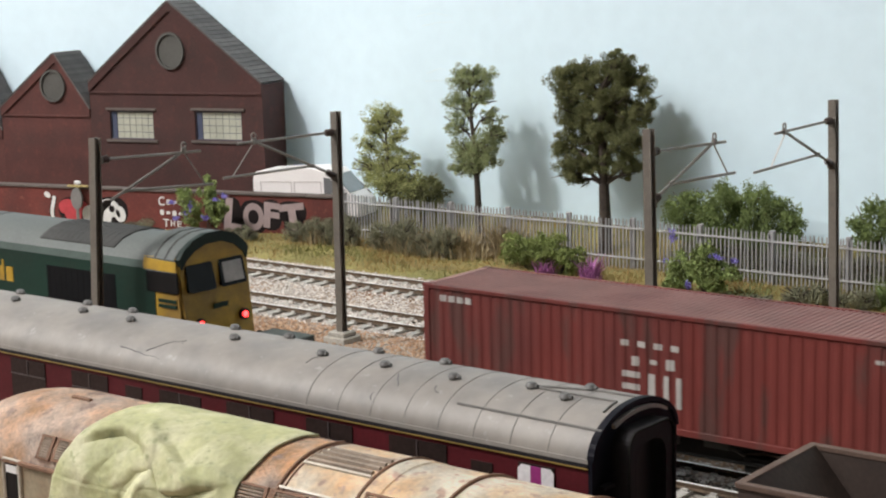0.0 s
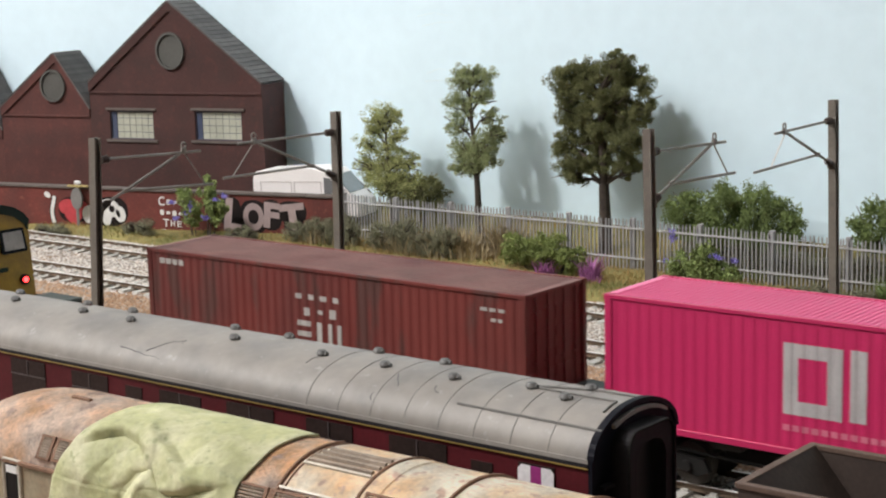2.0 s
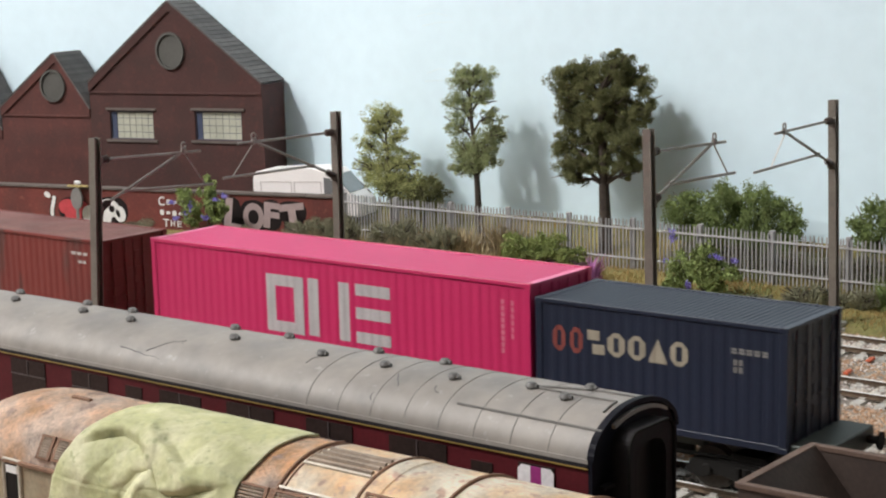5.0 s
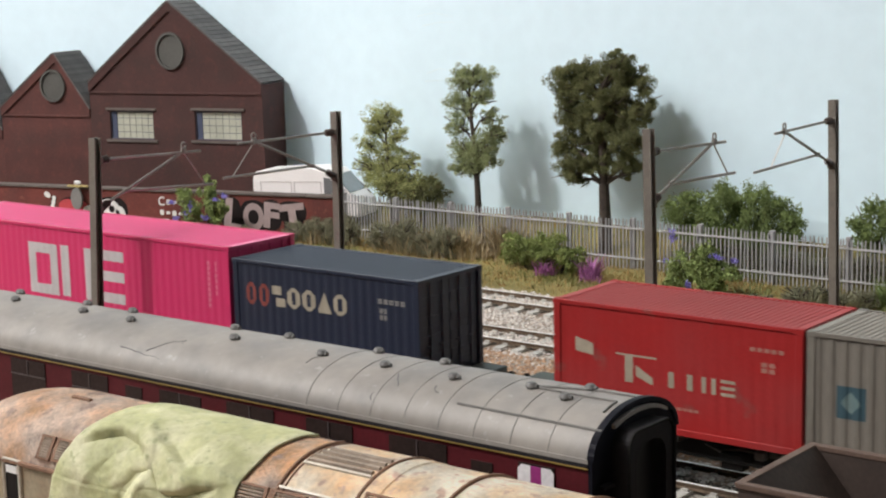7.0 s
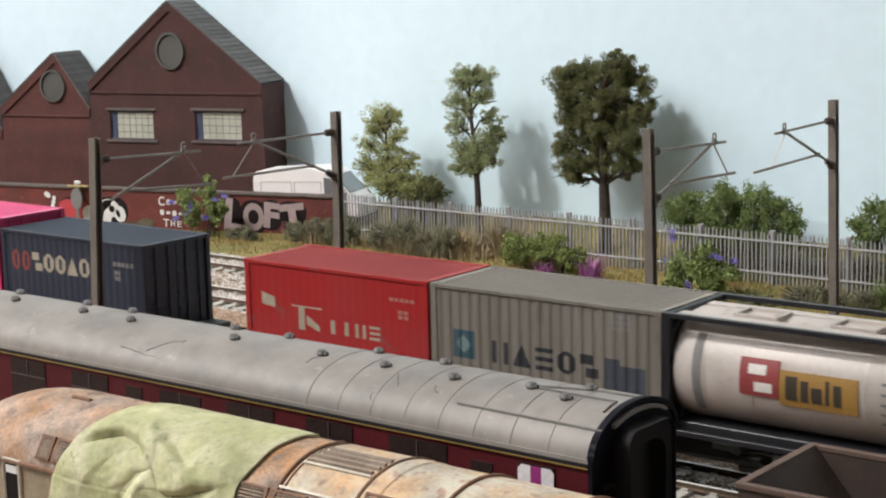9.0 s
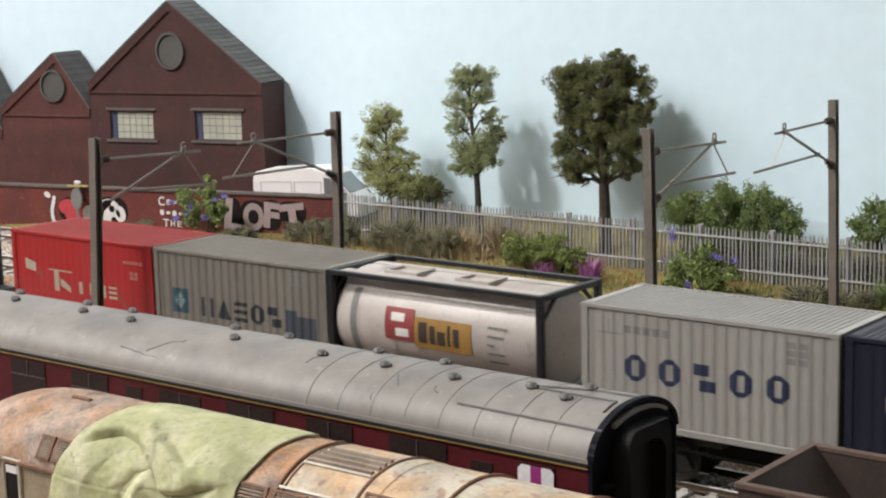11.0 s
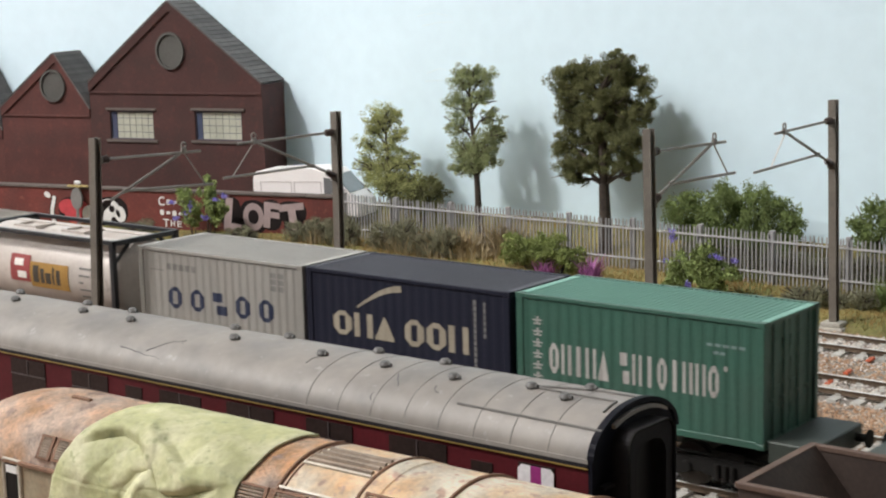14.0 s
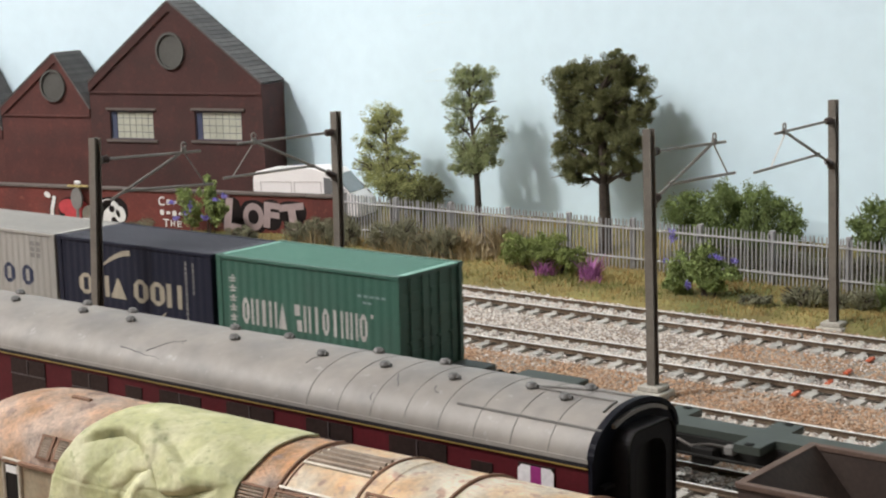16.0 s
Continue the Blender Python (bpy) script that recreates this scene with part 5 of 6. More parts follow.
    # cracked paint lines
    for pts in ([(-343.5, -57), (-337, -59), (-332.5, -63), (-330, -61), (-324.6, -67)], [(-333, -56), (-330, -45), (-326.6, -35), (-323.9, -31)], [(-323.9, -31), (-323.2, -40)], [(-280, -32), (-279.4, -20), (-278.2, -12)], [(-251.8, -24), (-248.8, -38), (-247.5, -47)], [(-238.5, -32), (-237.7, -38), (-235.3, -44)], [(-253.5, -66), (-253.6, -50)]):
        bm = bmesh.new()
        rng = random.Random(len(pts))
        path = []
        for (xa, aa), (xb, ab) in zip(pts, pts[1:]):
            for f in (0, 0.33, 0.66):
                y, z = arc(radians(aa + (ab - aa) * f + rng.uniform(-1, 1)), 0.02)
                path.append((xa + (xb - xa) * f + rng.uniform(-.4, .4) - base, y, z))
        tube(bm, path, 0.17, 0.07, 5)
        part("paint_crack", bm, CRACK, roof, "dark crack in the roof paint")
    # end: dark rim, corridor connection
    bm = bmesh.new()
    endp = [arc(-math.pi / 2 + math.pi * i / n, 0.15) for i in range(n + 1)] + [(17.5, 24), (17.2, 10), (-17.2, 10), (-17.5, 24)]
    extrude(bm, endp, "x", L + 1.2, L + 2.2)
    part("end_panel", bm, BLUEBLK, t, "blue-black coach end")
    bm = bmesh.new()
    rim = [arc(-math.pi / 2 + math.pi * i / n, 0.3) for i in range(n + 1)]
    for (y0, z0), (y1, z1) in zip(rim, rim[1:]):
        extrude(bm, [(y0, z0), (y1, z1), (y1 * 0.93, zg + (z1 - zg) * 0.88), (y0 * 0.93, zg + (z0 - zg) * 0.88)], "x", L + 1.0, L + 2.7)
    bmesh.ops.remove_doubles(bm, verts=bm.verts, dist=0.002)
    part("end_rim", bm, BLUEBLK, t)
    bm = bmesh.new()
    rail = [arc(radians(-38 + 84 * i / 10), -1.3) for i in range(11)]
    for (y0, z0), (y1, z1) in zip(rail, rail[1:]):
        extrude(bm, [(y0, z0), (y1, z1), (y1, z1 - 0.9), (y0, z0 - 0.9)], "x", L + 2.3, L + 3.4)
    bmesh.ops.remove_doubles(bm, verts=bm.verts, dist=0.002)
    part("end_handrail", bm, ROOF, t, "pale grey strip along the roof edge")
    def arch(half, top, r):
        pts = [(half, 9)]
        pts += [(half - r + r * math.cos(k * math.pi / 12), top - r + r * math.sin(k * math.pi / 12)) for k in range(7)]
        pts += [(-half + r - r * math.sin(k * math.pi / 12), top - r + r * math.cos(k * math.pi / 12)) for k in range(7)]
        return pts + [(-half, 9)]
    outer, inner = arch(9.6, 43.6, 3.6), arch(6.2, 40.0, 4.5)
    bm = bmesh.new()
    for i in range(len(outer) - 1):
        extrude(bm, [outer[i], outer[i + 1], inner[i + 1], inner[i]], "x", L + 2.2, L + 6.2)
    bmesh.ops.remove_doubles(bm, verts=bm.verts, dist=0.002)
    gang = part("gangway", bm, BLACKC, t, "black rubbing plate of the corridor connection")
    bm = bmesh.new()
    extrude(bm, inner, "x", L + 2.22, L + 3.0)
    part("gangway_door", bm, BLACKPLASTIC, gang)
    bm = bmesh.new()
    for i in range(len(outer) - 1):
        o2 = [(y * 0.96, z - 0.5) for y, z in outer]
        extrude(bm, [outer[i], outer[i + 1], o2[i + 1], o2[i]], "x", L + 6.2, L + 6.7)
    bmesh.ops.remove_doubles(bm, verts=bm.verts, dist=0.002)
    part("gangway_edge", bm, UNDER, gang)
    bm = bmesh.new()
    for z in (14, 20, 26, 32):
        box(bm, L + 2.2, L + 4.0, -15, -11.4, z, z + 0.7)
    part("end_step", bm, BLACKC, t)
    for c in (36, L - 36):
        bm = bmesh.new()
        for s in (-1, 1):
            box(bm, c - 26, c + 26, s * 12 - 1, s * 12 + 1, 3.6, 8.5, 0.5)
            for dx in (-16, 16):
                tube(bm, [(c + dx, s * 8.9, 6), (c + dx, s * 7.2, 6)], 6, None, 18)
        box(bm, c - 5, c + 5, -12, 12, 5, 8.3)
        part("bogie", bm, UNDER, t)
    for y in (-11.4, 11.4):
        bm = bmesh.new()
        tube(bm, [(L, y, 13.4), (L + 5, y, 13.4)], 1.4, None, 10)
        tube(bm, [(L + 5, y, 13.4), (L + 5.8, y, 13.4)], 3.1, None, 14)
        part("buffer", bm, UNDER, t)


# ---- the rusty locomotive shell with a sheet over it ----
def rusty_shell():
    x0, yc = -325.0, -152.0
    t = thing("derelict_locomotive", "derelict locomotive body with rusted bleached paint", "locomotive", (x0, yc, 0))
    RUST = mat("rusted_paint", (0.74, 0.60, 0.50), 0.75, vary=0.26, scale=170, fine=1000, bump=0.5, second=(0.70, 0.39, 0.18), second_scale=70, amount=0.44, spread=0.13, third=(0.50, 0.37, 0.31), third_scale=210, third_amount=0.30)
    PALE = mat("bleached_paint", (0.93, 0.86, 0.73), 0.7, vary=0.18, scale=120, fine=900, bump=0.35, second=(0.90, 0.62, 0.34), second_scale=75, amount=0.42, spread=0.14, third=(0.72, 0.54, 0.43), third_scale=330, third_amount=0.28)
    OLIVE = mat("faded_body_side", (0.34, 0.28, 0.19), 0.75, vary=0.2, scale=45, second=(0.30, 0.16, 0.09), second_scale=35)
    TRIM = mat("rust_brown_trim", (0.22, 0.12, 0.075), 0.8, vary=0.25, scale=120)
    LOUV = mat("louvre_dirt", (0.30, 0.24, 0.19), 0.8, vary=0.25, scale=150)
    CREAM = mat("cream_window_surround", (0.62, 0.56, 0.48), 0.6, vary=0.15, scale=100)
    zg, rise, hw, L = 33.0, 12.5, 17.5, 232.0

    def arc(a, off=0.0):
        return (hw + off) * math.sin(a), zg + (rise + off) * math.cos(a)
    n = 30

    def shell(xa, xb, a0, a1, off, m, name, label="", drop=0.0, nose=None):
        bm = bmesh.new()
        k = 26
        rows = []
        xs = [xa + (xb - xa) * i / 8 for i in range(9)]
        for x in xs:
            f = 1.0
            if nose:
                u = max(0.0, (nose - x) / (nose + 12))
                f = math.sqrt(max(0.02, 1 - u * u * 0.75))
            row = []
            for i in range(k + 1):
                y, z = arc(radians(a0 + (a1 - a0) * i / k), off)
                row.append(bm.verts.new((x, y * (0.75 + 0.25 * f), zg + (z - zg) * f)))
            rows.append(row)
        for a, b in zip(rows, rows[1:]):
            for i in range(k):
                bm.faces.new((a[i], a[i + 1], b[i + 1], b[i]))
        r = bmesh.ops.solidify(bm, geom=list(bm.faces), thickness=0.5)
        return part(name, bm, m, t, label, smooth=40)
    shell(-11, 30, -90, 90, 0, RUST, "cab_roof", "domed rusty cab roof", nose=14)
    shell(30, 86, -90, 90, 0, RUST, "roof_section", "orange rusted roof section")
    shell(86, 116, -90, 90, 0.1, RUST, "roof_section", "orange rusted roof section")
    shell(96.4, 120, -52, 90, 0.25, PALE, "roof_section", "bleached roof section")
    shell(116, 160, -90, 90, 0.05, PALE, "roof_section", "bleached cream roof section")
    shell(160, L, -90, 90, 0, PALE, "roof_section", "bleached cream roof section")
    bm = bmesh.new()
    extrude(bm, [(-17.4, zg), (-17.7, 18), (-16.5, 8), (16.5, 8), (17.7, 18), (17.4, zg)], "x", -8, L)
    part("body_side", bm, OLIVE, t, "faded brown-green body side")
    bm = bmesh.new()
    box(bm, 1, L, -18.3, -17.2, zg - 0.5, zg + 0.5, 0.2)
    part("cantrail", bm, TRIM, t, "raised rusty cantrail moulding")
    # roof seams
    for x, a0, a1, w in ((82.5, -90, 20, .35), (95.5, -72, 20, .5), (97, -62, 20, .25), (115.6, -90, 60, .45), (135.5, -90, 60, .45), (160, -90, 60, .4), (185, -90, 60, .4)):
        bm = bmesh.new()
        path = [(x, *arc(radians(a0 + (a1 - a0) * i / 18), 0.25)) for i in range(19)]
        tube(bm, path, w, None, 6)
        part("roof_seam", bm, TRIM, t, "raised rusty seam")
    # louvre panels on the roof shoulder
    def louvre(xa, xb, a0, a1, bars):
        bm = bmesh.new()
        for u0, u1, v0, v1 in ((xa, xb, a0, a0 + 2), (xa, xb, a1 - 2, a1), (xa, xa + .9, a0, a1), (xb - .9, xb, a0, a1)):
            q = [arc(radians(v0), .1), arc(radians(v1), .1), arc(radians(v1), .7), arc(radians(v0), .7)]
            extrude(bm, q, "x", u0, u1)
        fr = part("louvre_panel", bm, TRIM, t, "rusty louvre panel")
        for i in range(bars):
            v = a0 + 2 + (a1 - a0 - 4) * (i + .5) / bars
            q = [arc(radians(v - 1.2), .15), arc(radians(v + 1.2), .15), arc(radians(v), .65)]
            bm = bmesh.new()
            extrude(bm, q, "x", xa + .9, xb - .9)
            part("louvre", bm, LOUV, fr)
    louvre(22.0, 26.6, -80, -56, 8)
    louvre(27.4, 32.6, -79, -56, 8)
    louvre(84.0, 93.5, -80, -55, 7)
    louvre(94.0, 104.0, -80, -55, 7)
    louvre(117, 133, -80, -40, 9)
    for y, x0b, x1b in ((-22, 97.5, 114.5), (-16, 97.5, 115), (-10, 98, 115), (-4, 98.5, 115)):
        bm = bmesh.new()
        q = [arc(radians(y - 1.8), .2), arc(radians(y + 1.8), .2), arc(radians(y + 1), 1.0), arc(radians(y - 1), 1.0)]
        extrude(bm, q, "x", x0b, x1b)
        part("roof_slat", bm, LOUV, t, "dirty grey roof slat")
    for x, a in ((20.6, -7),):
        bm = bmesh.new()
        y, z = arc(radians(a))
        box(bm, x - 3.2, x + 3.2, y - .6, y + .6, z - .3, z + .5, .15)
        part("lifting_bracket", bm, TRIM, t)
    # frame round the light panel
    for a, xa, xb in ((-52, 96, 152), (-26, 97, 115)):
        bm = bmesh.new()
        q = [arc(radians(a - 1), .1), arc(radians(a + 1), .1), arc(radians(a + 1), .8), arc(radians(a - 1), .8)]
        extrude(bm, q, "x", xa, xb)
        part("panel_edge", bm, CREAM, t)
    # cab side window
    bm = bmesh.new()
    for x0b, x1b, z0, z1 in ((9.8, 10.5, 22, 33.6), (15.4, 16.4, 22, 33.2), (9.8, 16.4, 21, 22.6), (9.8, 16.4, 32.9, 33.6)):
        box(bm, x0b, x1b, -18.3, -17.1, z0, z1, .3)
    w = part("cab_window", bm, CREAM, t, "cream-framed cab side window")
    bm = bmesh.new()
    box(bm, 10.6, 15.4, -17.8, -17.2, 22.8, 33.2)
    p = part("pane", bm, GLASSDARK, w)
    bm = bmesh.new()
    box(bm, 11, 15, -17.95, -17.75, 30.2, 32)
    part("reflective_strip", bm, PAINTWHITE, w)
    for c in (46, L - 46):
        bm = bmesh.new()
        for s in (-1, 1):
            box(bm, c - 30, c + 30, s * 12 - 1, s * 12 + 1, 3.4, 8.4, 0.5)
            for dx in (-22, 0, 22):
                tube(bm, [(c + dx, s * 8.9, 6), (c + dx, s * 7.2, 6)], 6, None, 16)
        box(bm, c - 5, c + 5, -12, 12, 5, 8.3)
        part("bogie", bm, UNDER, t)


def tarpaulin():
    """A pale green sheet lying over the shell, pulled into folds."""
    yc, zg, rise, hw = -152.0, 33.0, 12.5, 17.5
    TARP = mat("green_sheet", (0.42, 0.42, 0.22), 0.75, vary=0.16, scale=60, fine=700, bump=0.3, second=(0.57, 0.55, 0.36), second_scale=95, amount=0.45, spread=0.12, third=(0.36, 0.37, 0.21), third_scale=420, third_amount=0.22)
    nx, na = 150, 120
    verts, faces = [], []
    # creases: a line of (along, angle) points, height, and how fast it falls off on its two sides
    creases = [([(33, -58), (38, -45), (47, -37), (54, -40), (59, -49), (60, -60)], 1.9, 4.5, 0.9), ([(36, -56), (40, -48), (47, -42), (53, -45), (57, -53)], -1.3, 1.2, 1.6),
               ([(50, -18), (55, -31), (62, -46), (68, -57), (75, -63), (84, -60)], 2.0, 1.2, 3.2), ([(62, -38), (66, -47), (71, -57)], -0.9, 1.2, 1.2),
               ([(64, -78), (70, -75), (80, -65)], 1.9, 3.2, 0.8), ([(66, -82), (73, -76), (80, -68)], -2.4, 0.9, 1.1),
               ([(51, -104), (53.5, -84), (57, -71), (61, -64)], -2.0, 1.2, 0.9), ([(55, -104), (58, -84), (61, -72)], 1.4, 2.0, 1.6),
               ([(61, -60), (62.5, -70), (67, -90), (70, -104)], -1.9, 1.0, 1.2), ([(44, -84), (47, -62), (51, -52)], -0.8, 2.0, 2.0), ([(38, -100), (42, -80), (46, -66)], 0.7, 3.0, 2.4),
               ([(64, -30), (75, -22), (86, -30)], 0.6, 1.6, 2.6), ([(70, -44), (78, -37), (86, -42)], 0.7, 1.4, 2.6), ([(44, 5), (56, 0), (68, -7)], 0.5, 1.6, 1.6), ([(74, -56), (80, -50), (86, -54)], 0.6, 1.2, 2.0)]

    def crease(pts, hh, wa, wb, px, pa):
        """Height of one crease at a place; wa holds on the left of the line's run, wb on its right."""
        best, side, at = 1e9, 1.0, 0.0
        m = len(pts) - 1
        for k in range(m):
            (xa, aa), (xb, ab) = pts[k], pts[k + 1]
            ex, ey, qx, qy = xb - xa, (ab - aa) * 0.28, px - xa, (pa - aa) * 0.28
            f = max(0.0, min(1.0, (qx * ex + qy * ey) / (ex * ex + ey * ey)))
            dist = math.hypot(qx - ex * f, qy - ey * f)
            if dist < best:
                best, side, at = dist, ex * qy - ey * qx, (k + f) / m
        fade = min(1.0, 0.25 + 3.0 * at, 0.25 + 3.0 * (1 - at))
        return hh * fade * math.exp(-best / (wa if side > 0 else wb))
    for i in range(nx + 1):
        u = i / nx
        for j in range(na + 1):
            v = j / na
            edge = 2.5 * noise.noise((v * 5.0, 0.3, 1.0))
            ang = -118 + 140 * v
            xl = 29.5 + (ang + 90) * 0.105 + 0.5 * edge
            xr = 85.3 + (ang + 90) * 0.022 + 1.0 * noise.noise((v * 6.0, 4.0, 1.0))
            x = xl + (xr - xl) * u
            wx = x + 1.2 * noise.noise((x * 0.11, ang * 0.03, 8))
            wa = ang + 4.0 * noise.noise((x * 0.10, ang * 0.03, 12))
            h = 0.5 + 0.35 * noise.noise((x * 0.06, ang * 0.03, 0))
            h += 0.25 * (1 - abs(noise.noise((x * 0.10, ang * 0.035, 5))) * 2.2) + 0.16 * (1 - abs(noise.noise((x * 0.27, ang * 0.09, 9))) * 2)
            for pts, hh, wl, wr in creases:
                h += crease(pts, hh, wl, wr, wx, wa)
            h += 0.22 * (1 - abs(noise.noise((x * 0.22 + 3, ang * 0.05 + x * 0.1, 21))) * 2.4) + 0.10 * noise.noise((x * 0.6, ang * 0.16, 17))
            h *= 1.0 - 0.75 * max(0.0, min(1.0, (ang + 38) / 30))
            lift = min(1.0, min(u, 1 - u) * 9)
            h = 0.32 + max(0.0, h) * (0.06 + 0.94 * lift)
            if ang >= -90:
                y = (hw + h) * math.sin(radians(ang))
                z = zg + (rise + h) * math.cos(radians(ang))
            else:
                y = -(hw + h) - 0.3
                z = zg - (-90 - ang) * 0.33
            verts.append((x - 325.0 + 325.0, y, z))
    w = na + 1
    for i in range(nx):
        for j in range(na):
            a = i * w + j
            faces.append((a, a + 1, a + w + 1, a + w))
    ob = raw("tarpaulin", verts, faces, TARP, smooth=1)
    ob.matrix_basis = pose(-325.0 * MM, yc * MM, 0)
    s = ob.modifiers.new("thickness", "SOLIDIFY")
    s.thickness, s.offset = 0.0005, -1
    tagged(ob, "crumpled pale green sheet draped over the derelict locomotive", "tarpaulin")


def hopper_wagon():
    t = thing("open_wagon", "empty dark brown open wagon with a rusty rim", "railway wagon", (-163.5, -94.0, 0))
    BROWN = mat("wagon_bauxite", (0.052, 0.033, 0.026), 0.75, vary=0.25, scale=60, second=(0.062, 0.046, 0.037), second_scale=30)
    RIM = mat("wagon_rim_wear", (0.12, 0.074, 0.055), 0.7, vary=0.2, scale=90)
    W, L, zt, zb = 16.6, 150.0, 40.2, 14.0
    for s in (-1, 1):
        bm = bmesh.new()
        box(bm, 8, L, s * W, s * (W - 1.0), zb, zt - 0.8)
        part("side_panel", bm, BROWN, t)
        bm = bmesh.new()
        box(bm, 8, L, s * (W + 0.5), s * (W - 1.2), zt - 1.2, zt, 0.15)
        part("top_rail", bm, RIM, t, "worn pale top edge")
        for x in range(20, 150, 18):
            bm = bmesh.new()
            box(bm, x, x + 1.6, s * (W + 0.8), s * W, zb, zt - 1.2, 0.1)
            part("side_rib", bm, BROWN, t)
    bm = bmesh.new()
    extrude(bm, [(8, zt), (9.2, zt), (30, zb + 1), (28.6, zb)], "y", -W + 1.0, W - 1.0)
    part("sloped_end", bm, BROWN, t, "dark sloping end sheet")
    bm = bmesh.new()
    box(bm, 7.4, 9.4, -W - .4, W + .4, zt - 1.2, zt + 0.05, 0.15)
    part("end_rail", bm, RIM, t)
    bm = bmesh.new()
    box(bm, 28, L, -W + 1, W - 1, zb, zb + 1)
    part("floor", bm, BROWN, t)
    bm = bmesh.new()
    box(bm, 2, L, -14, 14, 10, zb, 0.3)
    part("underframe", bm, UNDER, t)
    for x in (24, 60, 100, 136):
        bm = bmesh.new()
        for s in (-1, 1):
            tube(bm, [(x, s * 7.2, 6), (x, s * 8.9, 6)], 6, None, 16)
            box(bm, x - 3, x + 3, s * 11 - 1, s * 11 + 1, 4, 10.2)
        tube(bm, [(x, -11, 6), (x, 11, 6)], 1.0, None, 8)
        part("wheelset", bm, UNDER, t)


# ---- building it ----
room()
backscene()
paint_wrinkles()
GZ = rails_and_beds()
tracks()
ballast(GZ)
turf(GZ)
mast(-451.1, -28.5, 1, 3.7, (49.1, 78.3), (40.8, 79.4), (40.8, 79.2), (13.2, 55.6, 65.4), (51.6, 65.7))
mast(-432.8, 79.2, -1, 0.46, (53.2, 80.9), (44.8, 81.0), (44.8, 81.0), (13.8, 61.0, 69.3), (56.1, 69.5))
mast(-287.0, 73.5, 1, -1.0, (51.7, 78.6), (43.8, 79.4), (43.0, 79.2), (13.7, 58.1, 66.8), (53.1, 67.0))
mast(-278.9, 195.5, -1, -1.15, (47.9, 79.6), (40.6, 79.7), (40.0, 79.5), (13.2, 64.0, 67.3), (51.6, 67.6), PAINTWHITE)
fence()
brick_wall()
gable_building(58.9, 173.5, 2, 79.0, 117.0, 124.7, 25, 32, 73.3, [(117.0, 97.2, 9.3, 10.5)], [(72.7, 103.0, 47.0, 63.2), (130.8, 160.2, 46.6, 62.7)], "dark red-brown brick gabled warehouse with two multi-pane windows")
gable_building(174.0, 237.5, 2, 63.5, 197.0, 95.6, 24.5, 32.5, 59.2, [(199.1, 76.9, 8.8, 9.4)], [], "small red-brown brick gabled warehouse with a slate roof", BRICKRED)
gable_building(238.0, 306.0, 2, 50.0, 272.0, 110.0, 24.5, 33, 46.0, [], [], "red-brown brick gabled warehouse at the row's end", BRICKRED)
van()
oval_marker()

# trees before the sky board
tree("bushy olive-green model tree with a stout brown trunk", (-427.5, 262, 1.5), 98, 3.4, 36, [((-19, -3, 83), (12, 10, 10)), ((-22, 3, 69), (10, 10, 9)), ((-23, 3, 54), (10, 10, 9)), ((-16, -3, 44), (10, 10, 8)), ((-17, 0, 88), (9, 9, 8)), ((-6, 3, 88), (9, 9, 8)), ((8, 0, 90), (10, 10, 9)), ((17, 3, 84), (10, 10, 8)), ((20, 3, 72), (9, 9, 8)), ((18, -3, 59), (10, 10, 8)), ((11, 3, 47), (9, 9, 8)), ((-3, -3, 75), (11, 10, 9)), ((0, 0, 61), (11, 10, 9)), ((-5, 0, 46), (9, 9, 8)), ((5, 3, 95), (6, 6, 5)), ((13, -3, 94), (6, 6, 5)), ((-15, -3, 38), (4, 4, 4)), ((12, 3, 42), (4, 4, 4)), ((6, 3, 76), (10, 8, 9)), ((10, 3, 66), (9, 8, 8)), ((-12, 3, 62), (9, 8, 9)), ((-8, 4, 54), (9, 8, 8))], LEAFBIG, 120000, 0.45, 11, lean=(-2, 0), wide=1.0, squeeze=0.91)
tree("slender pale green model tree with open curly branches", (-502, 262, 1.5), 91, 2.1, 34, [((-9, -1, 84), (8, 6, 6)), ((2, 1, 84), (7, 6, 6)), ((-11, 1, 71), (8, 6, 6)), ((4, -1, 76), (6, 6, 4)), ((9, 0, 66), (5, 5, 4)), ((-14, 1, 61), (6, 6, 5)), ((7, 0, 55), (8, 6, 6)), ((12, 1, 58), (4, 4, 3)), ((-10, 1, 48), (8, 6, 6)), ((1, -1, 48), (8, 6, 7)), ((-5, 1, 40), (6, 6, 5)), ((-12, -1, 40), (5, 5, 4)), ((6, 0, 44), (6, 6, 4)), ((-2, 0, 88), (4, 4, 3))], LEAFMID, 27000, 0.46, 12, lean=(-5, 0), twigs=12, wide=1.22)
tree("thin pale olive model tree rising from a dense shrub", (-559, 262, 1.5), 70, 1.6, 24, [((-6, -1, 63), (9, 6, 7)), ((1, 1, 64), (6, 6, 4)), ((-12, 1, 57), (7, 6, 5)), ((6, -1, 55), (6, 6, 4)), ((-17, 0, 48), (7, 6, 5)), ((-3, 1, 47), (8, 6, 6)), ((-19, 0, 38), (6, 6, 5)), ((-7, 1, 38), (8, 6, 6)), ((6, 1, 41), (7, 6, 5)), ((14, -1, 40), (4, 4, 4)), ((-12, 1, 31), (9, 6, 7)), ((0, -1, 30), (11, 6, 8)), ((13, 0, 29), (10, 6, 8))], LEAFPALE, 27000, 0.46, 13, lean=(-4, 0), twigs=12, wide=1.22)
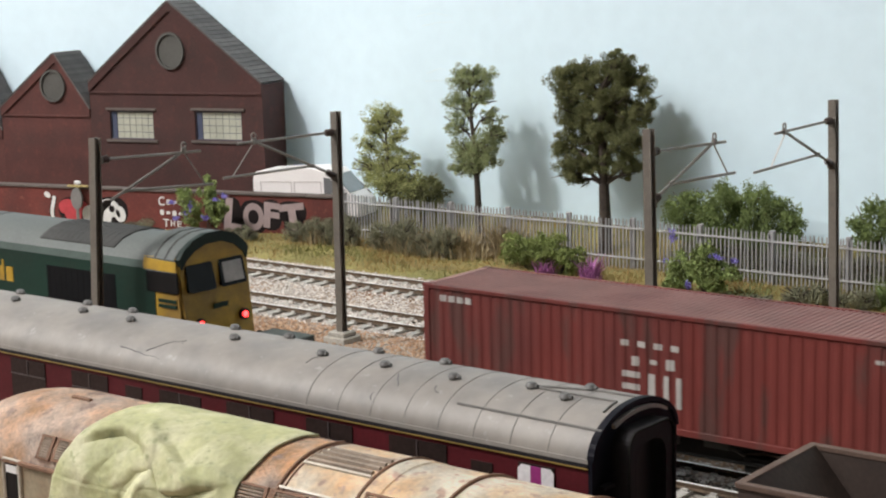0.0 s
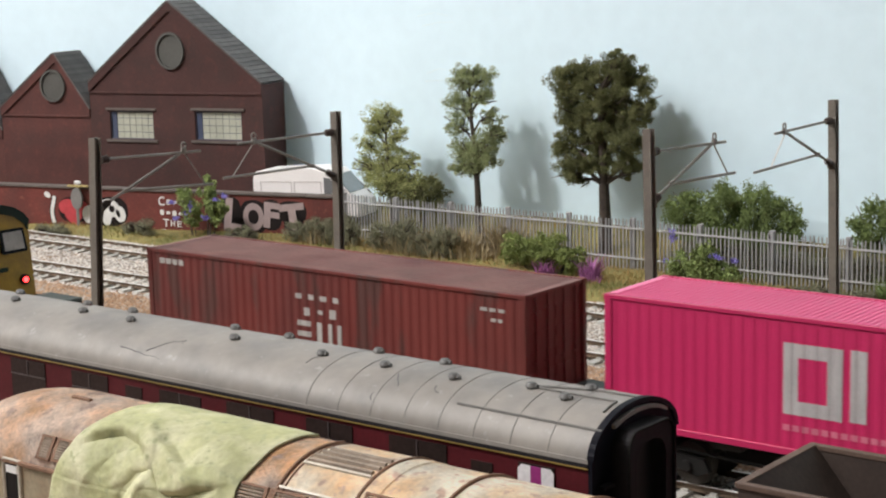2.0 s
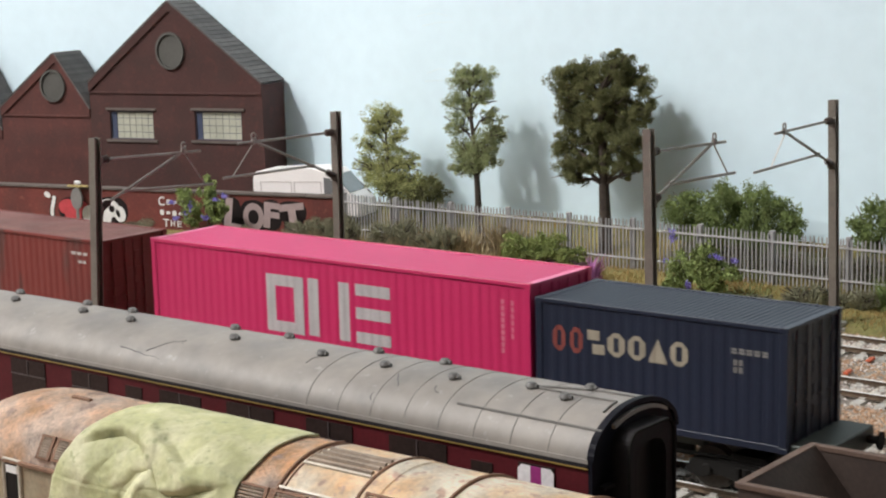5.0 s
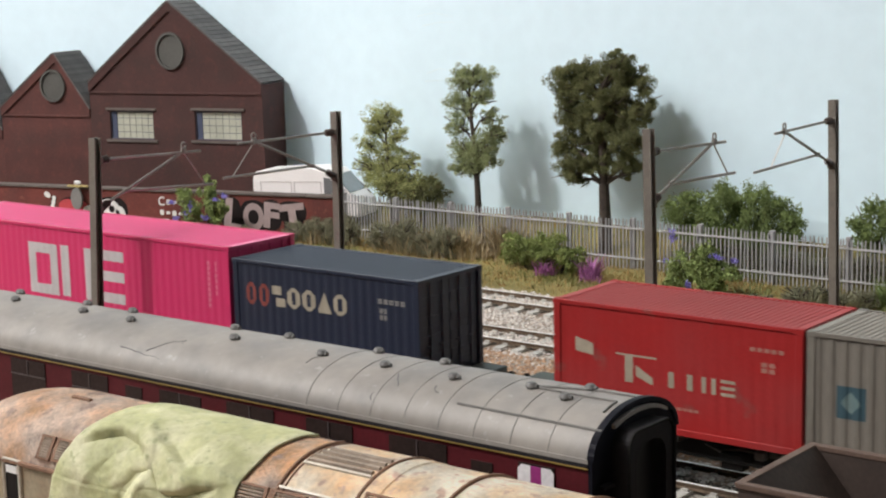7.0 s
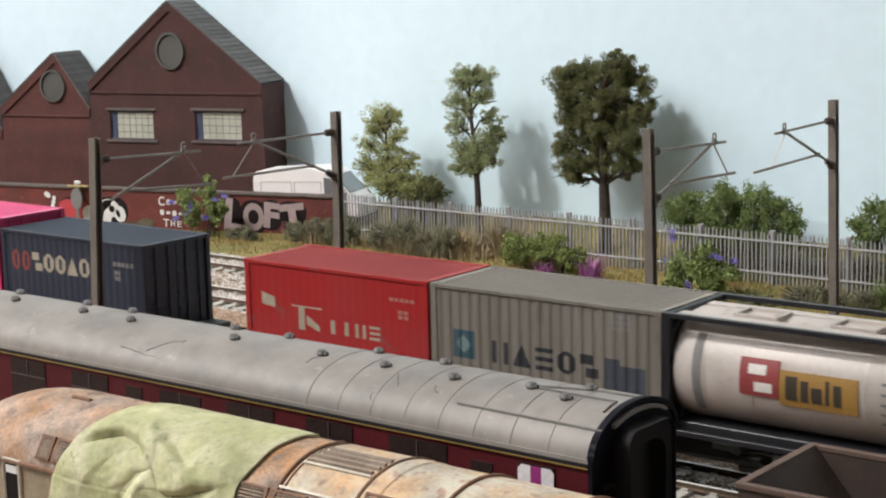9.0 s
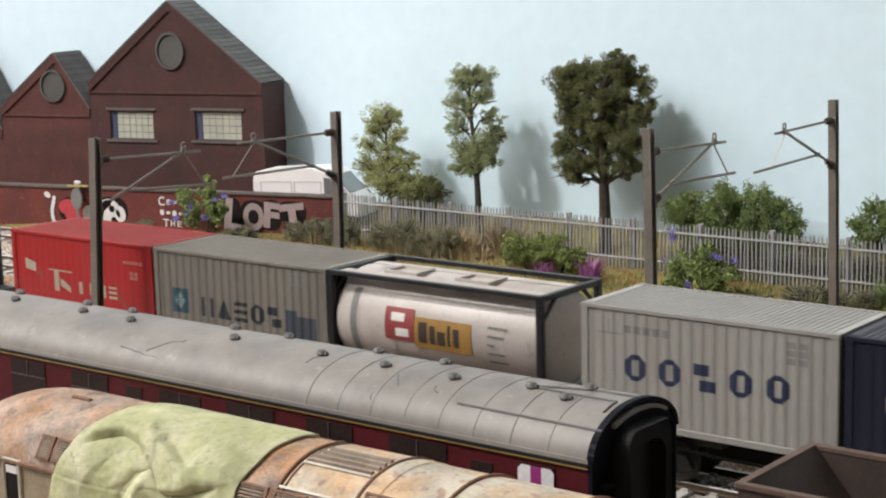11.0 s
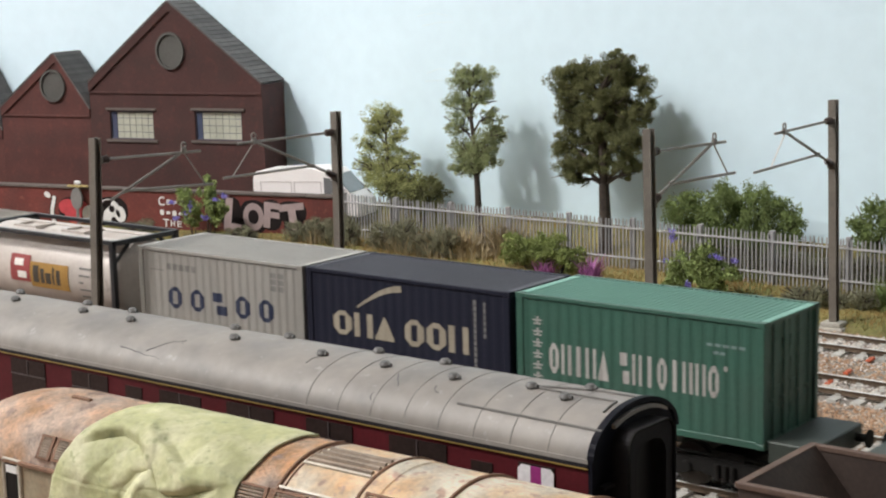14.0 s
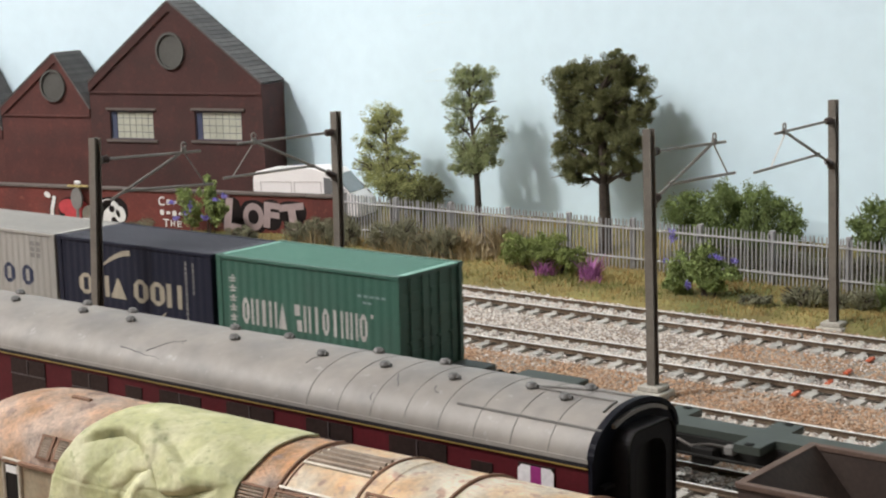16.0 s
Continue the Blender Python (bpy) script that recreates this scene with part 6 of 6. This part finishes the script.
bush("shrub", "dense dark green shrub behind the fence", "shrub", (-549, 264, 1), [((-4, 0, 25), (15, 9, 12)), ((12, 0, 24), (13, 9, 10))], LEAFBIG, 11000, 0.6, 14)
bush("bush", "large rounded green bush behind the fence", "bush", (-360, 264, 1), [((-25, 0, 26), (13, 10, 12)), ((-6, 0, 30), (14, 11, 14)), ((12, 0, 29), (14, 11, 14)), ((25, 0, 24), (11, 9, 12)), ((0, -3, 16), (28, 9, 10))], LEAFBRIGHT, 30000, 0.62, 15)
bush("bush", "rounded green bush behind the fence", "bush", (-288, 264, 1), [((-6, 0, 26), (13, 10, 13)), ((10, 0, 28), (14, 10, 14)), ((28, 0, 22), (14, 10, 12))], LEAFBRIGHT, 17000, 0.62, 16)
bush("bush", "low dark green growth behind the fence", "bush", (-318, 259, 1), [((-30, 0, 9), (18, 5, 8)), ((-5, 0, 8), (18, 5, 7)), ((22, 0, 9), (18, 5, 8)), ((48, 0, 9), (18, 5, 8))], LEAFGREY, 12000, 0.6, 26)
# plants on the verge
bush("bush", "low bright green bush before the fence", "bush", (-441, 226, 1), [((-12, 0, 9), (12, 9, 8)), ((5, 0, 10), (13, 9, 9)), ((18, 0, 7), (9, 8, 7))], LEAFYELLOW, 15000, 0.6, 17)
bush("flowering_shrub", "bright green shrub with violet flower spikes", "shrub", (-349, 214, 0.5), [((-9, 0, 9), (8, 7, 9)), ((2, 0, 16), (7, 7, 9)), ((11, 0, 12), (8, 6, 5)), ((4, 0, 6), (8, 7, 6)), ((-11, 0, 4), (7, 6, 5))], LEAFLIME, 6500, 0.9, 18, [((-12, -3, 25), (1.8, 1.6, 4.6), VIOLET), ((10, -3, 18.5), (4.6, 1.6, 1.6), VIOLET), ((-2, -7, 6), (1.8, 1.2, 2.0), VIOLET), ((16, 0, 17), (2.2, 1.2, 1.4), VIOLET), ((-17, 0, 14), (1.6, 1.2, 1.2), VIOLET)])
bush("flowering_shrub", "green shrub with pale violet flower spikes by the wall", "shrub", (-653, 214, 0.5), [((-12, 0, 19), (7, 6, 8)), ((-7, 0, 12), (7, 6, 7)), ((6, 0, 26), (6, 5, 8)), ((9, 0, 16), (8, 6, 9)), ((14, 0, 18), (5, 5, 5))], LEAFLIME, 5200, 0.8, 19, [((-20, -3, 18), (3.6, 1.3, 1.3), VIOLET), ((-8, -4, 13), (1.4, 1.2, 4.2), VIOLET), ((-3, -5, 17), (1.3, 1.2, 3.8), VIOLET), ((14, -3, 22), (3.8, 1.3, 1.3), VIOLET), ((8, -5, 12), (3.6, 1.3, 1.4), VIOLET), ((20, -2, 24), (2.6, 1.3, 1.6), VIOLET), ((-18, -2, 9), (2.6, 1.2, 1.4), VIOLET)])
wisps("flower_clump", "magenta wild flowers in the grass", (-407, 218, 0.5), (5, 4), 14, 150, PURPLE, 20, 0.75)
wisps("flower_clump", "magenta wild flowers in the grass", (-433, 219, 0.5), (4.5, 4), 11, 100, PURPLE, 21, 0.75)
for i, (x, y, hx, h, m, n, txt) in enumerate(((-590, 233, 17, 17, LEAFGREY, 1500, "grey-green weeds before the wall"), (-566, 232, 18, 20, LEAFGREY, 1800, "grey-green weeds before the fence"), (-529, 232, 20, 23, LEAFGREY, 2200, "tall grey-green weeds before the fence"), (-503, 232, 17, 20, LEAFGREY, 1700, "tall grey-green weeds before the fence"), (-497, 228, 20, 16, LEAFDRY, 900, "dry brown stalks before the fence"), (-525, 226, 20, 12, LEAFDRY, 900, "dry brown stalks before the fence"), (-575, 226, 20, 11, LEAFDRY, 700, "dry brown stalks before the wall"), (-625, 221, 12, 9, LEAFGREY, 600, "grey-green weeds before the wall"), (-690, 207, 14, 10, LEAFGREY, 700, "grey-green weeds before the wall"), (-745, 192, 16, 9, LEAFGREY, 700, "grey-green weeds before the wall"), (-300, 222, 14, 13, LEAFGREY, 1200, "grey-green weeds beside the mast"), (-283, 226, 14, 10, LEAFGREY, 900, "grey-green weeds beside the mast"), (-320, 213, 9, 6, LEAFGREY, 450, "grey-green weeds in the grass"), (-262, 222, 14, 15, LEAFBRIGHT, 900, "green weeds before the fence"), (-475, 242, 12, 18, LEAFDRY, 500, "dry stalks against the fence"), (-360, 258, 30, 16, LEAFGREY, 2200, "grey-green weeds behind the fence"), (-310, 258, 24, 12, LEAFGREY, 1500, "grey-green weeds behind the fence"), (-262, 258, 22, 13, LEAFGREY, 1400, "grey-green weeds behind the fence"))):
    if m == LEAFGREY:
        y -= 5 if y < 245 else 0
        bush("weeds", txt, "plant", (x, y, GZ(x, y)), [((-hx * 0.4, 0, h * 0.3), (hx * 0.6, 5, h * 0.4)), ((hx * 0.35, 0, h * 0.42), (hx * 0.55, 5, h * 0.48))], m, int(n * 4.5), 0.4, 60 + i, stems=40)
    else:
        wisps("weeds", txt, (x, y + 5, GZ(x, y + 5)), (hx, 6), h * 1.05, int(n * 1.3), m, 40 + i, 0.8)
for x, y in ((-248, 101), (-245, 120), (-246, 137), (-247, 158)):
    bm = bmesh.new()
    box(bm, -1.0, 1.0, -2.9, 2.9, 0, 0.9, 0.25)
    whole("cable_cover", bm, ORANGE, "small orange plastic cover lying across the track", "cable cover", (x, y, -2.5), 8, "orange covers")

coach()
rusty_shell()
tarpaulin()
hopper_wagon()

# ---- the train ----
# roof colours: side paints lightened to hold the overhead light; the maroon also dusty
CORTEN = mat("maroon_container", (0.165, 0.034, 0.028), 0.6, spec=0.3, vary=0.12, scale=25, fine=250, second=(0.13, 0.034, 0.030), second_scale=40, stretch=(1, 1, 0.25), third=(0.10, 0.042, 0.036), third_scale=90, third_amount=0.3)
CORTENROOF_LIT = mat("maroon_container_roof", (0.27, 0.135, 0.118), 0.6, vary=0.18, scale=60, second=(0.21, 0.085, 0.076), second_scale=50)
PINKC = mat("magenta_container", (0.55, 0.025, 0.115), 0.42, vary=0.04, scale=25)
PINKROOF_LIT = mat("magenta_container_roof", (0.80, 0.10, 0.27), 0.45, vary=0.04, scale=25)
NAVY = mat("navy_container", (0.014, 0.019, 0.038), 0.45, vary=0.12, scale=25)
NAVYROOF_LIT = mat("navy_container_roof", (0.045, 0.055, 0.08), 0.5, vary=0.15, scale=20)
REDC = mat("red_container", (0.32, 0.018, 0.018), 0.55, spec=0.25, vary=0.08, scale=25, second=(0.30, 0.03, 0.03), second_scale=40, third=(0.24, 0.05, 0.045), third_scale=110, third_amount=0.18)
REDROOF_LIT = mat("red_container_roof", (0.38, 0.062, 0.062), 0.6, spec=0.3, vary=0.1, scale=25)
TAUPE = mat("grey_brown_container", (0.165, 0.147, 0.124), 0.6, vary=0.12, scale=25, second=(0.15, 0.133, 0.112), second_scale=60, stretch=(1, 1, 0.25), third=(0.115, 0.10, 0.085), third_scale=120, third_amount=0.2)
TAUPEROOF_LIT = mat("grey_brown_container_roof", (0.275, 0.248, 0.215), 0.65, vary=0.14, scale=20)
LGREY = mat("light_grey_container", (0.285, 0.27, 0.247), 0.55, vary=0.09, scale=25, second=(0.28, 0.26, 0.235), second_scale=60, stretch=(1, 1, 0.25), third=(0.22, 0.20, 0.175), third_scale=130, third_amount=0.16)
LGREYROOF_LIT = mat("light_grey_container_roof", (0.40, 0.385, 0.36), 0.6, vary=0.1, scale=20)
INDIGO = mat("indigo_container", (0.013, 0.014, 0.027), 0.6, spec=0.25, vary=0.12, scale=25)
INDIGOROOF_LIT = mat("indigo_container_roof", (0.088, 0.087, 0.105), 0.6, spec=0.3, vary=0.1, scale=20)
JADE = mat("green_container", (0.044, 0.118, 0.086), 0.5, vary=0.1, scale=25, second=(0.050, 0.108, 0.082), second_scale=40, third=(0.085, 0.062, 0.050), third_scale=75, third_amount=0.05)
JADEROOF_LIT = mat("green_container_roof", (0.135, 0.30, 0.235), 0.55, vary=0.08, scale=20)
PINKEDGE = mat("worn_pink_edge", (0.85, 0.22, 0.40), 0.5, vary=0.1, scale=90)
JADEEDGE = mat("worn_green_edge", (0.22, 0.44, 0.36), 0.5, vary=0.12, scale=90)
GREYEDGE = mat("worn_grey_edge", (0.46, 0.44, 0.41), 0.55, vary=0.1, scale=90)
MWHITE = mat("white_marking", (0.45, 0.425, 0.40), 0.6, vary=0.1, scale=120)
MGREY = mat("silver_grey_marking", (0.46, 0.43, 0.43), 0.55, vary=0.08, scale=120)
MCREAM = mat("cream_marking", (0.34, 0.295, 0.225), 0.6, vary=0.1, scale=120)
MRUST = mat("dull_red_marking", (0.22, 0.05, 0.04), 0.6, vary=0.1, scale=120)
MNAVY = mat("navy_marking", (0.022, 0.03, 0.065), 0.55, vary=0.1, scale=120)
MBLACK = mat("black_marking", (0.025, 0.025, 0.03), 0.55, vary=0.1, scale=120)
MBLUE = mat("dull_blue_marking", (0.028, 0.068, 0.088), 0.7, vary=0.1, scale=120)
MTEAL = mat("pale_teal_marking", (0.20, 0.27, 0.26), 0.6, vary=0.1, scale=120)
SLATEPATCH = mat("slate_paint_patch", (0.045, 0.052, 0.068), 0.65, vary=0.15, scale=80)
MDIM = mat("dim_grey_marking", (0.085, 0.075, 0.07), 0.6, vary=0.1, scale=120)
MDULL = mat("dull_cream_marking", (0.36, 0.15, 0.12), 0.6, vary=0.1, scale=120)
MFAINT = mat("faint_pink_marking", (0.62, 0.16, 0.24), 0.55, vary=0.1, scale=120)

TRAIN = []
TRAIN.append((diesel_loco(), -103.0))
for a, b, p0, p1 in ((-94, 172, 20, 10), (177, 440, 9, 10), (453, 727, 22, 4), (731, 990, 4, 13), (1002, 1262, 23, 12)):
    TRAIN.append((flat_wagon(a, b, p0, p1, DECKGREEN, "dark green flat container wagon" if a < 1000 else "empty dark green flat container wagon"), a))

TRAIN.append((container("weathered maroon forty-foot container with white lettering bars", 161, 33.6, CORTEN, CORTENROOF_LIT, 0.34, [
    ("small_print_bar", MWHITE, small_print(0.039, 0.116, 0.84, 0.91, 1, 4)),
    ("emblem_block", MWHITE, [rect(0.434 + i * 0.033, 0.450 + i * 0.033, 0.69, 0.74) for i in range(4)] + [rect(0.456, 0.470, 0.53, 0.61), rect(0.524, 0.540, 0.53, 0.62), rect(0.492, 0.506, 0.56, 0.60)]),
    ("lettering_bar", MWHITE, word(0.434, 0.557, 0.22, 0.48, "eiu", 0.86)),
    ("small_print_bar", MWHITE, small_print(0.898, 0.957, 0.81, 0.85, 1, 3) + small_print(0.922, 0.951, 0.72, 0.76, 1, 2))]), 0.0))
TRAIN.append((container("bright magenta forty-foot container with large grey square shapes", 160.5, 37.2, PINKC, PINKROOF_LIT, 0.2, [
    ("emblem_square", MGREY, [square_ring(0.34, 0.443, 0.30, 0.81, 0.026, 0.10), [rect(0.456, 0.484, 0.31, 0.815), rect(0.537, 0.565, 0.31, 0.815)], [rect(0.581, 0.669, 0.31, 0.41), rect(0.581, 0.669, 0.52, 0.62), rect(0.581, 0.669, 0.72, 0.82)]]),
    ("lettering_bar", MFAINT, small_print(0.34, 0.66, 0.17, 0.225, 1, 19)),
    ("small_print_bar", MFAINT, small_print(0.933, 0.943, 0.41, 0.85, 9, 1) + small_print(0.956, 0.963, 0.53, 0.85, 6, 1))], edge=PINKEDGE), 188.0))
TRAIN.append((container("dark navy twenty-foot container with cream lettering blocks", 79.5, 33.8, NAVY, NAVYROOF_LIT, 0.22, [
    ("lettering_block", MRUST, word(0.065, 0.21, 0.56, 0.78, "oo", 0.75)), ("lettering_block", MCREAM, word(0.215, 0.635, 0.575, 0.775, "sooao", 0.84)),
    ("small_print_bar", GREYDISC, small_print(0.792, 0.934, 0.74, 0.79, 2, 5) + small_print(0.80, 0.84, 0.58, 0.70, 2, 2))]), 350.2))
TRAIN.append((container("bright red twenty-foot container with cream lettering blocks", 77.5, 34.1, REDC, REDROOF_LIT, 0.11, [
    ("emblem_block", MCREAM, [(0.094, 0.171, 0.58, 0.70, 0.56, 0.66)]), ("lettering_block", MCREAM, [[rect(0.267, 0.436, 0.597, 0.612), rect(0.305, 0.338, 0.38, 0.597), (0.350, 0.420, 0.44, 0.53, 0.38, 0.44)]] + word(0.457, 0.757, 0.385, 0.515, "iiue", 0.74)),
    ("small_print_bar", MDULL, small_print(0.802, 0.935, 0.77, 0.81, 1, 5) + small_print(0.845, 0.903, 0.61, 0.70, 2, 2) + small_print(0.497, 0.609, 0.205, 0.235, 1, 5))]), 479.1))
TRAIN.append((container("weathered grey-brown twenty-foot container with a blue square emblem", 80.4, 34.0, TAUPE, TAUPEROOF_LIT, 0.42, [
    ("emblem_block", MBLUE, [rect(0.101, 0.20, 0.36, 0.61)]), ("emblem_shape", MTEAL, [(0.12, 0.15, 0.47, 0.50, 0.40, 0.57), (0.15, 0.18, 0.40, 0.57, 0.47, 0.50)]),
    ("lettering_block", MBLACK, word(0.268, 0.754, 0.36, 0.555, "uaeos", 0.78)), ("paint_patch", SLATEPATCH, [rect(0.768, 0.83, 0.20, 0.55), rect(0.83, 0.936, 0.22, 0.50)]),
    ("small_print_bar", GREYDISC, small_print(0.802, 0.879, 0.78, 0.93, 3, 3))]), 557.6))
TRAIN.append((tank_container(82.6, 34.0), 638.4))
TRAIN.append((container("light grey twenty-foot container with navy lettering blocks", 78.0, 34.0, LGREY, LGREYROOF_LIT, 0.3, [
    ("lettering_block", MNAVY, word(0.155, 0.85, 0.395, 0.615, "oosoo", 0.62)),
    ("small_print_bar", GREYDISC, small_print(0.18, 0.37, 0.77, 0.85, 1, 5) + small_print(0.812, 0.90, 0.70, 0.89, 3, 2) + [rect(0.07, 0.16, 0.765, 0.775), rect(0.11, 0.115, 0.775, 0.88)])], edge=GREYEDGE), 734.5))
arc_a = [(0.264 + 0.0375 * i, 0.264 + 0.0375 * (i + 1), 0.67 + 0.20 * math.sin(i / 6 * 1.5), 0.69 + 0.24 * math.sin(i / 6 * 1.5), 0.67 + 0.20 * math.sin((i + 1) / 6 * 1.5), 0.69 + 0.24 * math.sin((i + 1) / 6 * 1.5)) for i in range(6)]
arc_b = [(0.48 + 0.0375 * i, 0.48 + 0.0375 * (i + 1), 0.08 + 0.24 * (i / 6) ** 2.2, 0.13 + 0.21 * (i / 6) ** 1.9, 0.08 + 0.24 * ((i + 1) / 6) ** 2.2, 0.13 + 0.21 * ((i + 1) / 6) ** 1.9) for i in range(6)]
TRAIN.append((container("dark indigo twenty-foot container with cream lettering blocks", 80.2, 34.0, INDIGO, INDIGOROOF_LIT, 0.22, [
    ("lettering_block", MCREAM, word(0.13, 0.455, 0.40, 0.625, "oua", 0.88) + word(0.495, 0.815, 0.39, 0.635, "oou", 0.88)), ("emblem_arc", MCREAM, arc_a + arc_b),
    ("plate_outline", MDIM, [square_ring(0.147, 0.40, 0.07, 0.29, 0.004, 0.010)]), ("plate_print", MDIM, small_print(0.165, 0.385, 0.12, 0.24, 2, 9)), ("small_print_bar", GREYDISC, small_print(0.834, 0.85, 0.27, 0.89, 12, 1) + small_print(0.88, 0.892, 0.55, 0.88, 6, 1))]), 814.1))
TRAIN.append((container("green twenty-foot container with white lettering blocks", 79.5, 34.4, JADE, JADEROOF_LIT, 0.25, [
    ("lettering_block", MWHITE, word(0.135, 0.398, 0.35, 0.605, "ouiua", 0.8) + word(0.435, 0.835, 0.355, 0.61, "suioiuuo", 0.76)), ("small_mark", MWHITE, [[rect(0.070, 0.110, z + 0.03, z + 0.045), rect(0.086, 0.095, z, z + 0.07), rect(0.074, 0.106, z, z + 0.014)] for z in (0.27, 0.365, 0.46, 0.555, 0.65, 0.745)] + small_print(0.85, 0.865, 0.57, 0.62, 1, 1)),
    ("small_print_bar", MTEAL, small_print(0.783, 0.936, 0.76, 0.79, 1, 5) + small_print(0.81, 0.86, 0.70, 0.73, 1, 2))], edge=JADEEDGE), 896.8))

# where the maroon container's leading end stands, in millimetres, second by second
HEAD = ((0.0, -313.2), (0.5, -342.9), (1.0, -374.7), (1.5, -404.3), (2.0, -436.4), (2.5, -466.7), (3.0, -498.6), (3.5, -529.1), (4.0, -561.3), (4.2, -573.8), (6.3, -700.6), (6.5, -713.2), (7.0, -744.7), (7.5, -775.0), (8.0, -806.5), (8.5, -836.2), (9.0, -868.1), (9.2, -880.3), (11.3, -1008.4), (11.5, -1020.2), (12.0, -1052.1), (12.5, -1081.2), (13.0, -1114.1), (13.5, -1143.0), (14.0, -1175.4), (14.5, -1204.6), (15.0, -1236.7), (15.5, -1267.2), (16.0, -1299.0))


def head_at(t):
    for (a, u), (b, v) in zip(HEAD, HEAD[1:]):
        if a <= t <= b:
            return u + (v - u) * (t - a) / (b - a)
    return HEAD[-1][1]


def motions():
    for ob, start in TRAIN:
        z = ob.location.z
        walk(ob, [(t, pose((h + start) * MM, 0, z)) for t, h in HEAD])
    times = [i * 0.125 for i in range(129)]
    for w, x in WHEELS:
        walk(w, [(t, pose(x * MM, 0, 0.006, 0, math.degrees((head_at(t) - HEAD[0][1]) / 6.0), 0)) for t in times])


motions()
